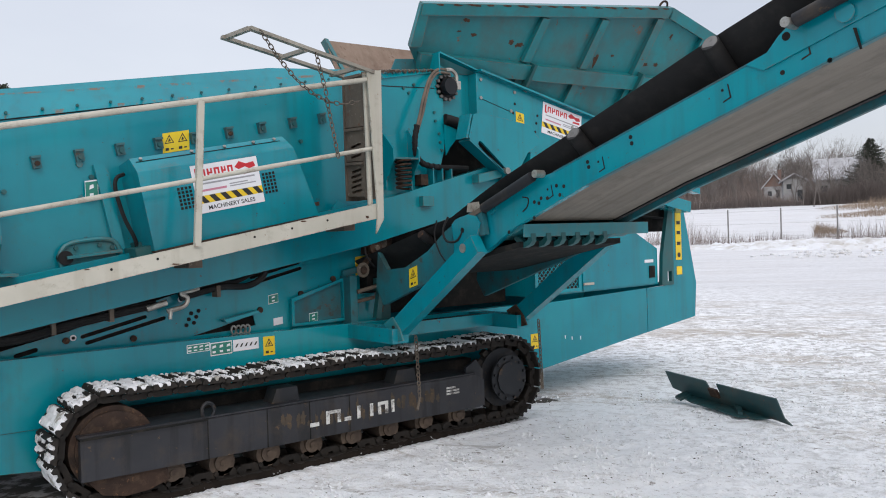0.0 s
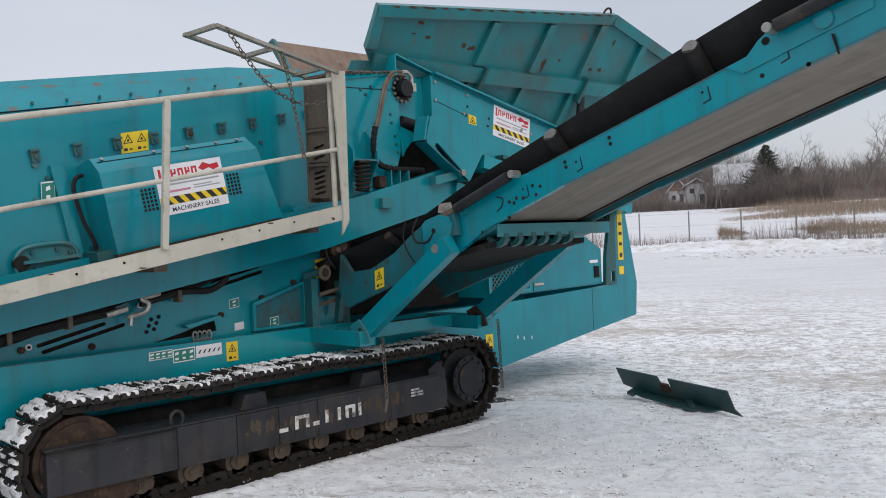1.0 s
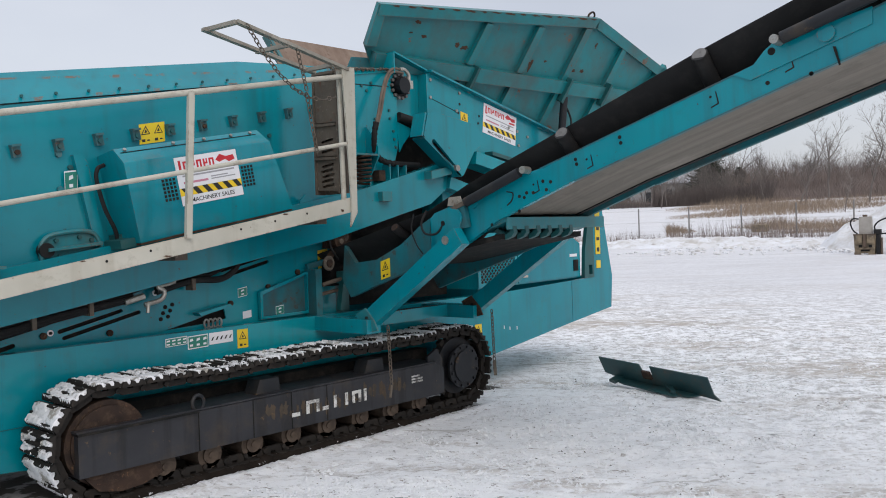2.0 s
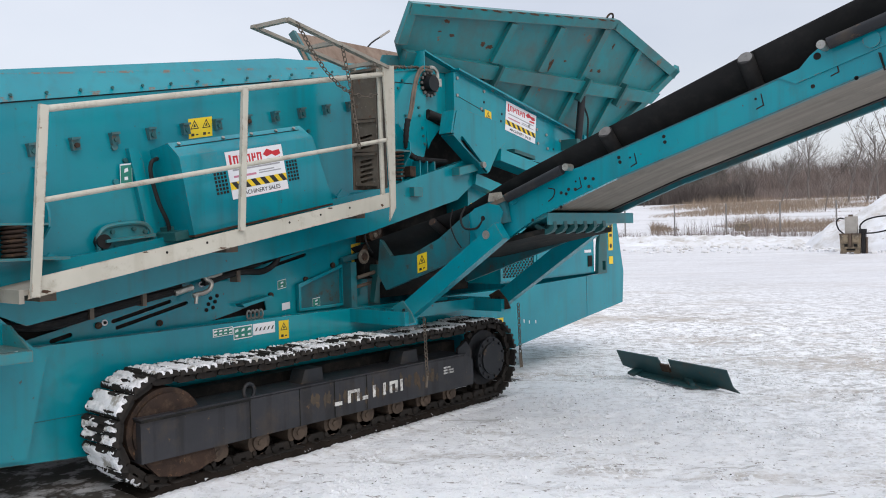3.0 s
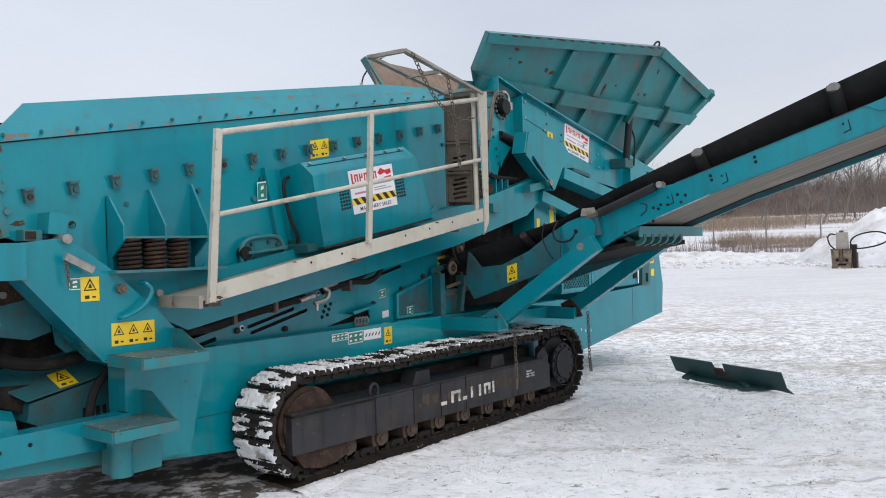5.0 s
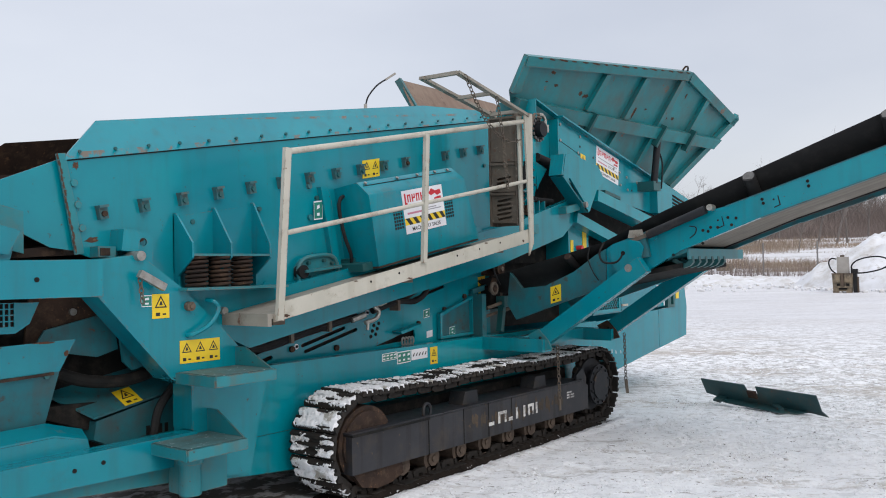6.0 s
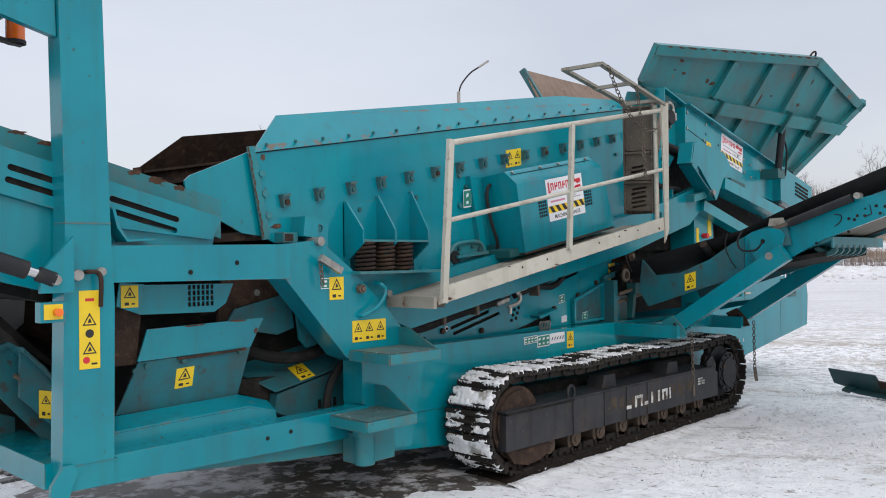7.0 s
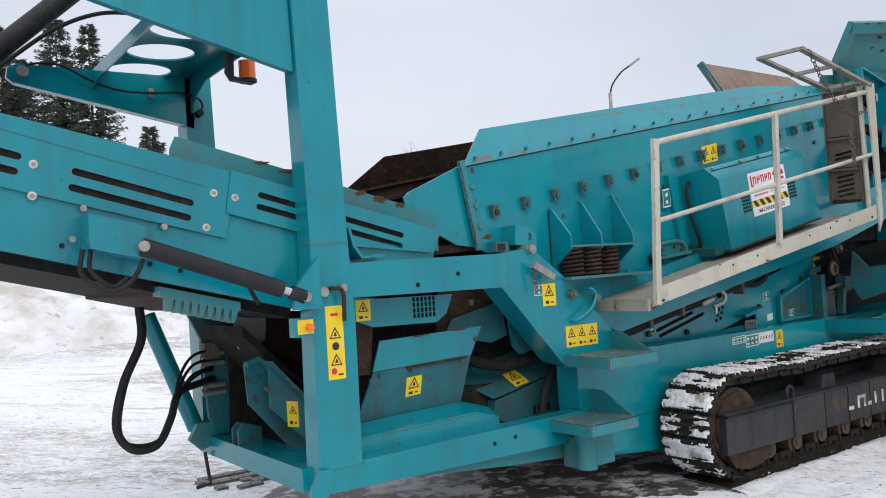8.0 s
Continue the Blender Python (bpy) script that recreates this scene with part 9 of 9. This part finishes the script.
def trees():
    kinds = [bare_tree_mesh(20 + i, 10, 0.26 + 0.05 * i) for i in range(5)]
    rnd = random.Random(77)
    spots = [(63.1, 128, 7.6), (62.0, 160, 8), (61.0, 165, 6), (60.0, 158, 8), (58.5, 156, 9), (64.6, 165, 8), (67.5, 165, 12.5), (69.6, 130, 6), (71.6, 108, 11.5), (72.0, 112, 9), (73.4, 135, 14), (75.6, 118, 13.5),
             (76.6, 112, 15), (77.3, 118, 14), (78.5, 125, 13), (31.1, 70, 12.5), (81.0, 115, 12), (84.0, 120, 13), (67.0, 140, 6), (74.3, 95, 6)]
    for _ in range(64):
        spots.append((rnd.uniform(56, 69), rnd.uniform(132, 160), rnd.uniform(4.5, 10.0)))
    for _ in range(190):
        az = rnd.uniform(54, 96)
        h = rnd.uniform(6.5, 11)
        spots.append((az, rnd.uniform(186, 222), h * (1.0 if az > 66.5 else 1.2)))
    for az, d, h in spots:
        a = radians(az)
        x, y = -2.0 + d * math.sin(a), -5.0 + d * math.cos(a)
        ob = new("bare_tree", rnd.choice(kinds))
        ob.matrix_world = Matrix.Translation((x, y, rise(x, y))) @ Matrix.Rotation(rnd.uniform(0, 6.28), 4, "Z") @ Matrix.Scale(h / 10, 4)
        tagged(ob, "leafless tree standing in the snowy distance", "tree", "wood beyond the field")


trees()


def spruce(x, y, h, seed, label, reach=0.25, dense=50, spray=1.0):
    """A trunk with drooping whorls that turn up at their ends, set with narrow needle sprays."""
    rnd = random.Random(seed)
    z = rise(x, y)
    th = tagged(new("spruce_tree"), label, "tree")
    part("trunk", cyl(B(), (x, y, z - 0.2), (x, y, z + h), h * 0.012, 8, 0.02), M_BARK, th)
    verts, faces = [], []
    for i in range(int(h * dense)):
        t = (i + rnd.random()) / (h * dense)
        zz = z + h * (0.05 + 0.95 * t)
        az = rnd.uniform(0, 2 * math.pi)
        ln = (h * reach * (1 - t) ** 0.8 + 0.14) * rnd.uniform(0.55, 1.12)
        steps = max(3, int(ln / (0.13 * spray)))
        for s in range(1, steps + 1):
            f = s / steps
            px_, py_ = x + math.cos(az) * ln * f, y + math.sin(az) * ln * f
            pz = zz - ln * (0.50 * f - 0.46 * f * f) + 0.03 * rnd.uniform(-1, 1)
            for q in range(7):
                a2 = az + rnd.choice((-1, 1)) * rnd.uniform(0.2, 1.15)
                l2 = spray * rnd.uniform(0.12, 0.34) * (1.15 - 0.5 * f)
                w2 = spray * 0.016
                k = len(verts)
                ex, ey, ez = px_ + math.cos(a2) * l2, py_ + math.sin(a2) * l2, pz + rnd.uniform(-0.14, 0.07) * spray
                verts += [(px_ - math.sin(a2) * w2, py_ + math.cos(a2) * w2, pz), (px_ + math.sin(a2) * w2, py_ - math.cos(a2) * w2, pz), (ex, ey, ez), ((px_ + ex) / 2, (py_ + ey) / 2, (pz + ez) / 2 + 0.03 * spray)]
                faces += [(k, k + 2, k + 3), (k + 1, k + 3, k + 2), (k, k + 1, k + 2)]
    me = bpy.data.meshes.new("crown")
    me.from_pydata(verts, [], faces)
    me.materials.append(M_NEEDLE)
    o = new("crown", me)
    o.parent = th


spruce(2.41, 31.0, 12.1, 1, "tall dark green spruce beside the yard", 0.24)
spruce(3.73, 31.4, 12.15, 2, "dark green spruce beside the yard", 0.20)
spruce(0.4, 32.0, 11.9, 4, "dark green spruce with drooping branches", 0.26)
spruce(5.87, 31.0, 8.0, 3, "smaller dark spruce beside the yard", 0.17)
spruce(6.35, 31.4, 7.4, 7, "small dark spruce beside the yard", 0.16)
spruce(1.5, 33.5, 11.0, 9, "dark green spruce with drooping branches", 0.28)
spruce(-1.6, 31.0, 11.0, 8, "dark green spruce with drooping branches", 0.26)
spruce(154.6, 63.9, 10.6, 5, "broad distant dark conifer beside a house", 0.56, 44, 1.9)
spruce(156.5, 59.0, 6.0, 6, "distant dark conifer beside a house", 0.50, 34, 1.9)


def house(x, y, wx, wy, h, roof, turn, wall_mat, gable_mat, label, openings):
    z = rise(x, y) - 0.3
    th = tagged(new("house"), label, "house")
    R = Matrix.Translation((x, y, z)) @ Matrix.Rotation(radians(turn), 4, "Z")
    f = lambda a, b, c: R @ Vector((a, b, c))
    b = B()
    prism(b, [(-wx / 2, -wy / 2), (wx / 2, -wy / 2), (wx / 2, wy / 2), (-wx / 2, wy / 2)], "z", 0, h, f)
    part("wall", b, wall_mat, th)
    b = B()
    prism(b, [(-wx / 2, h), (wx / 2, h), (0, h + roof)], "y", -wy / 2, wy / 2, lambda p, q, c: f(p, c, q))
    part("gable", b, gable_mat, th)
    for s in (-1, 1):
        b = B()
        prism(b, [(0, h + roof + 0.25), (s * (wx / 2 + 0.5), h - 0.15), (s * (wx / 2 + 0.5), h - 0.45), (0, h + roof)], "y", -wy / 2 - 0.5, wy / 2 + 0.5, lambda p, q, c: f(p, c, q))
        part("roof", b, M_SNOW_ROOF, th, "snow covered roof")
    for side, a, zz, w, hh in openings:
        b = B()
        if side == "front":
            prism(b, [(a - w / 2, zz), (a + w / 2, zz), (a + w / 2, zz + hh), (a - w / 2, zz + hh)], "y", -wy / 2 - 0.06, -wy / 2 + 0.02, lambda p, q, c: f(p, c, q))
        else:
            prism(b, [(a - w / 2, zz), (a + w / 2, zz), (a + w / 2, zz + hh), (a - w / 2, zz + hh)], "x", -wx / 2 - 0.06, -wx / 2 + 0.02, lambda p, q, c: f(c, p, q))
        part("window", b, M_PANE, th)
    part("chimney", (lambda bb: prism(bb, [(0.8, -0.4), (1.4, -0.4), (1.4, 0.4), (0.8, 0.4)], "z", h + roof * 0.5, h + roof + 0.9, f))(B()), gable_mat, th)


M_SNOW_ROOF = worn("snowy_roof", (0.50, 0.51, 0.54), (0.32, 0.32, 0.335), 0.8, scale=0.5, dirt=((0.25, 0.23, 0.22), 0.5, 0.75, 0.8, 0.6), bump=0.0)
M_RENDER = worn("pale_render", (0.36, 0.36, 0.36), (0.27, 0.27, 0.27), 0.85, scale=0.5, bump=0.0)
M_BRICKISH = worn("brown_gable", (0.20, 0.125, 0.10), (0.16, 0.10, 0.082), 0.85, scale=0.8, bump=0.0)
M_GREYWALL = worn("grey_wall", (0.26, 0.25, 0.24), (0.20, 0.195, 0.19), 0.85, scale=0.5, bump=0.0)
M_PANE = worn("dark_window", (0.03, 0.035, 0.04), (0.045, 0.05, 0.055), 0.15, bump=0.0)
house(147.0, 78.8, 3.5, 5.0, 3.0, 2.3, -58, M_RENDER, M_BRICKISH, "pale house with a brown gable and snowy roof", [("front", -0.8, 1.2, 0.7, 0.9), ("front", 0.7, 0.6, 0.7, 1.7), ("side", 0.0, 1.2, 0.9, 1.0)])
house(132.6, 67.0, 3.4, 5.6, 4.2, 0.8, -58, M_RENDER, M_GREYWALL, "white rendered house behind bare trees", [("front", -0.8, 2.6, 0.8, 0.8), ("front", 0.9, 0.5, 0.9, 1.9)])
house(161.0, 72.6, 6.5, 9.0, 4.0, 3.7, 26, M_GREYWALL, M_GREYWALL, "grey house with a snowy roof behind the trees", [("side", -3.0, 1.2, 1.2, 1.3), ("side", 0.0, 1.2, 1.2, 1.3), ("side", 3.0, 1.2, 1.2, 1.3)])


def tyre(az, d, r, label):
    """A big worn tyre lying flat beside the reeds."""
    a = radians(az)
    x, y = -2.0 + d * math.sin(a), -5.0 + d * math.cos(a)
    z = rise(x, y)
    th = tagged(new("tyre"), label, "tyre")
    prof = [(1.0, 0.10), (1.0, 0.42), (0.93, 0.52), (0.72, 0.55), (0.60, 0.48), (0.60, 0.04), (0.72, -0.03), (0.93, 0.0)]
    b = B()
    rings = []
    for i in range(28):
        t = 2 * math.pi * i / 28
        rings.append([b.verts.new((x + r * q * math.cos(t), y + r * q * math.sin(t), z - 0.06 + 1.9 * r * w)) for q, w in prof])
    for p, q in zip(rings, rings[1:] + rings[:1]):
        for j in range(8):
            b.faces.new((p[j], q[j], q[(j + 1) % 8], p[(j + 1) % 8]))
    part("casing", b, M_TAN, th)
    b = B()
    for i in range(22):
        t = 2 * math.pi * i / 22
        c, q = Vector((math.cos(t), math.sin(t), 0)), Vector((-math.sin(t), math.cos(t), 0))
        o = Vector((x, y, z)) + c * r * 1.0
        bar(b, o + Vector((0, 0, r * 0.10)) - q * 0.05 * r, o + Vector((0, 0, r * 0.80)) + q * 0.05 * r, 0.07 * r, 0.06 * r, c)
    part("tread", b, M_TAN, th)["kind"] = "stuff"


tyre(69.4, 67, 0.62, "broad worn brown tyre lying in dry reeds")


def street_lamp():
    th = tagged(new("street_lamp"), "tall grey street lamp with a curved arm", "street lamp")
    x, y = 22.4, 20.5
    z = rise(x, y)
    part("pole", cyl(B(), (x, y, z - 0.2), (x, y, 8.9), 0.10, 12, 0.075), M_CONC, th)
    part("arm", pipe(B(), smooth_run([(x, y, 8.8), (x + 0.08, y - 0.10, 9.23), (x + 0.34, y - 0.40, 9.72), (x + 0.66, y - 0.76, 10.03)], 6), 0.035, 8), M_BLACK, th)
    part("lamp_head", bar(B(), (x + 0.58, y - 0.68, 9.96), (x + 0.88, y - 1.0, 10.24), 0.14, 0.07), M_CONC, th, bevel=0.02)


street_lamp()


def rubble():
    rnd = random.Random(21)
    th = tagged(new("rubble_heap"), "dark heap of branches and scrap on the snow", "rubble heap")
    cx, cy = 2.2, 24.5
    for i in range(40):
        x, y = cx + rnd.gauss(0, 0.8), cy + rnd.gauss(0, 0.5)
        z = rise(x, y) + rnd.uniform(0, 0.35)
        a = rnd.uniform(0, 6.28)
        l = rnd.uniform(0.3, 1.1)
        part("stick", bar(B(), (x, y, z), (x + l * math.cos(a), y + l * math.sin(a), z + rnd.uniform(-0.05, 0.35)), 0.05, 0.05), M_BARK, th)


rubble()
